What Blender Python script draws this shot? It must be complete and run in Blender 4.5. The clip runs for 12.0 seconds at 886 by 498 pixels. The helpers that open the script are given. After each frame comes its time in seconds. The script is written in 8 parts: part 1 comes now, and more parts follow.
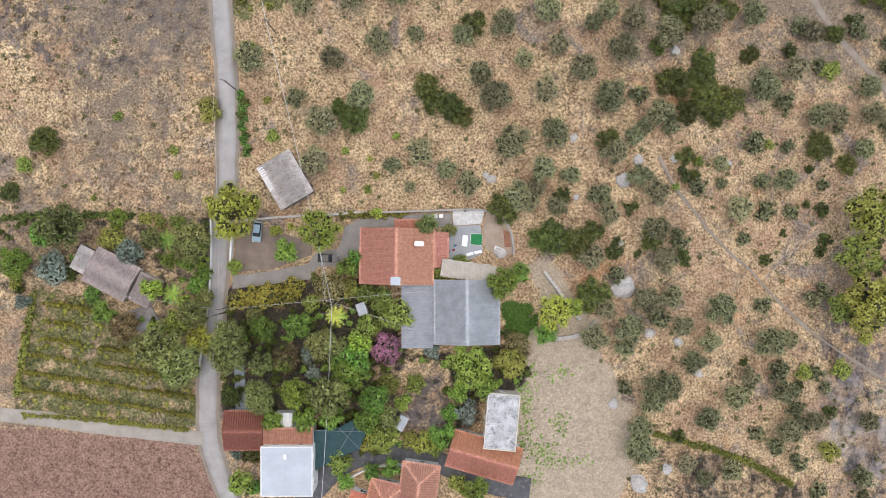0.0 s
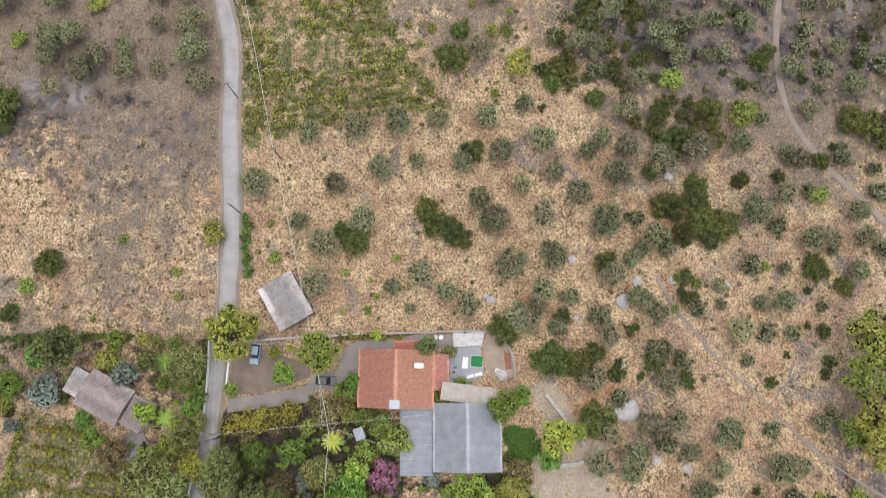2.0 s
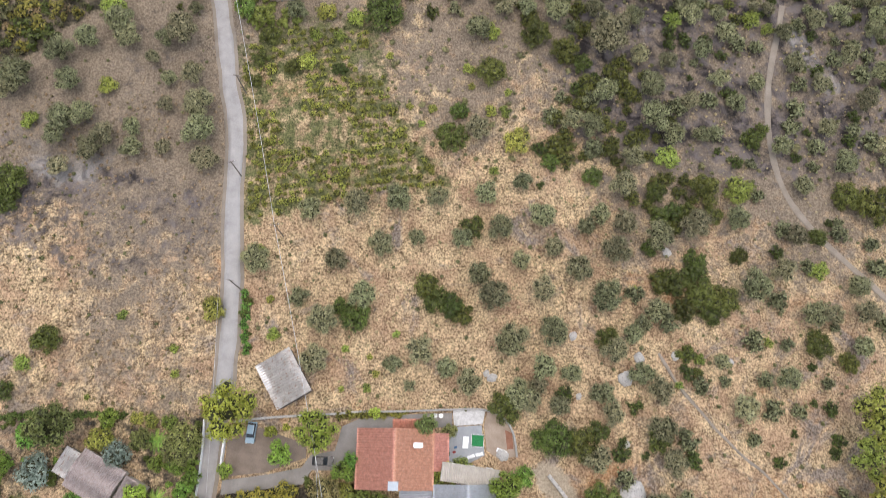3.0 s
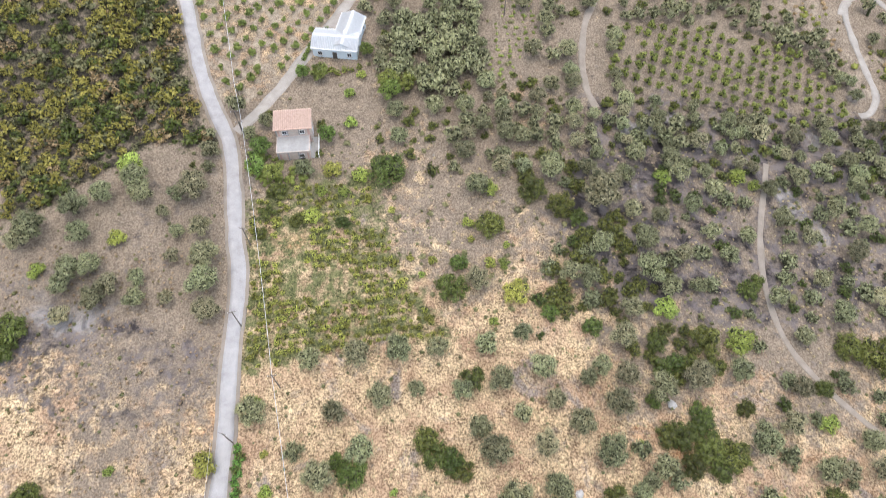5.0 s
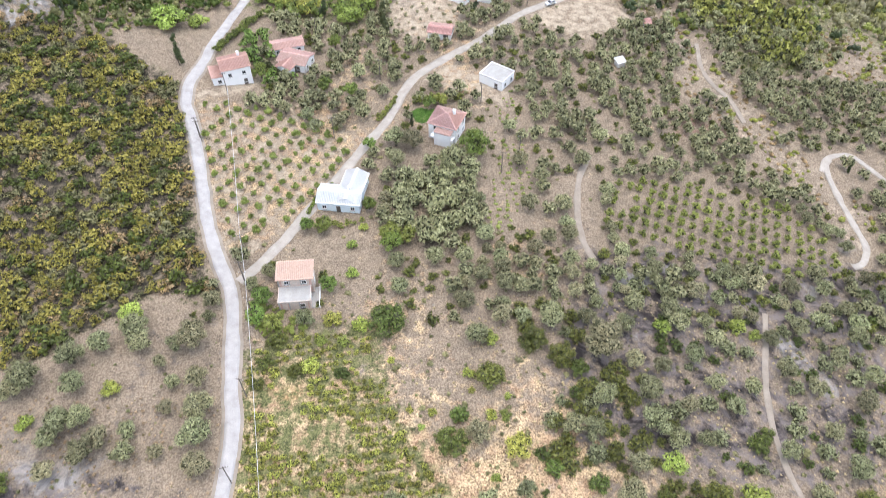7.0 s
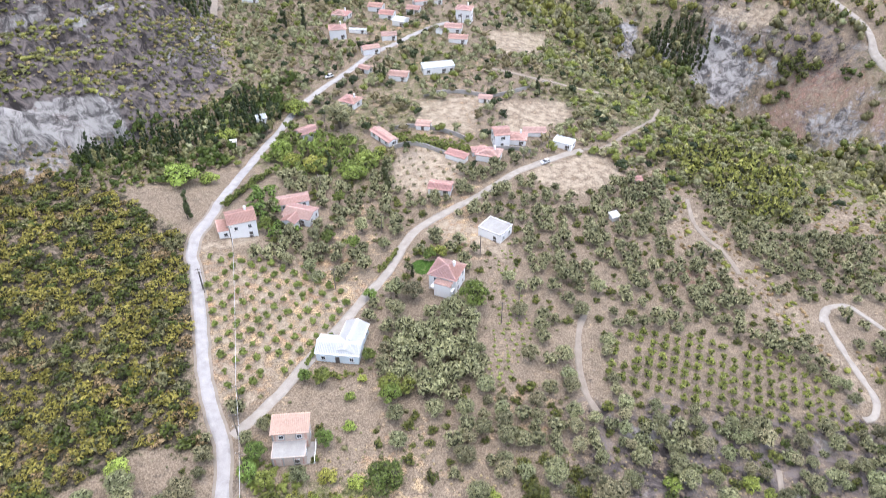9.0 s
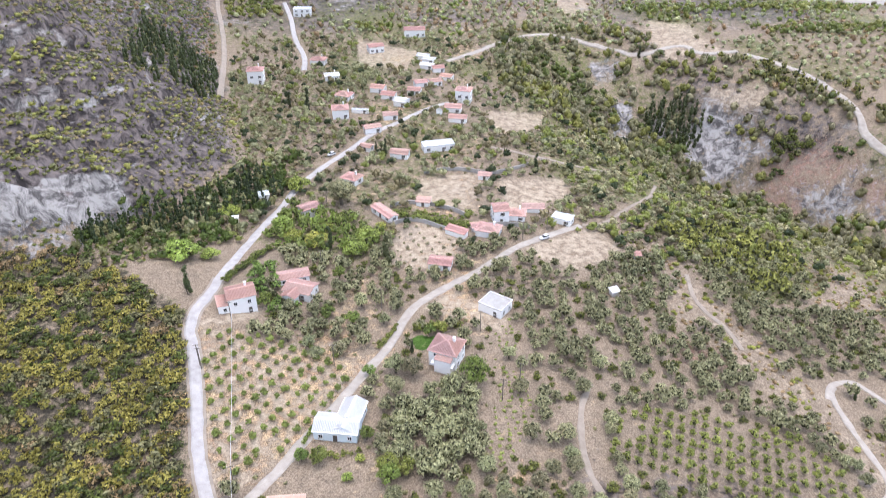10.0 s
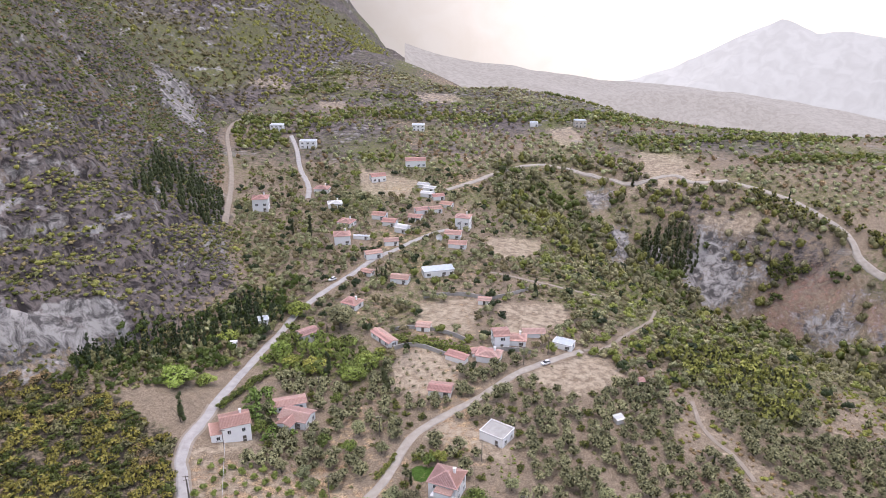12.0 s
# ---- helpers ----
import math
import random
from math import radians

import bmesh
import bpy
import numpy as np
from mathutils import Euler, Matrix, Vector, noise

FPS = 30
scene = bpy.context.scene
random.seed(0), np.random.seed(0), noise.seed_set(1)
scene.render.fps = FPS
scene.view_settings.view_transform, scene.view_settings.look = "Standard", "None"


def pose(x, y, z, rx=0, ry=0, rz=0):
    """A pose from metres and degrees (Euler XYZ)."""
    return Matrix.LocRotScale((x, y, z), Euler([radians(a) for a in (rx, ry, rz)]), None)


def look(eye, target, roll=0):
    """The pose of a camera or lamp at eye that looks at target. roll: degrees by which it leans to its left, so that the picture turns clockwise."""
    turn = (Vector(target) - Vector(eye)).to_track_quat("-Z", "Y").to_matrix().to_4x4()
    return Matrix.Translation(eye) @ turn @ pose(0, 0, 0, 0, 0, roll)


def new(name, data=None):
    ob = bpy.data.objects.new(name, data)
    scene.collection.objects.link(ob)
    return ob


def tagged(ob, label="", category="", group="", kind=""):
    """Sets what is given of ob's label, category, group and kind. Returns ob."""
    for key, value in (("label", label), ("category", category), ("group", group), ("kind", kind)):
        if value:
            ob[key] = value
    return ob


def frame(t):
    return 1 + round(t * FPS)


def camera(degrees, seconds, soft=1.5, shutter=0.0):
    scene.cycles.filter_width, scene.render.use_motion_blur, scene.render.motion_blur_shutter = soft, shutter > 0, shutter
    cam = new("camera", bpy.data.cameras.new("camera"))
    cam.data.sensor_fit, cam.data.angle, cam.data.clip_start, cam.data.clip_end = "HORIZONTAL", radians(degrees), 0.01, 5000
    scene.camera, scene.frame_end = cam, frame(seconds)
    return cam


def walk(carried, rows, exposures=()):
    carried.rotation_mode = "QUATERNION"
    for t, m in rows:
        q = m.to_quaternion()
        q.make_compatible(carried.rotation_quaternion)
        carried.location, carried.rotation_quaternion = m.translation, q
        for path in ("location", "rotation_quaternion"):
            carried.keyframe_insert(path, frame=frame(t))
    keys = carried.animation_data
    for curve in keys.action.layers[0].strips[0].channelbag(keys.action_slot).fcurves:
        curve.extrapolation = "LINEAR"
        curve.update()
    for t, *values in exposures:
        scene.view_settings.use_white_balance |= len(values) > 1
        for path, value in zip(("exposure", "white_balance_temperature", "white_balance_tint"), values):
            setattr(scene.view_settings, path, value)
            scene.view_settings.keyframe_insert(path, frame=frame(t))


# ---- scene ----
# The camera hangs still, high over a hillside hamlet, and tilts from straight down up to the far hills.
EYE = 140.0
cam = camera(64.2, 12.0, soft=0.4, shutter=0.5)
TILT = [
    (0.0, -90.0), (0.3, -89.85), (0.5, -89.18), (1.0, -86.33), (1.5, -83.23), (2.0, -80.18), (2.5, -77.12), (3.0, -74.03), (4.0, -67.95),
    (5.0, -61.88), (5.5, -58.87), (6.0, -55.84), (6.5, -52.8), (7.0, -49.78), (8.0, -43.7), (9.0, -37.61), (9.5, -34.55), (10.0, -31.51),
    (10.5, -28.5), (11.0, -25.48), (11.5, -22.5), (11.8, -21.5), (12.0, -21.41)]
walk(cam, [(t, pose(0, 0, EYE, 90 + a, 0, 0)) for t, a in TILT],
     [(0.0, 0.02, 6100, 9), (3.0, 0.13, 6150, 9), (5.0, 0.58, 5850, 8), (7.0, 0.86, 5800, 8), (9.5, 0.86, 5700, 12), (10.5, 0.86, 5700, 13), (11.5, 0.5, 5900, 16), (12.0, 0.34, 5950, 17)])

# Light: thin bright cloud all over, a wide soft sun above it.
SUN_AZ, SUN_EL = 15.0, 86.0
world = bpy.data.worlds.new("world")
scene.world = world
world.use_nodes = True
wn = world.node_tree.nodes
sky = wn.new("ShaderNodeTexSky")
sky.sky_type, sky.sun_disc = "NISHITA", False
sky.sun_elevation, sky.sun_rotation = radians(SUN_EL), radians(SUN_AZ)
sky.air_density, sky.dust_density, sky.ozone_density, sky.altitude = 1.2, 6.0, 1.0, 300
wn["Background"].inputs["Strength"].default_value = 0.15
world.node_tree.links.new(sky.outputs[0], wn["Background"].inputs["Color"])
sun = new("sun", bpy.data.lights.new("sun", "SUN"))
sun.data.energy, sun.data.angle, sun.data.color = 1.4, radians(172), (1.0, 0.91, 0.8)
a, e = radians(SUN_AZ), radians(SUN_EL)
sun.matrix_world = look((0, 0, 0), (-math.sin(a) * math.cos(e), -math.cos(a) * math.cos(e), -math.sin(e)))


# ---- shape of the land ----
def smooth(a, b, v):
    s = np.clip((v - a) / (b - a), 0, 1)
    return s * s * (3 - 2 * s)


def rough(x, y, size, seed=0):
    """Value noise, -1 to 1, over the plan."""
    u, v = np.asarray(x, float) / size + 37.7 * seed, np.asarray(y, float) / size - 11.3 * seed
    i, j = np.floor(u), np.floor(v)
    f, g = u - i, v - j
    f, g = f * f * (3 - 2 * f), g * g * (3 - 2 * g)

    def h(p, q):
        s = np.sin(p * 127.1 + q * 311.7 + seed * 7.3) * 43758.5453
        return 2 * (s - np.floor(s)) - 1
    return (h(i, j) * (1 - f) + h(i + 1, j) * f) * (1 - g) + (h(i, j + 1) * (1 - f) + h(i + 1, j + 1) * f) * g


def soft(v, k):
    return k * np.logaddexp(0, np.asarray(v, float) / k)


def along(x, y, line):
    """Distance to a polyline, the side (+ is left of its way) and how far along it (0 to 1)."""
    best, side, part_at = np.full(np.shape(x), 1e9), np.zeros(np.shape(x)), np.zeros(np.shape(x))
    n = len(line) - 1
    for k, ((ax, ay), (bx, by)) in enumerate(zip(line, line[1:])):
        dx, dy = bx - ax, by - ay
        t = np.clip(((x - ax) * dx + (y - ay) * dy) / (dx * dx + dy * dy), 0, 1)
        d = np.hypot(x - ax - t * dx, y - ay - t * dy)
        near = d < best
        best = np.where(near, d, best)
        side = np.where(near, np.sign(dx * (y - ay) - dy * (x - ax)), side)
        part_at = np.where(near, (k + t) / n, part_at)
    return best, side, part_at


RAVINE = [(52, 545), (95, 492), (140, 440), (180, 395), (240, 335), (330, 250), (430, 120), (520, -80)]
FOOT_Y, FOOT_X = [-300, 60, 150, 200, 240, 300, 416, 560, 690, 760, 900, 1100, 1300, 1700], [-330, -260, -200, -138, -112, -96, -136, -186, -234, -210, -190, -150, -100, -40]
STEEP_Y, STEEP_V = [-300, 120, 200, 300, 600, 700, 780, 1000, 1400], [0.35, 0.45, 0.8, 0.95, 1.05, 1.05, 0.55, 0.5, 0.5]


def ground_z(x, y):
    x, y = np.asarray(x, float), np.asarray(y, float)
    z = 0.5 * rough(x, y, 31, 1) + 0.25 * rough(x, y, 11, 2)
    # slope of the hill to the east, down to the ravine
    z = z - 0.16 * soft(x - 45, 15) * (1 - smooth(380, 520, y)) * (1 - 0.6 * smooth(100, 260, x))
    d, side, s = along(x, y, RAVINE)
    deep = 50 * smooth(-0.05, 0.5, s) * smooth(0, 0.1, s + 0.02)
    z = z - deep * np.exp(-(d / np.where(side > 0, 48, 85)) ** 2) * (1 + 0.3 * rough(x, y, 26, 3) + 0.12 * rough(x, y, 9, 10))
    # plateau beyond and its swell
    z = z + 10 * smooth(420, 900, y) * rough(x, y, 260, 4) + 14 * smooth(450, 800, y) * smooth(60, -120, x)
    z = z - 0.1 * soft(x - 60, 60) * smooth(480, 1000, y) + 9 * smooth(600, 900, y) * rough(x, y, 130, 13)
    # the mountain to the west
    u = soft(np.interp(y, FOOT_Y, FOOT_X) - x + 5 * rough(x, y, 60, 5), 9)
    steep = np.interp(y, STEEP_Y, STEEP_V)
    hill = steep * u
    hill = hill + np.minimum(u, 90) / 90 * (10 * rough(x + 0.4 * y, y * 0.6, 70, 6) + 5 * rough(x, y, 24, 7) + 2.4 * rough(x, y, 9, 8))
    step = hill / 24 + 0.45 * rough(x, y, 45, 11)
    ledge = step - np.floor(step)
    hill = hill + 24 * (smooth(0.5, 0.75, ledge) - ledge) * (0.5 - 0.3 * smooth(250, 300, y)) * smooth(5, 22, u) * (0.5 + 0.5 * smooth(-0.4, 0.3, rough(x, y, 80, 12))) * (1 - smooth(620, 760, y))
    step = hill / 9.5 + 0.5 * rough(x, y, 30, 15)
    ledge = step - np.floor(step)
    hill = hill + 9.5 * (smooth(0.55, 0.75, ledge) - ledge) * 0.4 * smooth(8, 24, u) * smooth(-0.3, 0.3, rough(x, y, 55, 16)) * (1 - smooth(520, 620, y))
    hill = hill + 9 * smooth(6, 15, u) * smooth(185, 205, y) * (1 - smooth(240, 275, y)) * (1 + 0.3 * rough(x, y, 12, 14))
    z = z + np.where(hill > 420, 420 + 0.3 * (hill - 420), hill)
    z = z + 0.22 * soft(-62 - x, 8) * smooth(110, 150, y) * (1 - smooth(200, 240, y))
    # land dropped from about 780 m to fit the camera's view of the backdrop
    r = np.hypot(x, y)
    z = z - 420 * smooth(780 + 50 * rough(x, y, 200, 9), 2300, r) * smooth(150, 500, x + 0.25 * y)
    # levelled land round the near houses
    flat = 1 - smooth(50, 75, np.hypot(x + 5, (y + 12) * 1.1))
    return z * (1 - flat * 0.8)


# ---- materials ----
def link(tree, a, b):
    tree.links.new(a, b)


def material(name, dark, light, size=1.0, roughness=0.85, metal=0.0, bump=0.3, fine=12.0, vary=0.0, spots=None, stretch=(1, 1, 1), spec=0.3, place=False):
    """A two-scale noise material: colour between dark and light, fine grain, bump, optional spots colour and change from object to object."""
    m = bpy.data.materials.new(name)
    m.use_nodes = True
    t = m.node_tree
    n = t.nodes
    b = n["Principled BSDF"]
    b.inputs["Roughness"].default_value, b.inputs["Metallic"].default_value = roughness, metal
    b.inputs["Specular IOR Level"].default_value = spec
    if place:
        where = n.new("ShaderNodeNewGeometry").outputs["Position"]
    else:
        where = n.new("ShaderNodeTexCoord").outputs["Object"]
    mp = n.new("ShaderNodeMapping")
    mp.inputs["Scale"].default_value = stretch
    link(t, where, mp.inputs["Vector"])
    big, small = n.new("ShaderNodeTexNoise"), n.new("ShaderNodeTexNoise")
    big.inputs["Scale"].default_value, big.inputs["Detail"].default_value = 1.0 / size, 5
    small.inputs["Scale"].default_value, small.inputs["Detail"].default_value = fine / size, 4
    for q in (big, small):
        link(t, mp.outputs[0], q.inputs["Vector"])
    mix = n.new("ShaderNodeMath")
    mix.operation = "MULTIPLY_ADD"
    mix.inputs[1].default_value = 0.45
    link(t, small.outputs[0], mix.inputs[0])
    sc = n.new("ShaderNodeMath")
    sc.operation = "MULTIPLY"
    sc.inputs[1].default_value = 0.55
    link(t, big.outputs[0], sc.inputs[0])
    link(t, sc.outputs[0], mix.inputs[2])
    ramp = n.new("ShaderNodeValToRGB")
    ramp.color_ramp.elements[0].position, ramp.color_ramp.elements[1].position = 0.33, 0.67
    ramp.color_ramp.elements[0].color, ramp.color_ramp.elements[1].color = (*dark, 1), (*light, 1)
    link(t, mix.outputs[0], ramp.inputs[0])
    colour = ramp.outputs[0]
    if spots:
        sp = n.new("ShaderNodeTexNoise")
        sp.inputs["Scale"].default_value, sp.inputs["Detail"].default_value = 2.7 / size, 6
        link(t, mp.outputs[0], sp.inputs["Vector"])
        sr = n.new("ShaderNodeValToRGB")
        sr.color_ramp.elements[0].position, sr.color_ramp.elements[1].position = 0.55, 0.66
        link(t, sp.outputs[0], sr.inputs[0])
        mx = n.new("ShaderNodeMix")
        mx.data_type = "RGBA"
        link(t, sr.outputs[0], mx.inputs[0])
        link(t, colour, mx.inputs[6])
        mx.inputs[7].default_value = (*spots, 1)
        colour = mx.outputs[2]
    if vary:
        info, hsv = n.new("ShaderNodeObjectInfo"), n.new("ShaderNodeHueSaturation")
        for k, (socket, lo, hi) in enumerate((("Value", 1 - vary, 1 + vary), ("Hue", 0.5 - vary * 0.09, 0.5 + vary * 0.09), ("Saturation", 1 - vary, 1 + vary * 0.6))):
            mr, mul = n.new("ShaderNodeMapRange"), n.new("ShaderNodeMath")
            mul.operation = "FRACT"
            pre = n.new("ShaderNodeMath")
            pre.operation = "MULTIPLY"
            pre.inputs[1].default_value = (1.0, 7.31, 13.7)[k]
            link(t, info.outputs["Random"], pre.inputs[0])
            link(t, pre.outputs[0], mul.inputs[0])
            link(t, mul.outputs[0], mr.inputs[0])
            mr.inputs[3].default_value, mr.inputs[4].default_value = lo, hi
            link(t, mr.outputs[0], hsv.inputs[socket])
        link(t, colour, hsv.inputs["Color"])
        colour = hsv.outputs[0]
    link(t, colour, b.inputs["Base Color"])
    if bump:
        bp = n.new("ShaderNodeBump")
        bp.inputs["Strength"].default_value, bp.inputs["Distance"].default_value = bump, 0.08 * size
        link(t, mix.outputs[0], bp.inputs["Height"])
        link(t, bp.outputs[0], b.inputs["Normal"])
    return m


def foliage(name, dark, light, island=0.5, vary=0.25, gloss=0.55):
    """Leaves: change of tone from clump to clump and from tree to tree, some light through the leaf."""
    m = bpy.data.materials.new(name)
    m.use_nodes = True
    t = m.node_tree
    n = t.nodes
    b = n["Principled BSDF"]
    b.inputs["Roughness"].default_value, b.inputs["Specular IOR Level"].default_value = gloss, 0.3
    geo, info, hsv = n.new("ShaderNodeNewGeometry"), n.new("ShaderNodeObjectInfo"), n.new("ShaderNodeHueSaturation")
    ramp = n.new("ShaderNodeValToRGB")
    ramp.color_ramp.elements[0].color, ramp.color_ramp.elements[1].color = (*dark, 1), (*light, 1)
    pos = n.new("ShaderNodeTexNoise")
    pos.inputs["Scale"].default_value = 0.09
    link(t, geo.outputs["Position"], pos.inputs["Vector"])
    add = n.new("ShaderNodeMath")
    add.operation = "MULTIPLY_ADD"
    add.inputs[1].default_value = island
    link(t, geo.outputs["Random Per Island"], add.inputs[0])
    sub = n.new("ShaderNodeMath")
    sub.operation = "MULTIPLY_ADD"
    sub.inputs[1].default_value, sub.inputs[2].default_value = 1.0, -0.1
    link(t, pos.outputs[0], sub.inputs[0])
    link(t, sub.outputs[0], add.inputs[2])
    link(t, add.outputs[0], ramp.inputs[0])
    for socket, lo, hi, k in (("Value", 1 - vary, 1 + vary, 1.0), ("Hue", 0.5 - 0.12 * vary, 0.5 + 0.1 * vary, 7.3)):
        pre, fr, mr = n.new("ShaderNodeMath"), n.new("ShaderNodeMath"), n.new("ShaderNodeMapRange")
        pre.operation, fr.operation = "MULTIPLY", "FRACT"
        pre.inputs[1].default_value = k
        link(t, info.outputs["Random"], pre.inputs[0])
        link(t, pre.outputs[0], fr.inputs[0])
        link(t, fr.outputs[0], mr.inputs[0])
        mr.inputs[3].default_value, mr.inputs[4].default_value = lo, hi
        link(t, mr.outputs[0], hsv.inputs[socket])
    link(t, ramp.outputs[0], hsv.inputs["Color"])
    link(t, hsv.outputs[0], b.inputs["Base Color"])
    tr, ms = n.new("ShaderNodeBsdfTranslucent"), n.new("ShaderNodeMixShader")
    link(t, hsv.outputs[0], tr.inputs["Color"])
    ms.inputs[0].default_value = 0.12
    link(t, b.outputs[0], ms.inputs[1])
    link(t, tr.outputs[0], ms.inputs[2])
    link(t, ms.outputs[0], n["Material Output"].inputs[0])
    return m


OLIVE = foliage("olive_leaf", (0.035, 0.038, 0.018), (0.47, 0.46, 0.24))
LENTISK = foliage("dark_shrub_leaf", (0.008, 0.014, 0.003), (0.19, 0.225, 0.05))
CITRUS = foliage("citrus_leaf", (0.01, 0.028, 0.004), (0.38, 0.58, 0.105))
SAGE = foliage("light_olive_leaf", (0.03, 0.04, 0.011), (0.45, 0.5, 0.165))
ORCHARD_LEAF = foliage("orchard_leaf", (0.022, 0.04, 0.009), (0.29, 0.35, 0.08))
BRIGHT = foliage("bright_leaf", (0.06, 0.095, 0.012), (0.66, 0.76, 0.13))
PINE = foliage("pine_needle", (0.04, 0.052, 0.012), (0.33, 0.35, 0.085))
CYPRESS = foliage("cypress_leaf", (0.011, 0.0176, 0.0077), (0.0896, 0.106, 0.0392))
SILVER = foliage("silver_leaf", (0.066, 0.088, 0.066), (0.381, 0.448, 0.37))
PURPLE = foliage("bougainvillea_leaf", (0.09, 0.06, 0.045), (0.6, 0.26, 0.36))
DRYLEAF = foliage("dry_leaf", (0.065, 0.05, 0.02), (0.4, 0.31, 0.145))
STONE_PINE = foliage("stone_pine_needle", (0.045, 0.06, 0.01), (0.54, 0.6, 0.13))
MAQUIS = foliage("maquis_leaf", (0.045, 0.05, 0.01), (0.44, 0.425, 0.085))
HILLSIDE = foliage("hillside_bush_leaf", (0.045, 0.05, 0.016), (0.25, 0.25, 0.075))
SCRUB = foliage("scrub_leaf", (0.045, 0.046, 0.02), (0.3, 0.28, 0.128))
VINE = foliage("vine_leaf", (0.06, 0.08, 0.012), (0.46, 0.47, 0.08))
GOLD = foliage("golden_hedge_leaf", (0.06, 0.068, 0.01), (0.62, 0.6, 0.1))
STRAW = foliage("dry_grass_blade", (0.132, 0.0935, 0.0495), (0.616, 0.47, 0.28))
# dark crown cores: shade between the leaves painted as colour
CORE_SHADE = material("painted_core_shade", (0.022, 0.024, 0.011), (0.085, 0.085, 0.042), 0.5, 0.95, bump=0)
BARK = material("bark", (0.06, 0.05, 0.04), (0.2, 0.17, 0.13), 0.4, 0.95, bump=0.8)
WHITE = material("white_plaster", (0.84, 0.84, 0.83), (0.91, 0.905, 0.89), 1.5, 0.8, vary=0.03)
CREAM = material("cream_plaster", (0.55, 0.5, 0.42), (0.72, 0.67, 0.58), 1.5, 0.85, vary=0.1)
BLUEISH = material("pale_blue_plaster", (0.66, 0.75, 0.8), (0.78, 0.85, 0.88), 1.5, 0.85)
TILE = material("terracotta_tile", (0.46, 0.16, 0.095), (0.76, 0.35, 0.235), 0.5, 0.8, vary=0.12, bump=0.4, fine=6, spots=(0.5, 0.25, 0.18))
TILE_ORANGE = material("orange_tile", (0.55, 0.26, 0.16), (0.76, 0.42, 0.29), 0.5, 0.8, vary=0.1, bump=0.4, fine=6)
TILE_FADED = material("sun_bleached_tile", (0.56, 0.38, 0.29), (0.76, 0.56, 0.45), 0.5, 0.8, bump=0.4, fine=6)
TILE_PINK = material("faded_pink_tile", (0.46, 0.26, 0.21), (0.68, 0.45, 0.39), 0.5, 0.8, vary=0.12, bump=0.4, fine=6)
TILE_WHITE = material("white_tile", (0.74, 0.73, 0.71), (0.85, 0.84, 0.82), 0.6, 0.7, bump=0.3)
TILE_BROWN = material("weathered_brown_tile", (0.28, 0.22, 0.2), (0.5, 0.42, 0.39), 0.7, 0.9, bump=0.4, spots=(0.45, 0.4, 0.37))
GREY_TILE = material("grey_roof_sheet", (0.36, 0.38, 0.41), (0.6, 0.62, 0.65), 1.6, 0.6, bump=0.15, spots=(0.44, 0.44, 0.45))
RUSTY = material("corrugated_iron", (0.38, 0.345, 0.315), (0.72, 0.68, 0.64), 1.6, 0.6, metal=0.0, bump=0.2, spots=(0.42, 0.33, 0.27))
CONCRETE = material("concrete", (0.3, 0.29, 0.27), (0.48, 0.46, 0.43), 2.0, 0.92, bump=0.3, spots=(0.36, 0.34, 0.31))
SLAB = material("stained_roof_slab", (0.27, 0.27, 0.27), (0.72, 0.72, 0.72), 1.6, 0.9, bump=0.2, spots=(0.26, 0.25, 0.24))
PALE_SLAB = material("pale_roof_slab", (0.44, 0.48, 0.52), (0.58, 0.62, 0.66), 2.4, 0.85, bump=0.1, spots=(0.5, 0.52, 0.54))
GLASS = material("window_glass", (0.02, 0.025, 0.03), (0.05, 0.055, 0.06), 3, 0.12, bump=0, spec=0.6)
SHUTTER = material("dark_shutter", (0.08, 0.07, 0.06), (0.16, 0.14, 0.12), 0.6, 0.6)
WOOD = material("grey_wood", (0.12, 0.1, 0.085), (0.24, 0.21, 0.18), 0.4, 0.9, stretch=(1, 1, 0.1))
METAL = material("galvanised_metal", (0.4, 0.41, 0.42), (0.6, 0.61, 0.62), 0.6, 0.4, metal=0.8)
STONE = material("pale_limestone", (0.38, 0.36, 0.33), (0.66, 0.63, 0.59), 0.9, 0.95, bump=0.9, spots=(0.3, 0.29, 0.27))
ROAD = material("gravel_road", (0.31, 0.29, 0.275), (0.5, 0.475, 0.45), 2.6, 0.95, bump=0.4, fine=30, place=True, spots=(0.42, 0.4, 0.383))
DUST = material("white_dust_road", (0.3, 0.268, 0.225), (0.47, 0.422, 0.365), 2.6, 0.95, bump=0.4, fine=30, place=True)
TRACK = material("dirt_track", (0.24, 0.2, 0.155), (0.38, 0.325, 0.265), 2.6, 0.95, bump=0.4, fine=30, place=True)
ASPHALT = material("old_asphalt", (0.07, 0.07, 0.075), (0.14, 0.14, 0.145), 2.2, 0.9, bump=0.3, fine=30, place=True, spots=(0.17, 0.165, 0.16))
PAVING = material("yard_concrete", (0.22, 0.2, 0.18), (0.36, 0.33, 0.3), 2.2, 0.9, bump=0.25, fine=20, place=True, spots=(0.27, 0.25, 0.23))
WIRE = material("cable_sheath", (0.5, 0.5, 0.5), (0.65, 0.65, 0.65), 0.5, 0.6)


def attr(t, name):
    q = t.nodes.new("ShaderNodeAttribute")
    q.attribute_name = name
    return q.outputs["Fac"]


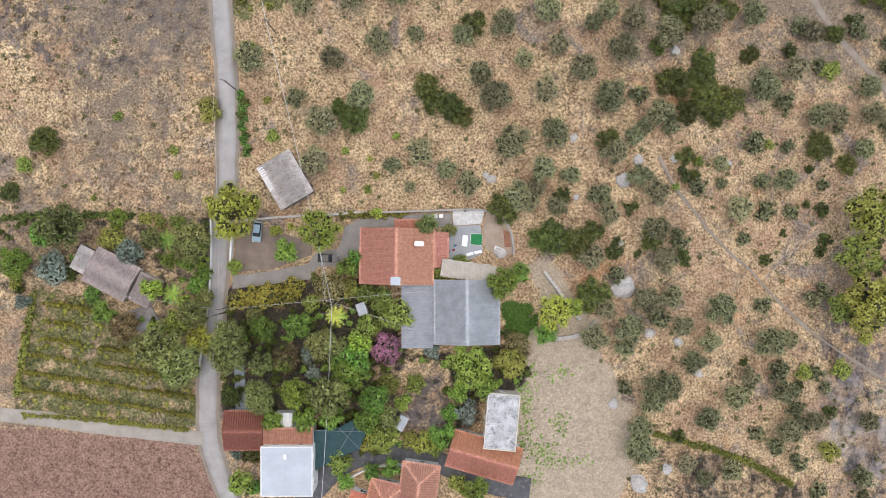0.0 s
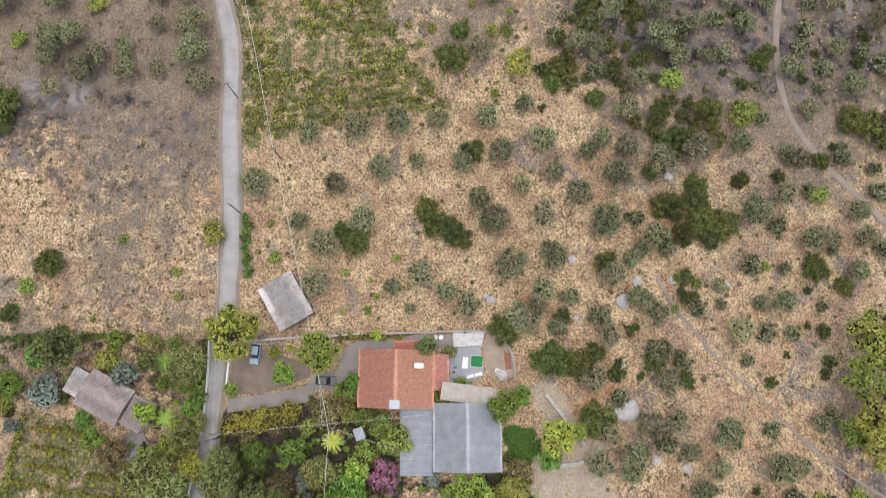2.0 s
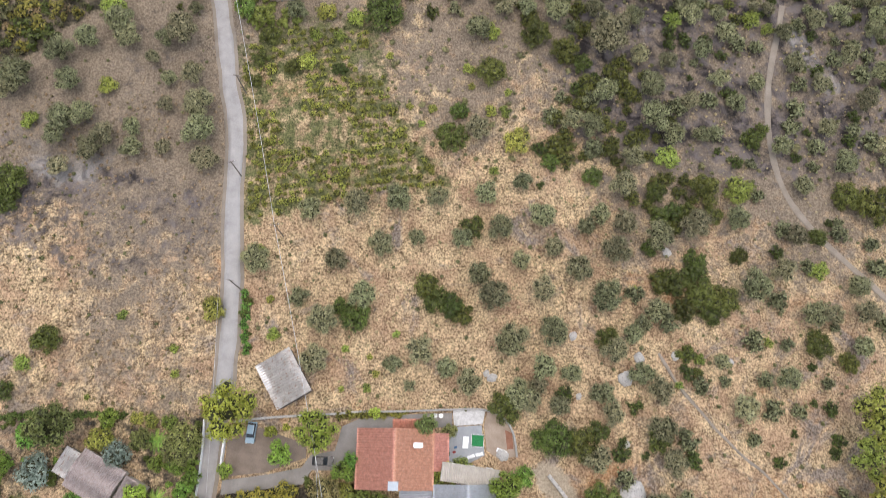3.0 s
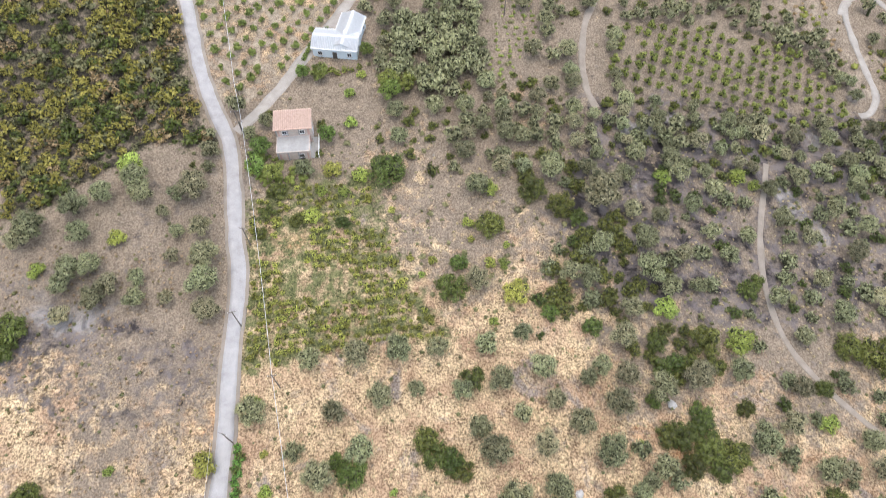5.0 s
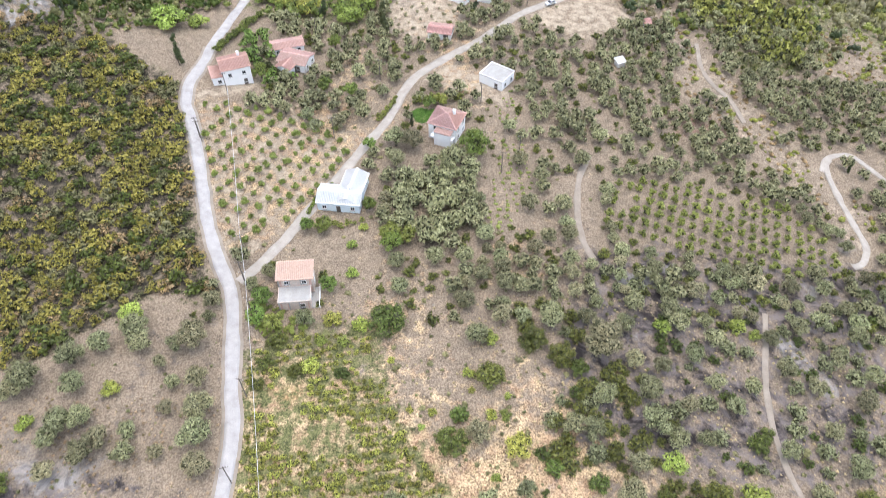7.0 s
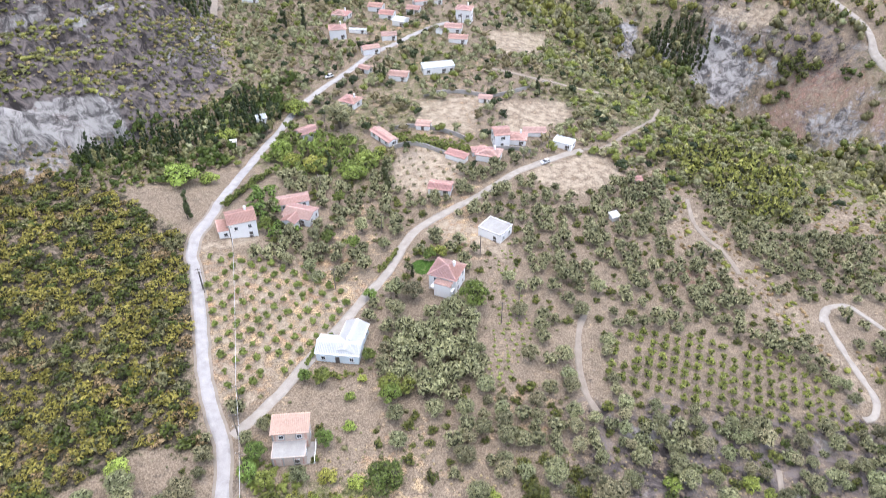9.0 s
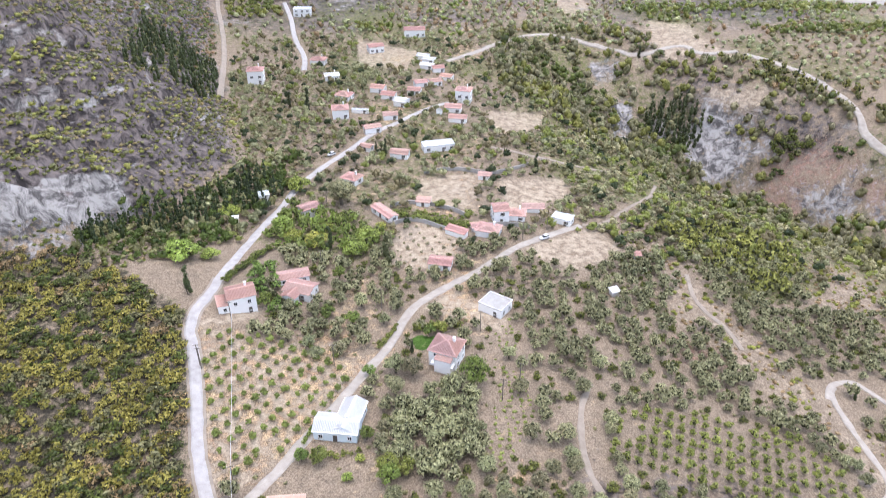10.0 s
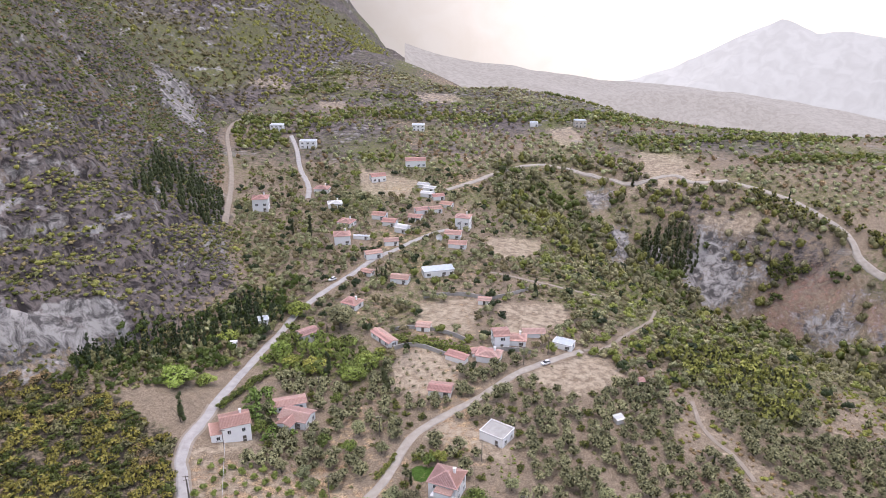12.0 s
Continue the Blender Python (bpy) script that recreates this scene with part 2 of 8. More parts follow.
def blend(t, fac, a, b):
    mx = t.nodes.new("ShaderNodeMix")
    mx.data_type = "RGBA"
    link(t, fac, mx.inputs[0])
    for s, c in ((6, a), (7, b)):
        if isinstance(c, tuple):
            mx.inputs[s].default_value = (*c, 1)
        else:
            link(t, c, mx.inputs[s])
    return mx.outputs[2]


def ground_material():
    """Dry hillside: straw, bare earth, dark litter, and where the cover says so green grass, ploughed soil, pale dust,
    rock or painted shade.
    """
    m = bpy.data.materials.new("dry_hillside")
    m.use_nodes = True
    t = m.node_tree
    n = t.nodes
    b = n["Principled BSDF"]
    b.inputs["Roughness"].default_value, b.inputs["Specular IOR Level"].default_value = 0.95, 0.15
    pos = n.new("ShaderNodeNewGeometry").outputs["Position"]

    def tex(size, detail=6, rough_=0.6, lo=0.4, hi=0.6, warp=0.0):
        q, r = n.new("ShaderNodeTexNoise"), n.new("ShaderNodeMapRange")
        q.inputs["Scale"].default_value, q.inputs["Detail"].default_value, q.inputs["Roughness"].default_value = 1 / size, detail, rough_
        q.inputs["Distortion"].default_value = warp
        link(t, pos, q.inputs["Vector"])
        link(t, q.outputs[0], r.inputs[0])
        r.inputs[1].default_value, r.inputs[2].default_value = lo, hi
        return r.outputs[0]
    grain = tex(0.42, 2.2, 0.75, 0.4, 0.6, 0.5)
    tuft = tex(2.4, 4, 0.7, 0.38, 0.62, 0.3)
    half = n.new("ShaderNodeMath")
    half.operation = "MULTIPLY_ADD"
    half.inputs[1].default_value = 0.7
    share = n.new("ShaderNodeMath")
    share.operation = "MULTIPLY"
    share.inputs[1].default_value = 0.3
    link(t, tuft, share.inputs[0])
    link(t, grain, half.inputs[0])
    link(t, share.outputs[0], half.inputs[2])
    fine = half.outputs[0]
    coarse = tex(6.5, 9, 0.75, 0.42, 0.58, 0.8)
    straw = blend(t, fine, (0.1, 0.066, 0.034), (0.86, 0.65, 0.385))
    earth = blend(t, fine, (0.17, 0.105, 0.06), (0.6, 0.41, 0.255))
    litter = blend(t, fine, (0.11, 0.085, 0.065), (0.4, 0.33, 0.27))
    orange = blend(t, fine, (0.26, 0.13, 0.06), (0.68, 0.4, 0.21))
    c = blend(t, tex(9, 8, 0.68, 0.44, 0.6), straw, earth)
    c = blend(t, tex(21, 7, 0.7, 0.59, 0.7), c, orange)
    c = blend(t, tex(14, 8, 0.72, 0.55, 0.64, 1.0), c, litter)
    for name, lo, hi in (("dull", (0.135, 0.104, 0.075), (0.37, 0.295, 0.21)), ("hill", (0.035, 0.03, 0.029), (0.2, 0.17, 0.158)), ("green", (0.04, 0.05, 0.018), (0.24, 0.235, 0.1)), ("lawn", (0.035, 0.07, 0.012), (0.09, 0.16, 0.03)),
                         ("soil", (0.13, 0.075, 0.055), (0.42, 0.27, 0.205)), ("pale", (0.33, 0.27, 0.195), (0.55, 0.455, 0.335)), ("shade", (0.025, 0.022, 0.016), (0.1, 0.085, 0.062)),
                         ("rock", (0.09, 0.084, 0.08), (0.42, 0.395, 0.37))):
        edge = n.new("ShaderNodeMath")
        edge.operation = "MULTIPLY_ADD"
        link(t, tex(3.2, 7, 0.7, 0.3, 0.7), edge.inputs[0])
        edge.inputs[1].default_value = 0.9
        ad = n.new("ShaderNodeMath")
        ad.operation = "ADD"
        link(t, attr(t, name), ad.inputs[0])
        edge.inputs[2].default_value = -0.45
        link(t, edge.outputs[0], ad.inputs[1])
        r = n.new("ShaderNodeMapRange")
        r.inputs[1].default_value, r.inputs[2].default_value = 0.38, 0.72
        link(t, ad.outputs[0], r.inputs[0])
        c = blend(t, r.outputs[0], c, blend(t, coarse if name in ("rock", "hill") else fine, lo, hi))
    # pale beds of rock that crop out along the mountain side
    sc, q, r, mul = n.new("ShaderNodeVectorMath"), n.new("ShaderNodeTexNoise"), n.new("ShaderNodeMapRange"), n.new("ShaderNodeMath")
    sc.operation, mul.operation = "MULTIPLY", "MULTIPLY"
    link(t, pos, sc.inputs[0])
    sc.inputs[1].default_value = (0.028, 0.028, 0.12)
    link(t, sc.outputs[0], q.inputs["Vector"])
    q.inputs["Scale"].default_value, q.inputs["Detail"].default_value, q.inputs["Roughness"].default_value = 1.0, 9, 0.66
    link(t, q.outputs[0], r.inputs[0])
    r.inputs[1].default_value, r.inputs[2].default_value = 0.585, 0.625
    link(t, r.outputs[0], mul.inputs[0])
    link(t, attr(t, "hill"), mul.inputs[1])
    c = blend(t, mul.outputs[0], c, blend(t, tex(6.5, 9, 0.75, 0.42, 0.58, 0.8), (0.08, 0.075, 0.072), (0.42, 0.4, 0.38)))
    link(t, c, b.inputs["Base Color"])
    bp = n.new("ShaderNodeBump")
    bp.inputs["Strength"].default_value, bp.inputs["Distance"].default_value = 0.6, 0.16
    link(t, fine, bp.inputs["Height"])
    link(t, bp.outputs[0], b.inputs["Normal"])
    return m


# ---- small builders ----
def put(name, mesh, mat, parent=None, label=""):
    ob = new(name, mesh)
    if mat:
        mesh.materials.append(mat)
    ob.parent = parent
    if label:
        ob["label"] = label
    return ob


def fast_mesh(name, verts, faces):
    """A mesh from arrays: verts (n, 3), faces (m, 3 or 4)."""
    verts, faces = np.asarray(verts, np.float32), np.asarray(faces, np.int32)
    me = bpy.data.meshes.new(name)
    k = faces.shape[1]
    me.vertices.add(len(verts))
    me.vertices.foreach_set("co", verts.ravel())
    me.loops.add(faces.size)
    me.loops.foreach_set("vertex_index", faces.ravel())
    me.polygons.add(len(faces))
    me.polygons.foreach_set("loop_start", np.arange(0, faces.size, k, dtype=np.int32))
    me.update(calc_edges=True)
    return me


def part(name, bm, mat, parent, label=""):
    me = bpy.data.meshes.new(name)
    bm.to_mesh(me)
    bm.free()
    return put(name, me, mat, parent, label)


def thing(name, m, label, category, group="", kind=""):
    ob = new(name)
    ob.matrix_world = m
    return tagged(ob, label, category, group, kind)


def box(bm, x0, y0, z0, x1, y1, z1, bevel=0.0):
    r = bmesh.ops.create_cube(bm, size=1, matrix=Matrix.LocRotScale(((x0 + x1) / 2, (y0 + y1) / 2, (z0 + z1) / 2), None, (x1 - x0, y1 - y0, z1 - z0)))
    if bevel:
        edges = {e for v in r["verts"] for e in v.link_edges}
        bmesh.ops.bevel(bm, geom=list(edges), offset=bevel, segments=2, affect="EDGES")


def boxed(*a, bevel=0.0):
    bm = bmesh.new()
    box(bm, *a, bevel=bevel)
    return bm


def tube(bm, a, b, r0, r1=None, sides=8):
    a, b = Vector(a), Vector(b)
    m = Matrix.Translation((a + b) / 2) @ (b - a).to_track_quat("Z", "Y").to_matrix().to_4x4()
    bmesh.ops.create_cone(bm, cap_ends=True, segments=sides, radius1=r0, radius2=r0 if r1 is None else r1, depth=(b - a).length, matrix=m)


def gz(x, y):
    return float(ground_z(x, y))


# ---- roads and plots, in metres ----
MAIN_ROAD = [(-41.7, -51.4), (-46.4, -39.1), (-46.8, -27.9), (-45.7, -17.8), (-44.8, -6.6), (-44.1, 2.4), (-42.8, 12.4), (-42.6, 22.5), (-42.9, 32.6), (-43.9, 42.8), (-44.5, 55.7), (-44.6, 67.5), (-47.0, 76.4), (-48.9, 88.7), (-51.4, 102.4), (-55.0, 110.3), (-60.4, 120.1), (-64.8, 133.1), (-69.4, 148.8), (-75.4, 166.3), (-78.7, 173.2), (-79.9, 182.8), (-78.1, 191.3), (-77.0, 203.1), (-75.0, 227.8), (-72.8, 240.6), (-68.8, 256.6), (-64.3, 280.3), (-58.5, 296.8), (-46.3, 319.5), (-36.0, 344.7), (-25.0, 356.1), (-15.6, 371.8), (-3.0, 387.2), (15.7, 403.1)]
FORK_ROAD = [(-50.9, 107.5), (-48.3, 110.9), (-43.0, 118.6), (-34.3, 135.9), (-25.3, 153.5), (-16.2, 170.9), (-12.3, 186.5), (-7.5, 194.8), (3.2, 204.8), (15.6, 215.4), (27.1, 229.7), (38.9, 238.7), (51.5, 247.9), (57.0, 251.5)]
FIELD_PATH = [(57.0, 251.5), (65.3, 253.6), (70.9, 259.9), (80.2, 273.0), (96.0, 292.7), (114.2, 341.6)]
LEFT_LANE = [(-92.2, -32.5), (-82.1, -33.2), (-73.3, -34.6), (-63.2, -36.0), (-54.2, -36.9), (-47.3, -37.5)]
HILL_TRACK = [(-124.4, 380.7), (-135.8, 426.6), (-149.7, 483.6), (-167.5, 544.8), (-192.0, 618.8), (-203.1, 676.5), (-197.6, 692.7)]
UPPER_LANE = [(-89.6, 448.6), (-93.7, 478.4), (-108.9, 521.3), (-121.2, 577.2), (-136.2, 626.5)]
FAR_ROAD = [(2.4, 472.1), (18.8, 492.5), (41.3, 522.1), (74.6, 548.1), (96.3, 542.5), (119.6, 524.4), (139.3, 507.2), (154.6, 510.4), (175.8, 518.9), (181.8, 497.0), (208.9, 499.0)]
FAR_LANE = [(210.9, 493.2), (236.9, 468.1), (247.4, 448.1), (256.9, 428.5), (256.5, 412.8), (254.8, 399.0), (263.4, 383.6)]
GROVE_TRACK = [(42.9, 155.4), (38.7, 146.2), (37.0, 135.5), (36.4, 123.5), (39.2, 115.7)]
SLOPE_TRACK = [(92.0, 222.5), (89.5, 207.0), (91.6, 196.9), (96.3, 189.9), (97.7, 178.6)]
EAST_TRAIL = [(42.9, 18.7), (46.8, 11.4), (50.8, 6.3), (57.5, -1.0), (62.6, -4.5), (71.3, -13.8), (81.4, -20.9), (94.3, -28.3)]
WIND_ROAD = [(117.5, 159.4), (120.9, 166.1), (129.6, 169.5), (134.1, 163.7), (137.5, 156.4)]
WIND_ROAD_LOW = [(121.9, 165.7), (119.3, 163.0), (118.6, 152.3), (118.6, 138.9), (119.9, 128.5), (115.3, 121.5), (110.4, 120.3)]
PATH = [(80.9, 102.1), (76.2, 86.7), (73.8, 77.9), (72.8, 65.3), (74.5, 53.8), (78.9, 46.9), (84.6, 40.8), (93.6, 32.3), (98.0, 27.6)]
VINEYARD = [(-79.4, -8.3), (-69.3, -10.2), (-61.5, -16.9), (-53.1, -22.9), (-48.4, -29.0), (-49.2, -35.2), (-65.5, -34.1), (-84.3, -32.1)]
PLOUGHED = [(-94.3, -35.7), (-76.6, -36.6), (-50.9, -39.4), (-46.2, -44.1), (-43.9, -52.6), (-94.1, -52.3)]
GARDEN = [(-44.7, -11.1), (-41.3, -7.7), (-25.1, -5.5), (-16.1, -6.6), (-8.8, -17.8), (-7.7, -22.3), (13.0, -19.5), (16.9, -24.5), (13.0, -28.5), (6.8, -29.0), (6.3, -33.5), (0.7, -40.2), (-16.1, -40.8), (-43.0, -31.8)]
WEST_GARDEN = [(-89.9, 5.1), (-80.8, 6.8), (-46.4, 6.3), (-46.1, -13.3), (-48.6, -22.3), (-60.9, -15.6), (-71.0, -7.7), (-81.0, -7.2), (-89.9, -11.1)]
ORCHARD_BARE = [(-12, -24), (0, -23), (1.5, -36), (-9, -38), (-13, -30)]
LOT = [(18.6, -17.8), (27.0, -17.8), (30.9, -22.3), (36.5, -31.3), (36.8, -44.8), (31.0, -52.7), (13.5, -52.5), (14.1, -27.9)]
LAWN = [(11.9, -10.5), (16.4, -10.5), (18.4, -14.4), (17.5, -17.3), (13.6, -17.8), (11.6, -14.4)]
SE_PLOT = [(42.2, -36.9), (59.1, -41.1), (72.6, -47.4), (73.9, -54.5), (41.4, -53.0)]
SCREE = [(18.0, -3.2), (23.1, -4.4), (24.2, -8.9), (30.4, -14.5), (25.3, -17.8), (21.4, -13.3), (19.7, -8.8)]
MAQUIS_FIELD = [(-141.2, 193.0), (-123.2, 202.0), (-101.6, 194.4), (-82.5, 179.7), (-70.1, 141.5), (-67.5, 125.8), (-61.3, 111.6), (-55.6, 104.1), (-72.1, 104.1), (-84.1, 94.0), (-90.2, 87.5), (-100.3, 82.8), (-148.0, 186.4)]
ORCHARD = [(-74.8, 174.6), (-59.8, 175.8), (-39.8, 172.7), (-24.2, 157.7), (-34.8, 136.8), (-50.6, 116.8), (-56.5, 118.7), (-65.1, 142.1)]
CITRUS_GROVE = [(47.6, 145.7), (76.2, 145.6), (100.2, 141.2), (108.4, 125.6), (104.6, 114.5), (86.3, 114.4), (60.5, 118.1), (43.9, 128.2)]
SHRUB_FIELD = [(-41.6, 46.5), (-44.3, 86.4), (-33.8, 92.1), (-17.2, 93.7), (-10.4, 71.0), (0.7, 53.9), (-19.6, 52.0)]
DARK_GROVE = [(-13.6, 146.9), (1.0, 153.2), (10.7, 148.5), (8.4, 127.2), (-3.4, 117.0), (-13.9, 124.6)]
BRUSH_A = [(-92, 54), (-70, 57), (-52, 50), (-50, 41), (-64, 37), (-80, 39), (-93, 44)]
BRUSH_C = [(78, -16), (96, -12), (97, -55), (86, -55), (80, -32)]
BRUSH_B = [(34, 104), (60, 108), (104, 100), (106, 60), (92, 38), (62, 30), (44, 42), (34, 66), (26, 90)]
STRIP_ROWS = [(16, 192), (22, 189), (24, 164), (26, 145), (17, 123), (11, 123), (15, 149)]
STRIP_PATH = [(38, 155), (47, 153), (42, 128), (41, 117), (35, 117)]
HOUSE_YARD = [(-46, 131), (-22, 126), (-12, 113), (-11, 98), (-28, 97), (-46, 121)]
RIDGE_STRAW = [(71, 254), (90, 242), (91, 218), (104, 187), (112, 172), (117, 162), (126, 140), (118, 124), (113, 142), (102, 157), (91, 172), (78, 191), (84, 213), (83, 233), (69, 243)]
RIDGE_STRAW_B = [(147, 251), (170, 256), (182, 239), (162, 206), (139, 211), (133, 222)]
VILLAGE_LANE = [(18, 330), (27, 328), (44, 321), (64, 319), (85, 324)]
GREY_FIELD = [(-104.8, 95.1), (-90.3, 86.2), (-76.1, 93.4), (-50.8, 96.5), (-47.1, 46.4), (-67.9, 57.8), (-97.3, 53.9)]
FIELD_A = [(25.7, 289.8), (56.4, 296.8), (53.8, 276.3), (27.4, 261.5)]
FIELD_B = [(-9.9, 289.8), (19.7, 296.2), (10.9, 262.7), (-10.4, 262.1)]
FIELD_C = [(31.3, 228.8), (60.9, 248.8), (70.4, 240.5), (66.9, 227.4), (44.7, 216.9)]
FIELD_D = [(-61.9, 523.0), (-18.0, 493.2), (-24.2, 453.5), (-54.8, 456.7)]
FIELD_E = [(25.0, 385.3), (60.7, 403.5), (56.7, 373.7), (28.8, 347.7)]
FIELD_F = [(174.7, 464.2), (235.1, 454.3), (241.8, 434.7), (179.8, 452.8)]
FIELD_G = [(37.0, 460.6), (141.3, 506.9), (192.7, 525.3), (205.5, 489.2), (131.9, 501.6)]
VILLA_LAWN = [(-9.6, 173.6), (-7.0, 175.9), (-2.9, 175.1), (-2.5, 170.8), (-6.8, 168.6), (-8.6, 169.9)]
VILLA_APRON = [(-76.8, 177.9), (-70.0, 182.3), (-62.6, 189.2), (-57.6, 191.9), (-58.7, 187.8), (-69.2, 178.7)]
FLAT_YARD = [(-6.0, 190.6), (3.1, 198.9), (12.6, 194.1), (21.5, 184.8), (17.4, 178.5), (8.5, 184.3)]
VILLAGE_GREEN = [(-67.1, 262.4), (-33.1, 252.2), (-20.5, 234.9), (-30.1, 220.8), (-55.7, 224.1), (-70.4, 233.9)]


# patches of the far land
PINE_SLOPE = [(88, 257), (131, 279), (152, 273), (141, 232), (121, 209), (109, 223), (94, 231)]
TEAL_GROVE = [(124, 203), (145, 211), (154, 203), (142, 182), (131, 186)]
TEAL_GROVE_B = [(66, 233), (83, 233), (87, 214), (77, 206), (66, 214)]
RED_SLOPE = [(211, 412), (233, 408), (253, 387), (248, 372), (226, 375), (208, 390)]
CLIFF_A = [(117, 465), (127, 465), (122, 427), (112, 423)]
CLIFF_B = [(157, 442), (183, 449), (192, 428), (187, 421), (155, 409)]
CLIFF_C = [(132, 444), (148, 454), (149, 441), (133, 430)]
CLIFF_D = [(108, 508), (126, 505), (119, 489), (108, 481)]
CLEAR_B = [(-33, 843), (11, 858), (23, 815), (-22, 800)]
CLEAR_C = [(165, 585), (194, 572), (189, 513), (151, 512)]
CLEAR_D = [(142, 512), (178, 518), (176, 506), (149, 505)]
CLEAR_E = [(182, 463), (210, 455), (206, 444), (183, 453)]
CLEAR_F = [(-230, 850), (-211, 916), (-178, 871), (-204, 851)]
CLEAR_G = [(-140, 789), (-108, 782), (-106, 746), (-127, 747)]
CLEAR_H = [(103, 685), (127, 701), (129, 636), (106, 604)]
ROCKBAND = [(-280, 701), (-258, 721), (-213, 632), (-214, 587), (-233, 593)]
WHITE_CLIFF = [(-143, 201), (-136, 210), (-129, 222), (-124, 205), (-132, 197), (-141, 195)]
SLOPE_GREEN = [(81, 287), (119, 337), (180, 310), (142, 224), (109, 210), (98, 256)]
PINE_BELT = [(204, 485), (242, 472), (278, 416), (272, 403), (244, 431), (203, 470)]
CLUMP_A = [(208, 421), (223, 419), (230, 408), (219, 405), (209, 411)]
CLUMP_B = [(235, 404), (247, 393), (245, 387), (236, 398)]
CLUMP_C = [(176, 449), (181, 447), (182, 444), (177, 445)]
CLUMP_D = [(207, 408), (214, 405), (214, 399), (207, 401)]
VILLAGE_ORCHARD = [(-20, 234), (-10, 248), (4, 242), (11, 234), (3, 224), (-8, 215), (-19, 219)]
GREEN_ROWS = [(-20, 260), (-6, 257), (10, 251), (14, 238), (4, 242), (-11, 251)]
ROAD_OLIVES = [(1, 218), (14, 232), (22, 230), (15, 218), (5, 209)]
VILLA_GARDEN = [(-70, 212), (-61, 217), (-54, 202), (-48, 191), (-56, 185), (-64, 196)]


def inside(x, y, poly):
    x, y = np.asarray(x, float), np.asarray(y, float)
    hit = np.zeros(x.shape, bool)
    for (ax, ay), (bx, by) in zip(poly, poly[1:] + poly[:1]):
        if ay != by:
            hit ^= ((ay > y) != (by > y)) & (x < (bx - ax) * (y - ay) / (by - ay) + ax)
    return hit


def spread(poly, x, y, edge=3.0):
    """1 within a plot, fading to 0 over edge metres outside it."""
    d = along(x, y, poly + poly[:1])[0]
    return np.where(inside(x, y, poly), 1.0, np.clip(1 - d / edge, 0, 1))


def steps(near, reach, first, grow):
    """Grid lines from 0 out to reach: even ones up to near, then ever wider apart."""
    v, w = [0.0], first
    while v[-1] < reach:
        if v[-1] >= near:
            w *= grow
        v.append(v[-1] + w)
    return np.array(v)


# ---- ground: one sheet out to the horizon ----
east = steps(100, 4600, 1.4, 1.045)
west = steps(215, 4600, 1.6, 1.06)
xs = np.concatenate([-west[:0:-1], east])
ys = np.concatenate([-steps(75, 900, 1.25, 1.12)[:0:-1], steps(210, 4700, 1.4, 1.02)])
GX, GY = np.meshgrid(xs, ys)
GZ = ground_z(GX, GY)
nx, ny = len(xs), len(ys)
idx = np.arange(nx * ny).reshape(ny, nx)
quads = np.stack([idx[:-1, :-1], idx[:-1, 1:], idx[1:, 1:], idx[1:, :-1]], -1).reshape(-1, 4)
ground_mesh = fast_mesh("ground", np.stack([GX, GY, GZ], -1).reshape(-1, 3), quads)
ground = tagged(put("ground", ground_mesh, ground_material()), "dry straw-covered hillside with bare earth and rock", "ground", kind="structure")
ground_mesh.polygons.foreach_set("use_smooth", np.ones(len(quads), bool))

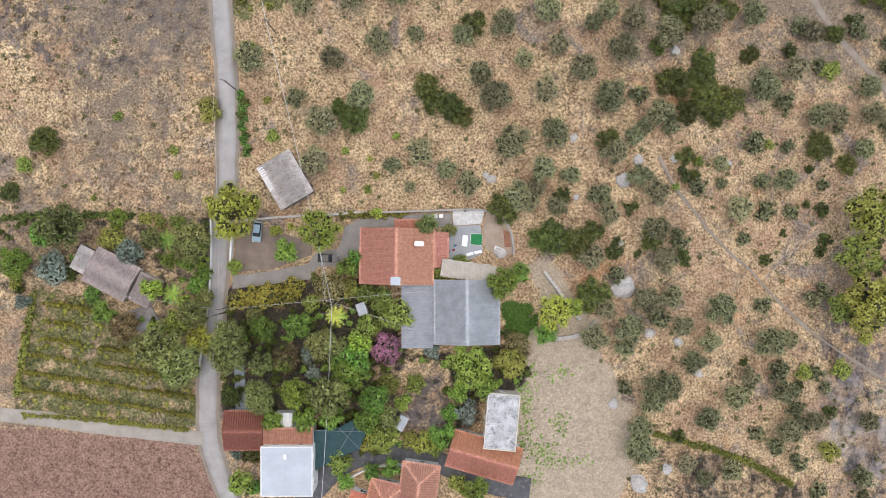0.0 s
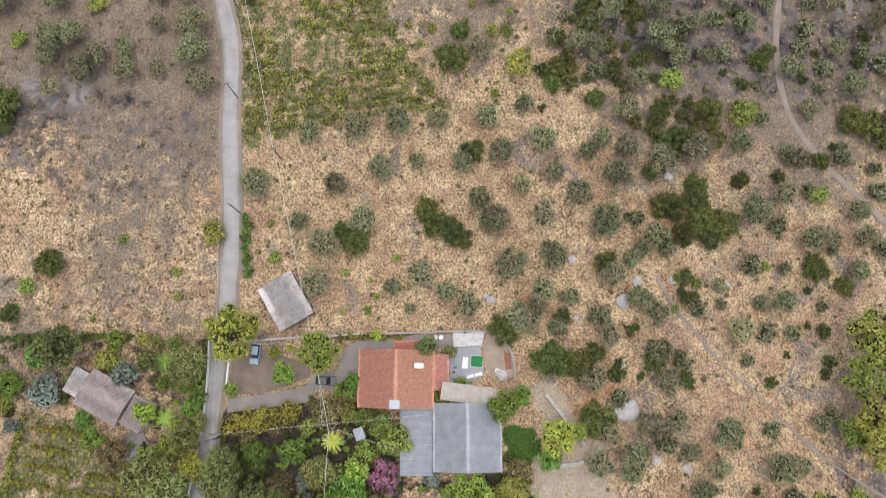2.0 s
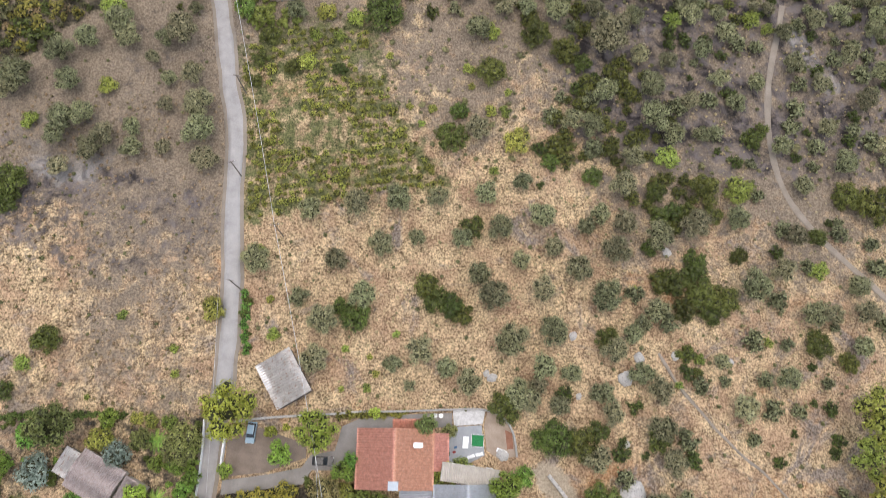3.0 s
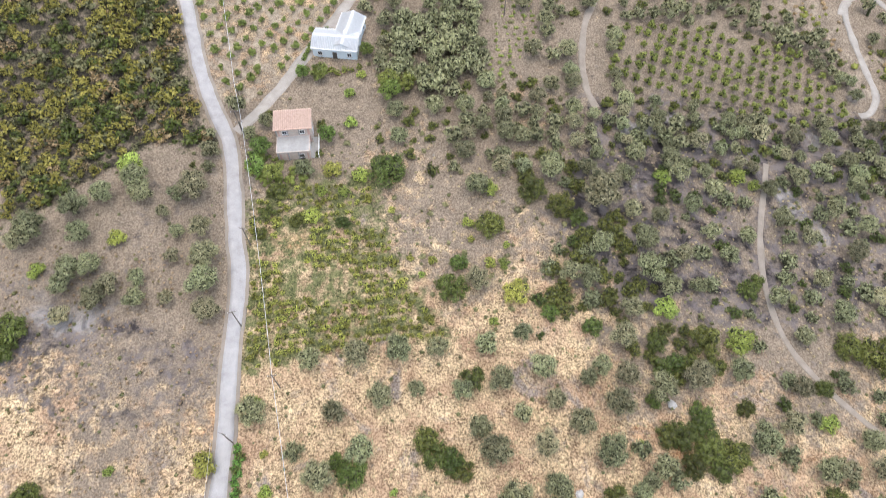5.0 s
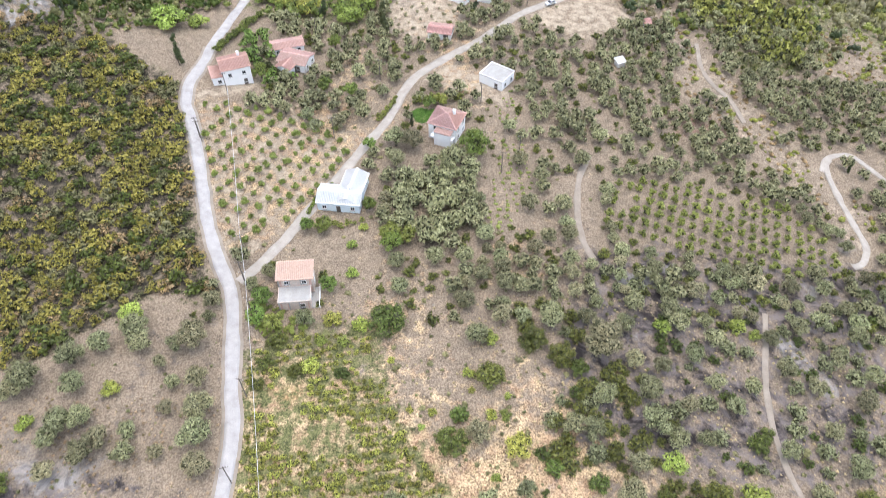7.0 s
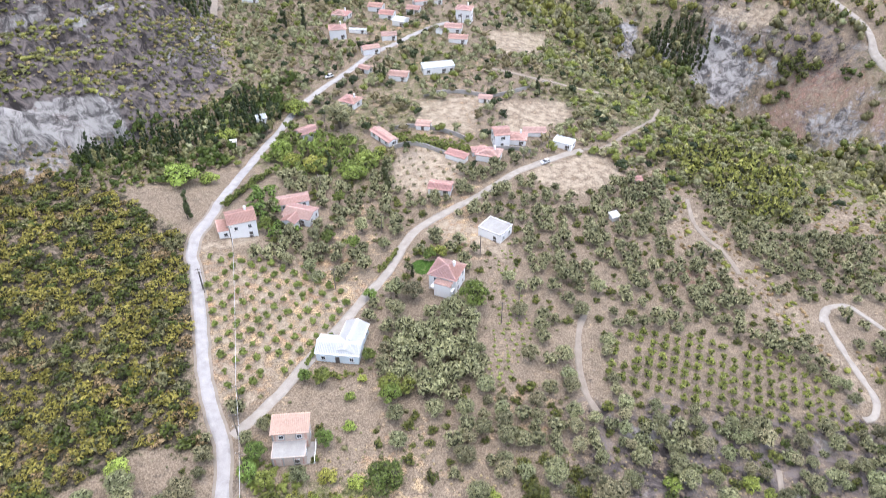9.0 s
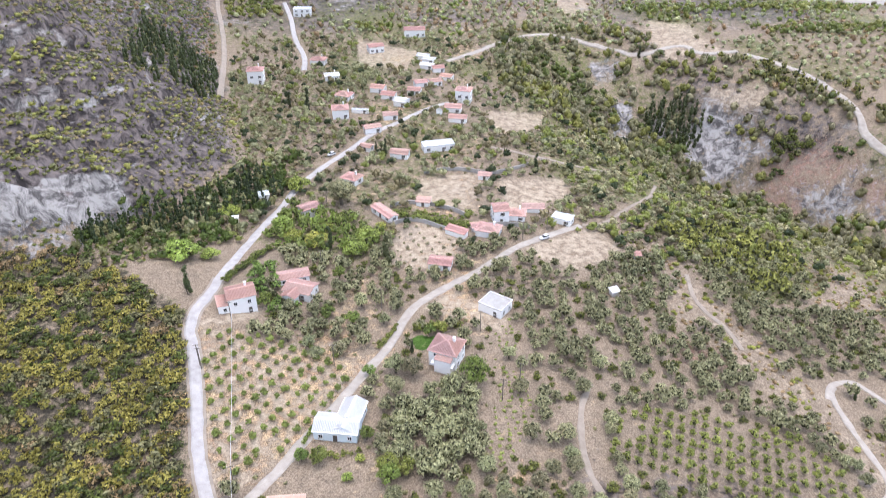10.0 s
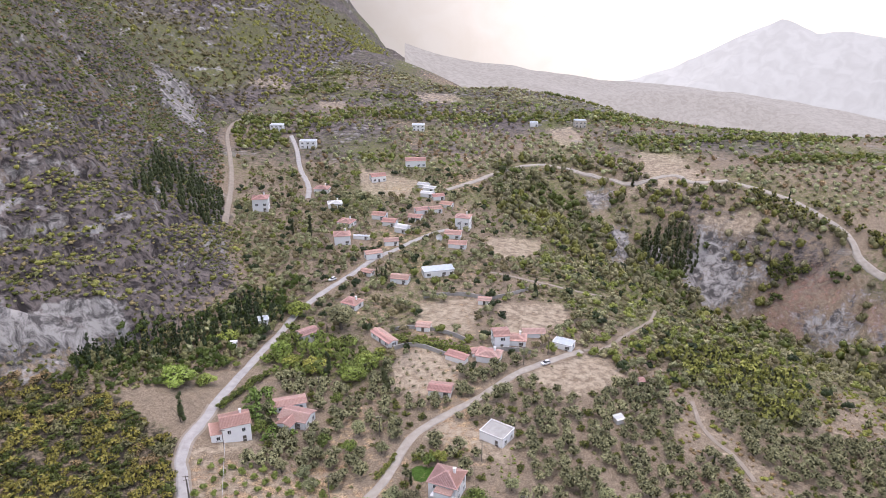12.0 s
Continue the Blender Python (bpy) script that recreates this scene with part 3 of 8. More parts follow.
sx, sy = np.gradient(GZ, axis=1) / np.gradient(GX, axis=1), np.gradient(GZ, axis=0) / np.gradient(GY, axis=0)
slope = np.hypot(sx, sy)
foot = np.interp(GY, FOOT_Y, FOOT_X)
rd, rside, rs = along(GX, GY, RAVINE)
cover = {
    "dull": np.clip(smooth(25, 105, GY) * 0.85 + spread(GREY_FIELD, GX, GY, 6) * 0.5 + smooth(12, 60, GX) * (0.2 + 0.4 * smooth(0, 40, GY)) + smooth(-40, -50, GX) * 0.38 + 0.3 * rough(GX, GY, 18, 21), 0, 1) * (1 - spread(ORCHARD, GX, GY, 5) * 0.32),
    "green": np.maximum.reduce([spread(SHRUB_FIELD, GX, GY, 5) * 0.62, spread(VINEYARD, GX, GY) * 0.68, spread(VILLAGE_GREEN, GX, GY, 10) * 0.5, spread(MAQUIS_FIELD, GX, GY, 5) * 0.5,
                                smooth(330, 420, GY) * smooth(-10, -40, GX - foot) * (0.45 + 0.35 * rough(GX, GY, 60, 92)), smooth(215, 300, GY) * smooth(-8, 16, GX - foot) * (0.42 + 0.3 * rough(GX, GY, 40, 22)), 0.5 * smooth(70, 20, rd) * smooth(0.05, 0.2, rs), spread(SLOPE_GREEN, GX, GY, 12) * 0.62, 0.55 * (rside < 0) * smooth(150, 100, rd) * smooth(0.1, 0.25, rs)]),
    "lawn": np.maximum(spread(LAWN, GX, GY, 0.8), spread(VILLA_LAWN, GX, GY, 1)),
    "soil": np.maximum.reduce([spread(PLOUGHED, GX, GY, 2), 0.52 * smooth(75, 95, GX) * smooth(15, 5, np.abs(GY - 2)), 0.6 * smooth(60, 30, rd) * (rside > 0) * smooth(0.3, 0.5, rs) * (rough(GX, GY, 40, 23) > -0.1), spread(RED_SLOPE, GX, GY, 12) * 0.48, spread([(74, 181), (95, 177), (92, 169), (72, 170)], GX, GY, 4) * 0.5]),
    "pale": np.maximum.reduce([spread(q, GX, GY, 4) * 0.55 for q in (FIELD_A, FIELD_B, FIELD_C, FIELD_D, FIELD_E, FIELD_F, FIELD_G, VILLA_APRON, FLAT_YARD)] + [spread(q, GX, GY, 8) * 0.55 for q in (CLEAR_B, CLEAR_C, CLEAR_D, CLEAR_E, CLEAR_F, CLEAR_G, CLEAR_H)] + [spread(ORCHARD, GX, GY, 4) * 0.42, spread(RIDGE_STRAW, GX, GY, 6) * 0.34, spread(RIDGE_STRAW_B, GX, GY, 8) * 0.3, spread(VILLAGE_ORCHARD, GX, GY, 4) * 0.6, spread(LOT, GX, GY, 3) * 0.95, spread(SCREE, GX, GY, 2) * 0.95]),
    # near-black ground paints the shade under the plants of these plots
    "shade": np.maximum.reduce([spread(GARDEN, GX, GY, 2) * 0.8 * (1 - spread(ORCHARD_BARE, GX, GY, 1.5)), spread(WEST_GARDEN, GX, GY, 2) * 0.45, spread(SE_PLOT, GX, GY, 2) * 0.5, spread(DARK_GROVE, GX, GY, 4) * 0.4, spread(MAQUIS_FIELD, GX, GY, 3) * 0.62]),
    "hill": np.clip(spread(BRUSH_A, GX, GY, 7) * 0.42 + spread(BRUSH_C, GX, GY, 8) * 0.45 + spread(GREY_FIELD, GX, GY, 8) * 0.22 + spread(ORCHARD_BARE, GX, GY, 2) * 0.5 + spread(BRUSH_B, GX, GY, 10) * 0.12 + (smooth(14, -14, GX - foot) * 0.95 + smooth(90, 45, rd) * (rside > 0) * smooth(0.1, 0.3, rs) * 0.6) * smooth(130, 200, GY) + 0.5 * smooth(14, 34, GX) * smooth(48, 70, GY) * (1 - smooth(110, 140, GY)) + 0.15 * rough(GX, GY, 30, 26) + smooth(480, 620, GY) * (0.7 + 0.35 * rough(GX, GY, 90, 30)), 0, 1),
    "rock": np.clip(np.maximum.reduce([spread(q, GX, GY, 6) * (0.75 + 0.3 * rough(GX, GY, 9, 29)) for q in (CLIFF_A, CLIFF_B, CLIFF_C, CLIFF_D, ROCKBAND, WHITE_CLIFF)]) + (GX - foot < -4) * (GX - foot > -17) * smooth(188, 200, GY) * (1 - smooth(238, 250, GY)) * (0.7 + 0.5 * rough(GX, GY, 7, 27)) + 0.75 * smooth(1.5, 2.6, slope + 0.25 * rough(GX, GY, 16, 24) + 0.9 * (rside > 0) * smooth(75, 40, rd) * smooth(0.1, 0.3, rs)) * (0.85 + 0.35 * rough(GX, GY, 45, 25)), 0, 1),
}
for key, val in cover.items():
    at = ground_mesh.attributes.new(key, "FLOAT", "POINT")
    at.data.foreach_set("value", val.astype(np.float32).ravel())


# ---- roads ----
def even(line, step):
    """Points along a rounded line, step metres apart."""
    p = [Vector((*q, 0)) for q in line]
    for _ in range(2):
        p = [p[0]] + [c for a, b in zip(p, p[1:]) for c in (a * 0.75 + b * 0.25, a * 0.25 + b * 0.75)] + [p[-1]]
    out, left = [p[0]], step
    for a, b in zip(p, p[1:]):
        d, s = (b - a).length, 0.0
        while d - s >= left:
            s += left
            out.append(a + (b - a) * (s / d))
            left = step
        left -= d - s
    return out


def road(name, line, width, mat, label, lift=0.12, step=1.5, category="road"):
    pts = even(line, step)
    verts, faces = [], []
    cols = [-0.56, -0.5, -0.25, 0.0, 0.25, 0.5, 0.56]
    for i, p in enumerate(pts):
        way = (pts[min(i + 1, len(pts) - 1)] - pts[max(i - 1, 0)]).normalized()
        out = Vector((way.y, -way.x, 0))
        for k, c in enumerate(cols):
            wobble = 0.3 * float(rough(p.x + 31 * k, p.y, 4, 31)) if abs(c) >= 0.5 else 0
            q = p + out * (c * width + wobble)
            verts.append((q.x, q.y, gz(q.x, q.y) + (lift if abs(c) < 0.55 else -0.25) + (0.03 if c == 0 else 0)))
        if i:
            for k in range(len(cols) - 1):
                a = (i - 1) * len(cols) + k
                faces.append((a, a + 1, a + len(cols) + 1, a + len(cols)))
    return tagged(put(name, fast_mesh(name, verts, faces), mat), label, category, kind="structure")


road("verge", MAIN_ROAD[:24], 4.6, TRACK, "dusty earth verge along the road", lift=0.05, category="verge")
road("road", MAIN_ROAD, 3.1, ROAD, "narrow pale grey gravel road with dusty verges")
road("road", FORK_ROAD, 3.0, DUST, "dusty branch road between orchards")
road("road", LEFT_LANE, 2.6, DUST, "pale gravel lane beside a ploughed field", lift=0.14)
road("road", HILL_TRACK, 3.2, TRACK, "dirt track cut along the mountain foot", lift=0.4)
road("road", UPPER_LANE, 3.4, ROAD, "grey lane climbing above the village", lift=0.4)
road("road", FAR_ROAD, 3.4, DUST, "pale road along the edge of the ravine", lift=0.5)
road("road", FAR_LANE, 3.8, DUST, "pale road across the far olive terraces", lift=0.5)
road("road", WIND_ROAD, 1.8, DUST, "winding pale track on the slope", lift=0.18)
road("road", WIND_ROAD_LOW, 1.9, DUST, "white hairpin track on the slope", lift=0.18)
road("path", FIELD_PATH, 1.5, TRACK, "earth path past the last fields", lift=0.15, category="path")
road("path", VILLAGE_LANE, 2.0, TRACK, "pale earth lane behind the village fields", lift=0.2, category="path")
road("path", GROVE_TRACK, 1.8, TRACK, "bare earth path through olive trees", lift=0.1, category="path")
road("path", SLOPE_TRACK, 1.7, TRACK, "earth track down the slope", lift=0.15, category="path")
road("path", EAST_TRAIL, 0.55, TRACK, "narrow trodden trail on the slope", lift=0.08, category="path")
road("path", PATH, 1.5, TRACK, "pale footpath on the slope", lift=0.12, category="path")


# ---- far hills and haze painted as glow ----
def haze_glow(name, low, high, strength, size, glow=0.5):
    """A plain glowing backdrop of distant land, its haze painted as emitted pale colour."""
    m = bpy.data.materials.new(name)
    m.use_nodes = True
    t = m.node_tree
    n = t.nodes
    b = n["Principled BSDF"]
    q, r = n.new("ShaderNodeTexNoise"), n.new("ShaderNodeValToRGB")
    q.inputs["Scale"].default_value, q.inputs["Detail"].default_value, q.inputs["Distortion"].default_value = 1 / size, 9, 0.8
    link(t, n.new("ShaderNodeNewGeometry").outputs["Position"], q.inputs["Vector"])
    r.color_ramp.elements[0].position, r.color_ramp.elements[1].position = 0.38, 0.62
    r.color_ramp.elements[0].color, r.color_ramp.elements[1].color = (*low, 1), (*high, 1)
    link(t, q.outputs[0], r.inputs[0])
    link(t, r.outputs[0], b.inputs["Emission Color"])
    # glow painted stronger toward the place where the sun stands behind the haze
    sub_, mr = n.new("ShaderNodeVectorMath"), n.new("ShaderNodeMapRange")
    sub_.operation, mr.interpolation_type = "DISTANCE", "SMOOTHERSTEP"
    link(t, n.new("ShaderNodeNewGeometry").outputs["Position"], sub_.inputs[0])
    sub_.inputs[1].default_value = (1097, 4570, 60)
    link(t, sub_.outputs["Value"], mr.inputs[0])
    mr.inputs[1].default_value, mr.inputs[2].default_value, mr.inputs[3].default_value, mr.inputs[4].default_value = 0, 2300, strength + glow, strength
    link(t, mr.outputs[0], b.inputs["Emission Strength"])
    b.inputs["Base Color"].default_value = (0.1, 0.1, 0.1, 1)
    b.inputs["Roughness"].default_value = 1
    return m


def range_of_hills(name, mat, label, dist, az0, az1, crest, base, seed, deep=500, rows=26, cols=170):
    """A range seen across a valley: crest(az) and base give heights at that distance; the near side falls toward the eye."""
    az = np.radians(np.linspace(az0, az1, cols))
    verts = []
    for j in range(rows):
        s = j / (rows - 1)
        d = dist - deep * (1 - s)
        z = base + (np.array([crest(math.degrees(v)) for v in az]) - base) * s ** 0.8
        x, y = d * np.sin(az), d * np.cos(az)
        k = math.sin(math.pi * s) * 0.8 + 0.2 * s
        z = z + k * (38 * (1 - np.abs(rough(x, y, 260, seed)) * 2) + 16 * rough(x, y, 80, seed + 1) + 6 * rough(x, y, 30, seed + 2))
        verts += list(zip(x, y, z))
    i = np.arange(rows * cols).reshape(rows, cols)
    q = np.stack([i[:-1, :-1], i[:-1, 1:], i[1:, 1:], i[1:, :-1]], -1).reshape(-1, 4)
    return tagged(put(name, fast_mesh(name, verts, q), mat), label, "hills", kind="structure")


range_of_hills("backdrop", haze_glow("limestone_painted_haze", (0.77, 0.72, 0.68), (0.87, 0.82, 0.78), 0.56, 70, 0.12), "pale limestone mountain with glowing haze painted on", 4300, 8, 48,
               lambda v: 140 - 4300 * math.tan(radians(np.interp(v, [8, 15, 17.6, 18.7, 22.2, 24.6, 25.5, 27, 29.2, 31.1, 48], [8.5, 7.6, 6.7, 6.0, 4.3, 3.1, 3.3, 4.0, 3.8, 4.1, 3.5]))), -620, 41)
range_of_hills("backdrop", haze_glow("slope_painted_haze", (0.92, 0.79, 0.64), (0.95, 0.83, 0.69), 0.3, 200, 0.66), "mountain slope backdrop painted with glowing haze", 4600, -50, 22,
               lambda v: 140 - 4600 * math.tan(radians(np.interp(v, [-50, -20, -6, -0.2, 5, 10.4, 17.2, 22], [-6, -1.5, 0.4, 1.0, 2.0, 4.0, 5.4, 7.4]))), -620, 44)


# stands in for the far plateau, haze brightness and tree mottle painted as emission
range_of_hills("backdrop", haze_glow("groves_painted_haze", (0.7, 0.59, 0.49), (0.9, 0.78, 0.67), 0.40, 9, 0.34), "far hillside of groves painted with glowing haze", 1650, -3, 40,
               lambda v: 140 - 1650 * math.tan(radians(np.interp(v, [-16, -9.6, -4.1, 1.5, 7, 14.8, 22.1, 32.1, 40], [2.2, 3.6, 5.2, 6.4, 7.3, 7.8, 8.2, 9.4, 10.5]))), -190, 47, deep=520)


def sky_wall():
    """A glowing wall painted as evening haze low over the horizon, all round the far edge of the land."""
    m = haze_glow("horizon_painted_haze", (1.0, 0.89, 0.72), (1.0, 0.91, 0.77), 0.8, 2500, 0.6)
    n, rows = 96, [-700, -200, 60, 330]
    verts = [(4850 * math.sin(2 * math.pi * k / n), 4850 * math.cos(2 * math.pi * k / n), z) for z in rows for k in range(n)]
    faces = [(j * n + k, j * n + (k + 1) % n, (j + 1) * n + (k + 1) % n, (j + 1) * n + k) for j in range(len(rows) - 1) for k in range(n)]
    return tagged(put("backdrop", fast_mesh("backdrop", verts, faces), m), "glowing wall painted as evening haze over the horizon", "sky", kind="structure")


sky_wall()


# ---- plants ----
def ball(seed, bumpy=0.22, fine=2):
    """A rough ball of 80 triangles, or 20."""
    bm = bmesh.new()
    bmesh.ops.create_icosphere(bm, subdivisions=fine, radius=1)
    rnd = np.random.default_rng(seed)
    v = np.array([q.co[:] for q in bm.verts]) * (1 + bumpy * rnd.uniform(-1, 1, (len(bm.verts), 1)))
    f = np.array([[w.index for w in p.verts] for p in bm.faces])
    bm.free()
    return v, f


def leaf_cards(rnd, centres, normals, size):
    """Small pointed leaf sprays standing off the crown."""
    n = len(centres)
    a = rnd.normal(size=(n, 3))
    t = np.cross(normals, a)
    t /= np.linalg.norm(t, axis=1)[:, None] + 1e-9
    b = np.cross(normals, t)
    w = normals * rnd.uniform(0.1, 0.8, (n, 1)) + t
    w /= np.linalg.norm(w, axis=1)[:, None]
    s = size * rnd.uniform(0.55, 1.3, (n, 1))
    root, tip = centres - w * s * 0.5, centres + w * s
    v = np.stack([root + b * s * 0.5, tip, root - b * s * 0.5], 1).reshape(-1, 3)
    return v, np.arange(n)[:, None] * 3 + [0, 1, 2]


def crown(seed, lobes, cards, leaf, flat=0.8, gap=0.5, cone=0.0, fine=2, fat=1.0):
    """A crown of unit radius round its own centre: uneven lobes set with leaf sprays. Returns arrays."""
    rnd = np.random.default_rng(seed)
    V, F, base = [], [], 0
    C, R = [], []
    leafy = cards >= 400 or lobes >= 5 and cards >= 65
    for k in range(lobes):
        if cone:
            h = (k + 0.5) / lobes
            c = np.array([0, 0, -1 + 2 * h]) + rnd.normal(size=3) * 0.05
            r = max(0.1, cone * (1 - h) ** 0.65 * min(1, 0.5 + h * 3)) * rnd.uniform(0.85, 1.15)
        elif lobes >= 5 and k == 0:
            c, r = np.array([0, 0, -0.12 * flat]), 0.62 * fat
        elif lobes >= 5:
            up = 1 - 1.2 * (k - 0.5) / (lobes - 1)
            a = 2.4 * k + rnd.uniform(-0.5, 0.5)
            d = gap * rnd.uniform(1.0, 1.4)
            c = d * np.array([math.sqrt(1 - up * up) * math.cos(a), math.sqrt(1 - up * up) * math.sin(a), up * flat])
            r = fat * rnd.uniform(0.28, 0.45) * (10 / max(lobes, 8)) ** 0.4
        else:
            a = 2 * math.pi * (k + rnd.uniform(-0.4, 0.4)) / max(lobes - 1, 1)
            d = 0 if k == 0 else gap * rnd.uniform(0.75, 1.2)
            c = np.array([d * math.cos(a), d * math.sin(a), rnd.uniform(-0.3, 0.35) * flat + (0.15 if k == 0 else 0)])
            r = fat * (rnd.uniform(0.3, 0.48) if lobes > 3 else rnd.uniform(0.5, 0.72))
        C.append(c)
        R.append(r)
        v, f = ball(seed * 31 + k, 0.3, fine)
        core = 0.62 if leafy else 0.72 if cards >= 90 else 0.82
        v = v * r * core * np.array([1, 1, flat if not cone else 2.4]) + c
        V.append(v)
        F.append(f + base)
        base += len(v)
    C, R = np.array(C), np.array(R)
    share = R ** 2
    if lobes >= 5 and not cone:
        share[0] *= 0.3
    pick = rnd.choice(lobes, cards, p=share / share.sum())
    nrm = rnd.normal(size=(cards, 3))
    nrm[:, 2] = np.abs(nrm[:, 2]) * 0.9 - 0.25
    nrm /= np.linalg.norm(nrm, axis=1)[:, None]
    ctr = C[pick] + nrm * R[pick][:, None] * np.array([1, 1, flat if not cone else 2.0]) * rnd.uniform(0.5 if leafy else 0.78, 1.12, (cards, 1))
    v, f = leaf_cards(rnd, ctr, nrm, leaf)
    V.append(v)
    F.append(f + base)
    # slot 1 marks the lobes painted dark as gap shade
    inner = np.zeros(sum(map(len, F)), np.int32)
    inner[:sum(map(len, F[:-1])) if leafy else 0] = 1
    return np.concatenate(V), np.concatenate(F), inner


def trunk_mesh(seed, h, r, limbs=4, reach=1.2):
    rnd = random.Random(seed)
    bm = bmesh.new()
    top = Vector((rnd.uniform(-0.15, 0.15), rnd.uniform(-0.15, 0.15), h * 0.55))
    tube(bm, (0, 0, -0.4), top, r * 1.3, r * 0.8, 7)
    for k in range(limbs):
        a = 2 * math.pi * k / limbs + rnd.uniform(-0.4, 0.4)
        tube(bm, top - Vector((0, 0, 0.1)), (reach * math.cos(a), reach * math.sin(a), h * rnd.uniform(0.85, 1.1)), r * 0.5, r * 0.15, 5)
    me = bpy.data.meshes.new("trunk")
    bm.to_mesh(me)
    bm.free()
    return me


PLANTS = {}


def plant_kind(key, name, mat, category, label, group, lobes, cards, leaf, flat, gap, height, trunk, cone=0.0, variants=5, fat=1.0):
    """Prototypes with a crown of one metre radius, to be copied and scaled."""
    PLANTS[key] = dict(protos=[], name=name, label=label, category=category, group=group, made=0)
    for v in range(2 * variants):
        large = v >= variants
        V, F, inner = crown(hash_of(key) + v, lobes + (5 if large and not cone else 0), round(cards * (1.7 if large else 0.85)), leaf * (0.68 if large else 1.0), flat, gap, cone, 1, fat)
        me = fast_mesh("crown", V + np.array([0, 0, height]), F)
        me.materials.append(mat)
        me.materials.append(CORE_SHADE)
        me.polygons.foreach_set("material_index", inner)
        tm = trunk_mesh(hash_of(key) + v, height, trunk, 4, 0.45) if trunk else None
        if tm:
            tm.materials.append(BARK)
        PLANTS[key]["protos"].append((me, tm))


def hash_of(s):
    return sum((i + 3) * ord(c) for i, c in enumerate(s)) % 9973


def grow(key, x, y, r, tall=1.0, z=None):
    """One plant: an Empty at its foot with trunk and crown."""
    k = PLANTS[key]
    rnd = random.Random(round(x * 71 + y * 913))
    n = len(k["protos"]) // 2
    me, tm = k["protos"][rnd.randrange(n) + (n if r > 2.7 else 0)]
    foot_z = gz(x, y) if z is None else z
    m = Matrix.LocRotScale((x, y, foot_z), Euler((0, 0, rnd.uniform(0, 6.28))), (r * rnd.uniform(0.93, 1.07), r * rnd.uniform(0.93, 1.07), r * tall * rnd.uniform(0.92, 1.1)))
    m = m @ Matrix.Diagonal((1.08, 1.08, 1.0, 1.0))
    ob = thing(k["name"], m, k["label"], k["category"], k["group"])
    new("crown", me).parent = ob
    if tm:
        new("trunk", tm).parent = ob
    return ob


plant_kind("olive", "olive_tree", OLIVE, "tree", "grey-green olive tree with a rounded open crown", "olive trees on the hillside", 14, 1700, 0.1, 0.9, 0.52, 0.95, 0.11, fat=1.1)
plant_kind("dark", "lentisk_bush", LENTISK, "bush", "dense dark green evergreen bush on dry ground", "bushes on the hillside", 14, 1500, 0.1, 0.8, 0.55, 0.5, 0.0)
plant_kind("bush", "yellow_green_bush", STONE_PINE, "bush", "small yellow-green bush on dry ground", "bushes on the hillside", 9, 1100, 0.12, 0.85, 0.5, 0.55, 0.0)
plant_kind("citrus", "citrus_tree", CITRUS, "tree", "round leafy green garden tree", "garden trees", 13, 1600, 0.105, 0.85, 0.55, 0.9, 0.08)
plant_kind("sage", "light_green_tree", SAGE, "tree", "broad light olive-green garden tree", "garden trees", 14, 1600, 0.1, 0.9, 0.54, 0.95, 0.1)
plant_kind("leafy", "leafy_tree", ORCHARD_LEAF, "tree", "round leafy green tree beside a house", "garden trees", 13, 1300, 0.11, 0.85, 0.55, 0.9, 0.08, variants=3)
plant_kind("bright", "bright_green_tree", BRIGHT, "tree", "light yellow-green leafy garden tree", "garden trees", 14, 1700, 0.1, 0.8, 0.6, 0.95, 0.08)
plant_kind("pine", "pine_tree", STONE_PINE, "tree", "broad yellow-green pine tree on the slope", "pine trees", 16, 2000, 0.09, 0.85, 0.58, 1.1, 0.08)
plant_kind("silver", "silver_shrub", SILVER, "bush", "silvery blue-grey garden shrub", "garden shrubs", 6, 900, 0.14, 0.85, 0.5, 0.6, 0.0, variants=2)
plant_kind("purple", "bougainvillea", PURPLE, "bush", "purple flowering bougainvillea bush", "garden shrubs", 11, 1100, 0.12, 0.85, 0.5, 0.7, 0.0, variants=2)
plant_kind("brown", "brownish_bush", DRYLEAF, "bush", "brownish half-dry bush in a garden", "bushes on the hillside", 11, 1100, 0.12, 0.8, 0.52, 0.55, 0.0, variants=2)
plant_kind("cypress", "cypress_tree", CYPRESS, "tree", "tall narrow dark cypress tree", "cypress trees", 7, 390, 0.13, 1.0, 0.3, 1.05, 0.03, cone=0.2)


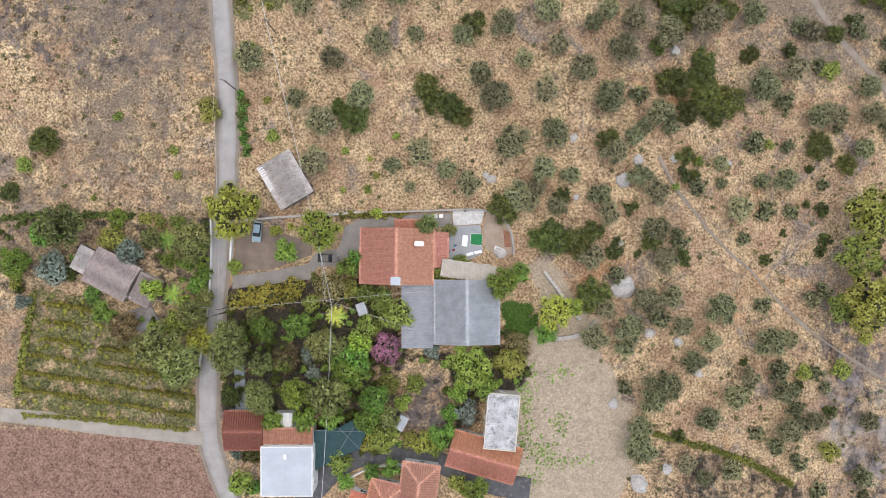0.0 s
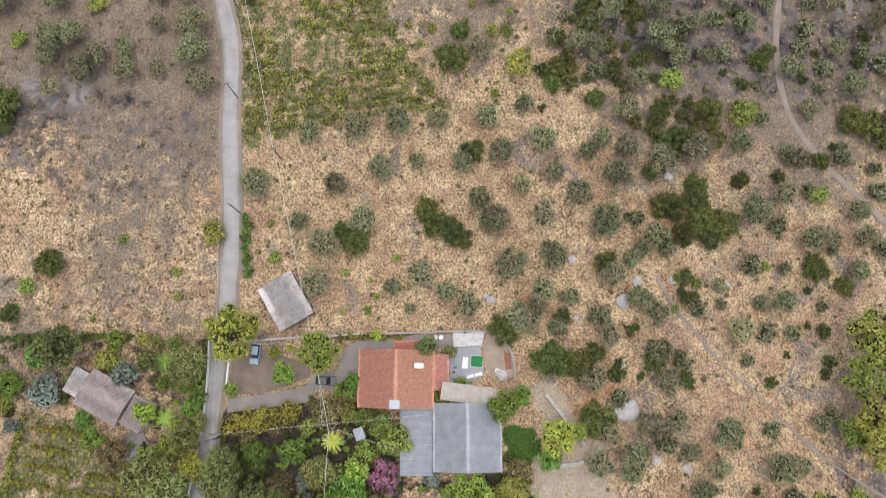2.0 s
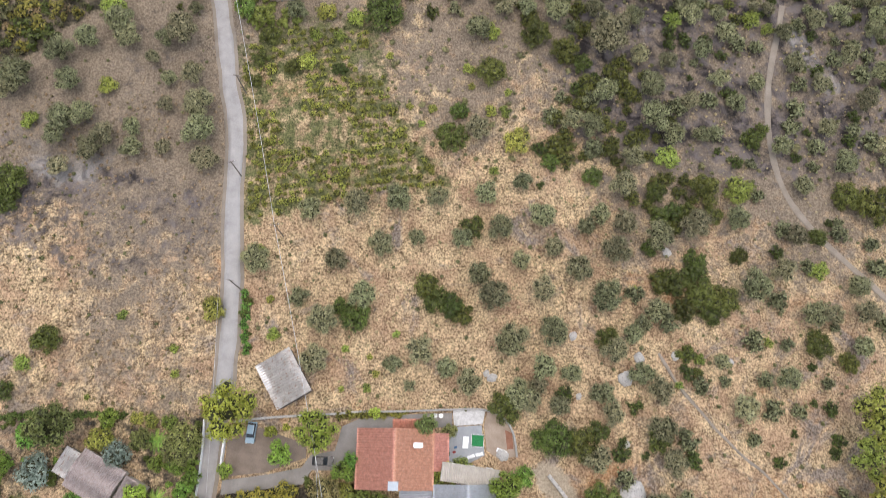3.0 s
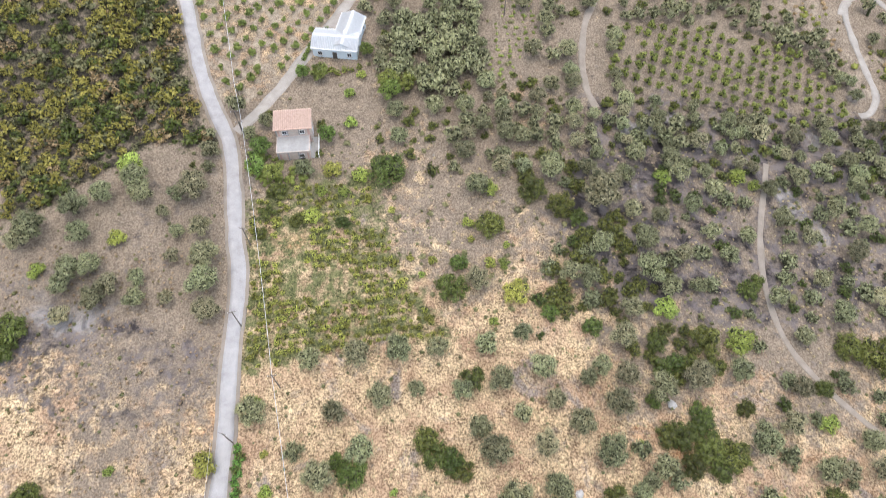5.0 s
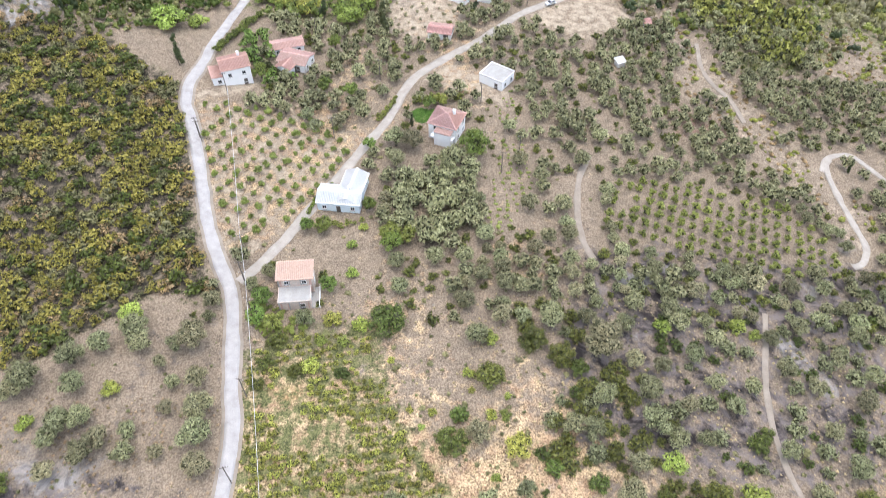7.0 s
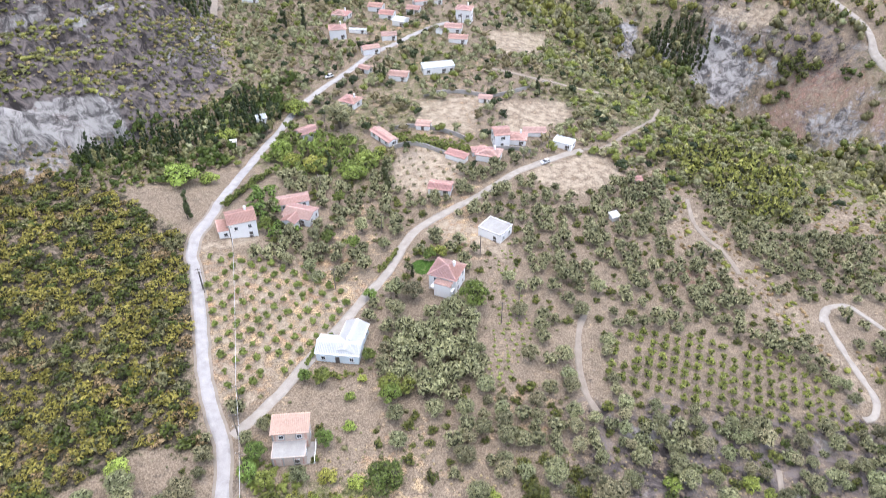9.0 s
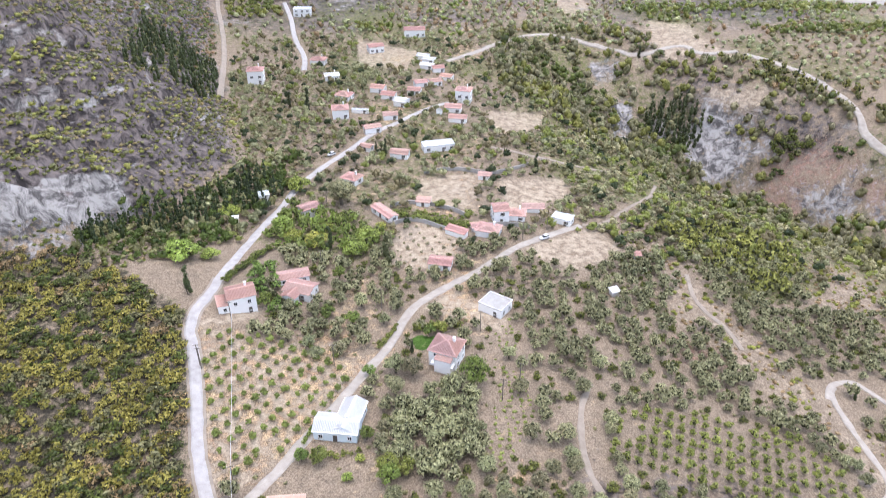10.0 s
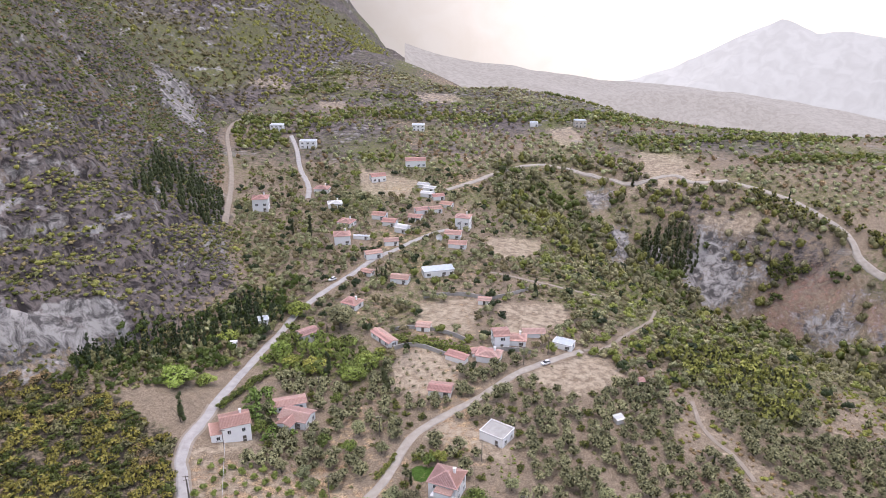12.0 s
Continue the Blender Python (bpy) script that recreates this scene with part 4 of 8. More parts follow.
def stuff(name, mat, label, category, places, lobes=2, cards=26, leaf=0.4, flat=0.8, gap=0.4, lift=0.45, cone=0.0, variants=6, seed=0, fat=1.0):
    """Many plants that nobody could count, as one object. places: rows of x, y, radius, height factor."""
    rnd = np.random.default_rng(seed + 5)
    places = np.asarray(places, float)
    if not len(places):
        return None
    kinds = [crown(seed * 17 + v + 900, lobes, cards, leaf, flat, gap, cone, 1, fat) for v in range(variants)]
    which = rnd.integers(0, variants, len(places))
    V, F, I, base = [], [], [], 0
    z = ground_z(places[:, 0], places[:, 1])
    for v, (cv, cf, ci) in enumerate(kinds):
        sel = places[which == v]
        if not len(sel):
            continue
        zz = z[which == v]
        a = rnd.uniform(0, 6.283, len(sel))
        ca, sa = np.cos(a)[:, None], np.sin(a)[:, None]
        r, h = sel[:, 2:3], sel[:, 3:4]
        X = (cv[None, :, 0] * ca - cv[None, :, 1] * sa) * r + sel[:, 0:1]
        Y = (cv[None, :, 0] * sa + cv[None, :, 1] * ca) * r + sel[:, 1:2]
        Z = (cv[None, :, 2] + lift) * r * h + zz[:, None]
        V.append(np.stack([X, Y, Z], -1).reshape(-1, 3))
        F.append((cf[None] + (np.arange(len(sel)) * len(cv))[:, None, None]).reshape(-1, 3) + base)
        I.append(np.tile(ci, len(sel)))
        base += len(sel) * len(cv)
    ob = tagged(put(name, fast_mesh(name, np.concatenate(V), np.concatenate(F)), mat), label, category, kind="stuff")
    ob.data.materials.append(CORE_SHADE)
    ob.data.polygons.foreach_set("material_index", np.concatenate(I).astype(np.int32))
    return ob


def scatter(x0, x1, y0, y1, gap, keep, seed, jitter=0.42):
    """Jittered grid of places where keep(x, y) (0 to 1, a chance) says so."""
    rnd = np.random.default_rng(seed)
    X, Y = np.meshgrid(np.arange(x0, x1, gap), np.arange(y0, y1, gap))
    X = (X + rnd.uniform(-jitter, jitter, X.shape) * gap).ravel()
    Y = (Y + rnd.uniform(-jitter, jitter, Y.shape) * gap).ravel()
    k = rnd.uniform(0, 1, X.shape) < keep(X, Y)
    return X[k], Y[k], rnd


# ---- yards, walls, hedges and single things, in metres ----
DRIVE = [(-41.7, -7.9), (-41.6, -5.3), (-34.0, -4.4), (-26.8, -3.0), (-25.1, -0.7), (-20.6, 0.1), (-19.3, 4.6), (-15.0, 6.5), (1.8, 7.1), (1.8, 4.4), (-16.1, 4.1), (-16.5, 0.1), (-16.5, -3.5), (-24.9, -3.5), (-26.4, -6.0)]
DIRT_YARD = [(-41.2, 1.8), (-35.2, 4.4), (-26.2, 1.2), (-26.0, -1.2), (-33.8, -3.9), (-41.4, -4.7)]
TERRACE = [(1.2, 4.4), (7.4, 4.8), (7.9, -0.8), (4.6, -2.4), (1.0, -3.2)]
PEBBLES = [(1.9, 7.6), (8.3, 7.8), (7.6, 5.0), (2.1, 4.6)]
EARTH_BED = [(8.7, 7.6), (11.9, 5.9), (13.5, 3.2), (13.8, -1.0), (10.7, -1.6), (8.3, 0.1), (7.9, 4.8)]
TERRACE_WALL = [(-16.1, 7.3), (-9.4, 7.3), (1.8, 7.7), (8.1, 7.9), (11.9, 6.3), (13.7, 3.2), (14.0, -1.2)]
NORTH_WALL = [(-40.2, 5.5), (-31.8, 6.4), (-22.8, 6.7), (-16.1, 7.3)]
WEST_WALL = [(-45.9, 5.9), (-45.7, 0.1), (-46.0, -6.6), (-47.0, -15.6), (-48.4, -24.5)]
GATE_WALL = [(-41.6, 4.0), (-41.8, 0.1), (-42.0, -4.4)]
ASPHALT_DRIVE = [(-28.4, -51.4), (-25.1, -46.9), (-20.6, -43.0), (-15.0, -40.5), (-7.2, -40.0), (-1.6, -41.9), (5.1, -45.0), (13.0, -47.1), (18.6, -47.8)]
DRIVE_WALL = [(-18.4, -45.2), (-14.4, -43.0), (-7.2, -42.4), (0.7, -45.2)]
NET_CANOPY = [(-25.1, -35.2), (-20.2, -34.7), (-15.8, -32.2), (-14.9, -35.5), (-16.2, -38.8), (-21.3, -41.0), (-25.1, -43.2)]
SCREE_WALL = [(19.9, -4.4), (22.5, -7.7), (25.3, -11.7), (27.6, -14.7)]
SCREE_WALL_B = [(21.4, -17.8), (24.8, -17.6), (28.7, -16.5), (30.9, -13.3)]
HEDGE_BIG = [(-39.6, -9.7), (-34.9, -9.0), (-27.7, -8.2)]
HEDGE_NORTH = [(-19.9, 6.3), (-16.0, 7.0), (-11.6, 6.6), (-6.6, 7.2)]
HEDGE_WEST = [(-86.7, 5.9), (-80.5, 6.6), (-70.8, 6.8), (-60.7, 6.6)]
HEDGE_LANE = [(-80.8, -8.8), (-82.4, -17.7), (-84.0, -28.8)]
HEDGE_LANE_B = [(-82.9, -32.8), (-70.8, -33.6), (-50.7, -35.8)]
HEDGE_SE = [(42.0, -36.6), (50.3, -38.8), (61.3, -42.8), (71.7, -48.4)]
HEDGE_ROAD = [(-40.1, 30.8), (-39.5, 26.9), (-39.5, 22.4), (-38.6, 18.5)]
HEDGE_HOUSE = [(-2.1, -6.0), (1.8, -4.6), (5.1, -3.2)]
HEDGE_ROAD_W = [(-47.1, 2.3), (-47.4, -4.3), (-47.7, -11.0)]
HEDGE_VILLA = [(-63.8, 199.9), (-53.7, 191.6), (-46.9, 185.0)]
HEDGE_VILLA_B = [(-74.3, 200.6), (-70.5, 216.4), (-64.8, 228.0)]
HEDGE_PINK = [(-8.8, 178.2), (-2.5, 179.9), (0.2, 176.9)]
HEDGE_FORK = [(-19.6, 169.6), (-16.8, 175.2), (-14.8, 181.0)]
HEDGE_GREEN = [(-19.3, 254.1), (-3.2, 248.0), (12.5, 243.8)]
VILLAGE_WALL_A = [(-22.2, 262.0), (-11.7, 266.3), (3.8, 260.0), (10.6, 252.6)]
VILLAGE_WALL_B = [(-20.1, 246.7), (-11.9, 251.3), (1.3, 242.1)]
VILLAGE_WALL_C = [(-8.8, 295.5), (6.8, 300.4), (22.1, 293.6), (39.0, 307.5), (49.7, 317.5)]
VILLAGE_WALL_D = [(17.1, 246.0), (27.5, 247.8), (36.3, 244.9)]
CYPRESS_FOOT = [(-125.1, 200.6), (-127.0, 222.4), (-117.4, 244.0), (-105.3, 258.7), (-93.1, 273.2), (-80.8, 295.0), (-68.9, 272.0), (-74.2, 262.2), (-87.8, 251.3), (-99.0, 235.8), (-113.5, 229.9)]
MOUNTAIN_FOOT = [(-124.0, 198.2), (-129.1, 221.0), (-117.4, 250.3), (-99.3, 276.9), (-88.2, 300.8), (-71.9, 325.7), (-61.0, 287.8), (-72.8, 256.5), (-80.0, 232.9), (-90.3, 214.2), (-106.4, 202.5)]
CYPRESS_STAND = [(-152.5, 333.7), (-180.8, 442.6), (-159.8, 445.1), (-141.7, 436.2), (-120.9, 365.5), (-134.2, 349.7)]
CYPRESS_RAVINE = [(135.1, 456.9), (156.2, 465.3), (179.1, 448.5), (160.6, 427.8), (136.4, 430.0)]
POLES = [(-41.2, 31.7), (-43.0, -12.5), (-47.9, 104.5), (-43.4, 75.9), (-42.9, 56.3), (-67.5, 180.4), (-49.5, 107.6), (-70.4, 157.4), (-32.4, 161.5), (-20.4, 190.3), (-43.8, 214.5), (22.2, 154.3), (16.7, 147.4), (11.9, 178.4), (30.9, 236.2), (41.6, 245.6), (10.2, 384.6), (-22.0, -12.0), (-71.2, 158.7), (-48.6, 262.0), (-27.0, 331.2)]
PALMS = [(-20.6, -12.8, 4), (-53.1, -8.8, 1.5), (-54.2, 1.8, 0.8)]
ROCKS = [(35.8, -7.7, 2.5), (35.8, 13.6, 1.6), (25.9, 22.0, 0.9), (38.8, 17.7, 1.2), (46.7, -18.4, 1.0), (41.0, -16.7, 1.1), (46.3, 18.2, 1.0), (26.4, 10.2, 0.7), (46.5, 39.7, 1.0), (50.8, -24.7, 1.0), (9.6, 13.8, 1.0), (8.5, 14.7, 0.7), (24.2, -35.7, 0.0), (38.9, -46.6, 2.0), (57.8, 17.3, 0.7), (34.9, 1.2, 0.9), (33.7, -30.7, 1.1), (44.7, -43.9, 1.2), (11.3, -0.7, 1.3)]
CARS = [(-22.7, -1.8), (-36.6, 3.4), (39.7, 237.9), (-48.2, 280.8), (-53.8, 314.2)]
CYPRESSES = [(-42.5, 227.6, 9.7), (-20.8, 216.8, 12.4), (43.1, 300.6, 9.4), (-84.0, 191.3, 9.9), (141.1, 505.8, 9.6), (235.5, 459.9, 7.7), (-85.8, 378.8, 9.2), (-74.8, 374.7, 11.4), (82.6, 185.8, 4.0), (86.4, 185.0, 3.6), (126.0, 160.3, 4.5), (-32.7, 320.5, 5.1), (-27.8, 314.2, 8.3), (-29.8, 316.0, 6.1), (84.7, 386.3, 6.8), (-9.4, 166.8, 4.4), (123.9, 181.9, 3.4), (-47.5, 404.6, 4.8)]
CABLE = [(-65.2, 175.6), (-50.7, 116.3), (-45.4, 96.7), (-33.2, 42.9), (-20.8, -10.6), (-22.8, -48.1)]


# ---- plants whose places can be told: x, y, crown radius ----
NEAR_PLANTS = []
NEAR_PLANTS.append(("olive", [(-37.6, 37.3, 3.3), (-21.5, 37.2, 2.6), (-12.6, 40.6, 2.9), (-5.4, 42.0, 1.9), (4.0, 42.0, 2.3), (11.7, 43.9, 2.8), (20.4, 46.7, 2.8), (15.9, 37.2, 2.1), (22.6, 40.0, 2.3), (7.3, 34.2, 2.7), (10.4, 29.5, 3.4), (-16.0, 29.8, 3.0), (-23.7, 25.0, 3.4), (-24.8, 17.3, 3.2), (-28.7, 29.5, 2.1), (-4.3, 18.9, 2.7), (-9.9, 16.2, 2.0), (0.7, 15.6, 2.2), (5.1, 12.8, 2.7), (-6.5, 12.3, 1.3), (13.4, 20.6, 3.6), (20.1, 31.1, 2.8), (27.3, 35.0, 3.0), (32.6, 29.5, 3.3), (35.2, 39.1, 3.3), (21.7, 22.8, 3.0), (14.5, 10.6, 3.1), (19.5, 15.6, 2.5), (25.0, 14.5, 2.0)]))
NEAR_PLANTS.append(("olive", [(39.6, 24.0, 2.1), (42.5, 26.9, 2.6), (33.4, 19.0, 2.8), (37.5, 45.3, 2.7), (44.3, 42.6, 3.2), (52.4, 45.1, 3.5), (61.8, 46.8, 2.6), (63.6, 32.4, 3.3), (70.3, 36.1, 2.6), (74.6, 43.7, 2.4), (76.0, 27.1, 2.6), (80.2, 27.2, 2.4), (87.2, 33.2, 2.5), (87.8, 27.4, 2.7), (68.7, 13.8, 2.8), (58.8, 8.0, 2.7), (86.1, 20.5, 2.2), (55.3, 17.0, 1.8), (38.4, 14.5, 2.5), (30.6, 10.6, 2.5), (32.3, 6.8, 2.3), (16.2, 9.5, 2.7), (28.9, -1.6, 2.7), (41.7, 4.0, 2.6), (43.4, -2.1, 2.8), (39.5, -9.9, 3.0), (44.5, -9.3, 2.3)]))
NEAR_PLANTS.append(("olive", [(31.7, -11.5, 2.3), (36.2, -15.4, 3.0), (29.5, -17.1, 2.9), (35.6, -19.3, 2.1), (46.8, -14.9, 2.1), (54.3, -11.6, 3.4), (49.1, -22.1, 2.4), (52.5, -18.3, 2.2), (42.8, -26.5, 3.8), (40.6, -29.3, 3.1), (64.9, -18.6, 3.5), (69.9, -18.2, 2.0), (58.1, -29.2, 2.7), (61.1, -25.3, 2.2), (52.2, -33.5, 2.7), (68.6, -28.4, 2.6), (69.3, -36.5, 3.1), (75.5, -35.0, 2.1), (87.3, -35.3, 2.2), (38.4, -38.7, 3.3), (38.4, -34.8, 2.6), (18.4, 12.3, 2.0), (22.3, 8.4, 2.2), (41.8, 11.2, 2.6), (37.3, 22.3, 2.1), (29.5, 44.5, 2.1)]))
NEAR_PLANTS.append(("olive", [(48.2, -42.4, 2.0), (57.3, -44.0, 2.3), (51.9, -45.4, 1.8)]))
NEAR_PLANTS.append(("dark", [(-3.2, 32.2, 2.7), (-1.0, 28.9, 3.2), (1.8, 27.8, 2.9), (3.8, 26.1, 2.3), (-17.3, 25.6, 3.4), (-20.4, 27.8, 2.1), (6.0, 44.2, 2.6), (47.1, 33.1, 3.4), (51.7, 34.9, 2.9), (52.3, 30.4, 3.4), (48.2, 27.0, 2.9), (57.0, 29.4, 3.5), (54.7, 26.6, 2.7), (32.3, 21.2, 2.8), (11.7, 8.1, 3.3), (21.2, 2.3, 3.8), (26.2, 1.2, 3.4), (29.5, 3.4, 2.3), (41.2, 1.8, 2.5), (47.4, -1.6, 1.9), (29.5, -8.8, 3.6), (61.9, 39.2, 2.0), (76.7, 20.8, 3.4), (-78.0, 21.2, 3.3), (51.7, 37.7, 2.5), (44.2, 33.1, 2.6)]))
NEAR_PLANTS.append(("dark", [(45.4, 47.1, 2.2), (51.2, 47.9, 2.5), (48.2, 18.5, 2.1), (50.4, 14.7, 1.2), (18.9, 1.8, 2.5), (-85.0, 11.2, 2.1), (43.1, 40.4, 2.2), (57.1, 48.0, 2.3), (83.0, 17.5, 2.4), (80.3, 43.9, 2.2), (-39.2, 28.9, 1.2), (-39.8, 26.7, 1.2), (-39.0, 22.3, 1.0), (-38.6, 19.8, 0.9)]))
NEAR_PLANTS.append(("bush", [(79.0, 36.4, 2.2), (81.8, -24.8, 2.2), (-53.1, 19.5, 1.0), (-52.5, 14.5, 1.0), (-33.7, 22.3, 1.4), (-38.2, 39.6, 1.7), (-45.7, 27.3, 2.6), (-82.4, 16.7, 1.8), (-64.3, 26.2, 1.0), (73.5, -25.1, 1.8), (79.2, -41.4, 2.4), (-69.2, 10.1, 0.7), (-34.8, 29.5, 0.9), (-14.5, 17.8, 0.7), (-19.8, 11.7, 0.7), (-14.8, 11.7, 1.0), (87.5, -18.5, 1.6), (51.1, 17.5, 1.2), (39.1, 31.8, 0.7), (46.3, 12.4, 0.9), (66.2, 21.2, 1.0), (-9.3, 22.3, 0.8), (-19.3, 19.5, 0.9), (-13.2, 14.5, 0.8), (-27.0, 11.7, 0.9)]))
NEAR_PLANTS.append(("pine", [(85.3, 6.5, 5.9), (83.0, -1.6, 4.5), (83.7, -10.9, 5.6), (90.0, -11.0, 4.9), (80.5, -12.0, 3.2)]))
NEAR_PLANTS.append(("citrus", [(-30.4, -0.4, 2.7), (20.1, -16.5, 2.5)]))
NEAR_PLANTS.append(("bright", [(-39.8, 7.3, 5.3), (-23.5, 3.4, 4.0), (21.7, -12.1, 3.4), (25.0, -11.5, 2.0)]))
NEAR_PLANTS.append(("olive", [(-84.1, 84.4, 3.5), (-78.4, 88.0, 2.9), (-91.9, 78.3, 3.8), (-94.6, 75.6, 2.9), (-81.2, 77.5, 2.8), (-81.1, 68.1, 3.1), (-77.0, 69.4, 2.8), (-72.2, 64.8, 2.7), (-82.5, 64.8, 2.5), (-74.2, 61.6, 3.0), (-66.6, 66.9, 2.1), (-66.0, 61.7, 2.4), (-59.6, 62.3, 1.8), (-60.1, 72.5, 1.9), (-64.3, 84.0, 1.7), (-60.1, 78.6, 1.9), (-54.6, 79.4, 2.7), (-52.6, 71.8, 3.7), (-52.0, 65.7, 3.6), (-50.1, 59.1, 3.1), (-80.9, 57.7, 2.5), (-57.4, 89.8, 3.9), (-69.6, 88.1, 2.8), (-71.3, 91.7, 3.5), (-61.6, 88.3, 2.2)]))
NEAR_PLANTS.append(("olive", [(-27.4, 48.1, 2.6), (-17.5, 49.0, 3.1), (-9.3, 50.2, 3.1), (-1.1, 50.8, 2.4), (9.0, 51.5, 2.6), (16.7, 54.0, 2.2), (7.4, 66.4, 3.0), (7.7, 90.4, 2.9), (25.7, 95.8, 3.3), (36.9, 88.2, 5.1), (45.6, 77.1, 3.2), (45.6, 69.5, 3.4), (35.3, 75.3, 2.9), (31.7, 67.1, 2.8), (70.4, 79.7, 2.3), (65.1, 74.4, 2.2), (40.4, 60.1, 2.5), (37.6, 53.6, 3.0), (49.7, 65.7, 2.6), (54.4, 74.2, 2.2), (27.5, 68.4, 2.5), (78.9, 93.3, 2.4), (87.3, 97.1, 2.5), (93.4, 99.2, 2.9), (86.2, 80.8, 2.4), (94.5, 88.7, 2.5), (96.8, 77.2, 2.8), (85.9, 69.5, 2.6), (88.5, 61.3, 2.9)]))
NEAR_PLANTS.append(("olive", [(74.4, 64.7, 2.5), (78.2, 55.4, 2.2), (56.2, 66.2, 2.1), (43.7, 84.9, 2.4), (50.1, 83.8, 2.2), (58.4, 87.3, 2.5), (64.3, 92.1, 2.6), (56.6, 96.0, 2.6), (43.3, 95.2, 2.5), (34.2, 96.2, 2.5), (61.7, 80.4, 2.2), (79.9, 84.7, 2.4), (101.4, 95.3, 2.9), (101.8, 84.9, 2.5), (99.1, 66.1, 2.4), (52.7, 45.9, 2.5), (32.4, 47.2, 2.2)]))
NEAR_PLANTS.append(("dark", [(-90.5, 54.6, 4.2), (-91.0, 50.2, 3.3), (1.9, 64.4, 3.7), (-13.3, 94.9, 4.9), (10.7, 80.7, 3.6), (21.0, 89.9, 3.5), (27.2, 85.7, 3.7), (30.8, 82.9, 2.6), (55.4, 53.6, 3.6), (68.0, 66.3, 2.7), (88.5, 53.4, 3.7), (94.2, 51.0, 4.9), (3.8, 71.0, 2.2), (31.7, 56.0, 2.2), (44.8, 52.5, 2.7), (48.1, 48.2, 2.5), (22.9, 59.2, 2.2), (71.0, 68.6, 1.9), (-38.4, 89.7, 2.7), (-40.5, 84.0, 2.1), (-32.8, 81.8, 2.1), (-41.4, 78.5, 1.8), (-22.9, 81.1, 1.8)]))
NEAR_PLANTS.append(("bush", [(-73.2, 76.8, 2.2), (-89.1, 68.7, 2.0), (-73.8, 96.0, 3.5), (-29.8, 82.5, 2.4), (15.8, 63.8, 3.2), (5.7, 81.4, 1.5), (10.9, 90.4, 2.1), (47.9, 60.4, 2.8), (62.9, 53.3, 3.4), (71.6, 96.3, 2.4), (75.6, 94.5, 1.8), (10.9, 57.2, 1.2), (-2.3, 71.7, 1.1), (6.3, 77.2, 1.0), (13.6, 71.1, 1.5), (14.3, 75.9, 1.0), (-7.2, 72.3, 0.9), (-4.7, 68.3, 0.9), (-11.8, 84.6, 1.0), (52.5, 95.0, 2.3), (-19.6, 94.1, 2.2), (-26.0, 95.5, 2.2), (-23.2, 89.7, 1.6), (-28.3, 89.6, 1.6), (10.5, 71.1, 1.5)]))
NEAR_PLANTS.append(("bush", [(-92.6, 212.8, 6.4), (-83.8, 215.9, 3.4), (-62.8, 277.4, 5.1), (-63.3, 242.9, 5.0), (-28.7, 234.6, 5.3), (-32.5, 225.2, 4.7), (-48.3, 231.8, 4.8), (-57.5, 235.4, 4.0), (-87.0, 253.5, 4.3), (-24.3, 242.8, 3.1), (-46.4, 241.3, 3.6)]))
NEAR_PLANTS.append(("leafy", [(8.9, 153.9, 5.0), (-36.1, 125.0, 2.1), (-31.5, 124.8, 2.4), (-21.4, 157.1, 2.0), (-20.1, 132.6, 2.2), (-13.2, 118.5, 3.2), (-9.1, 121.0, 2.7), (-22.6, 143.3, 1.6), (-4.3, 176.1, 2.1), (-0.7, 177.7, 2.2), (-36.8, 208.6, 2.4), (-29.1, 182.1, 2.6), (-37.7, 185.1, 2.6), (-59.0, 190.4, 2.7)]))
NEAR_PLANTS.append(("olive", [(-42.5, 264.8, 6.3), (-14.0, 158.6, 3.4), (-9.0, 157.4, 3.7), (-41.3, 170.3, 2.5), (-48.3, 172.7, 2.2), (-31.7, 166.2, 2.8), (-38.4, 165.0, 2.4), (-19.0, 181.9, 2.2), (-27.2, 191.2, 2.7), (-13.5, 149.7, 2.9), (20.0, 165.6, 2.4), (22.1, 150.7, 2.6), (27.8, 144.2, 2.6), (32.7, 133.7, 2.8), (23.6, 133.4, 2.5), (40.2, 151.8, 2.7), (47.0, 162.0, 2.5)]))
NEAR_PLANTS.append(("leafy", [(-43.5, 100.7, 3.1), (-44.2, 95.8, 2.5), (-28.3, 105.7, 2.3), (-13.6, 121.5, 3.3), (-40.2, 93.9, 2.5)]))
NEAR_PLANTS.append(("bush", [(-23.6, 119.4, 1.6), (-21.2, 125.3, 1.5), (-22.9, 110.0, 1.7)]))
# the gardens round the near houses
NEAR_PLANTS.append(("sage", [(-40.8, -15.8, 3.1), (-41.3, -20.5, 4.0), (-36.9, -12.9, 1.7), (-23.3, -18.4, 3.4), (-35.1, -22.0, 2.5), (-3.2, 4.9, 2.4), (1.3, 3.6, 1.5), (-40.0, -18.4, 4.2), (-35.3, -28.4, 3.3), (-21.5, -27.6, 4.1), (-22.8, -18.4, 3.4), (-10.5, -32.5, 2.4), (-18.8, -19.5, 2.5), (-72.3, 4.5, 4.6), (-56.2, 2.3, 2.3), (-48.0, 1.3, 3.9), (-47.6, -12.0, 2.6), (-46.0, -9.6, 2.1), (-53.7, -18.4, 4.7), (-49.9, -21.7, 4.5), (-47.8, -12.4, 3.1)]))
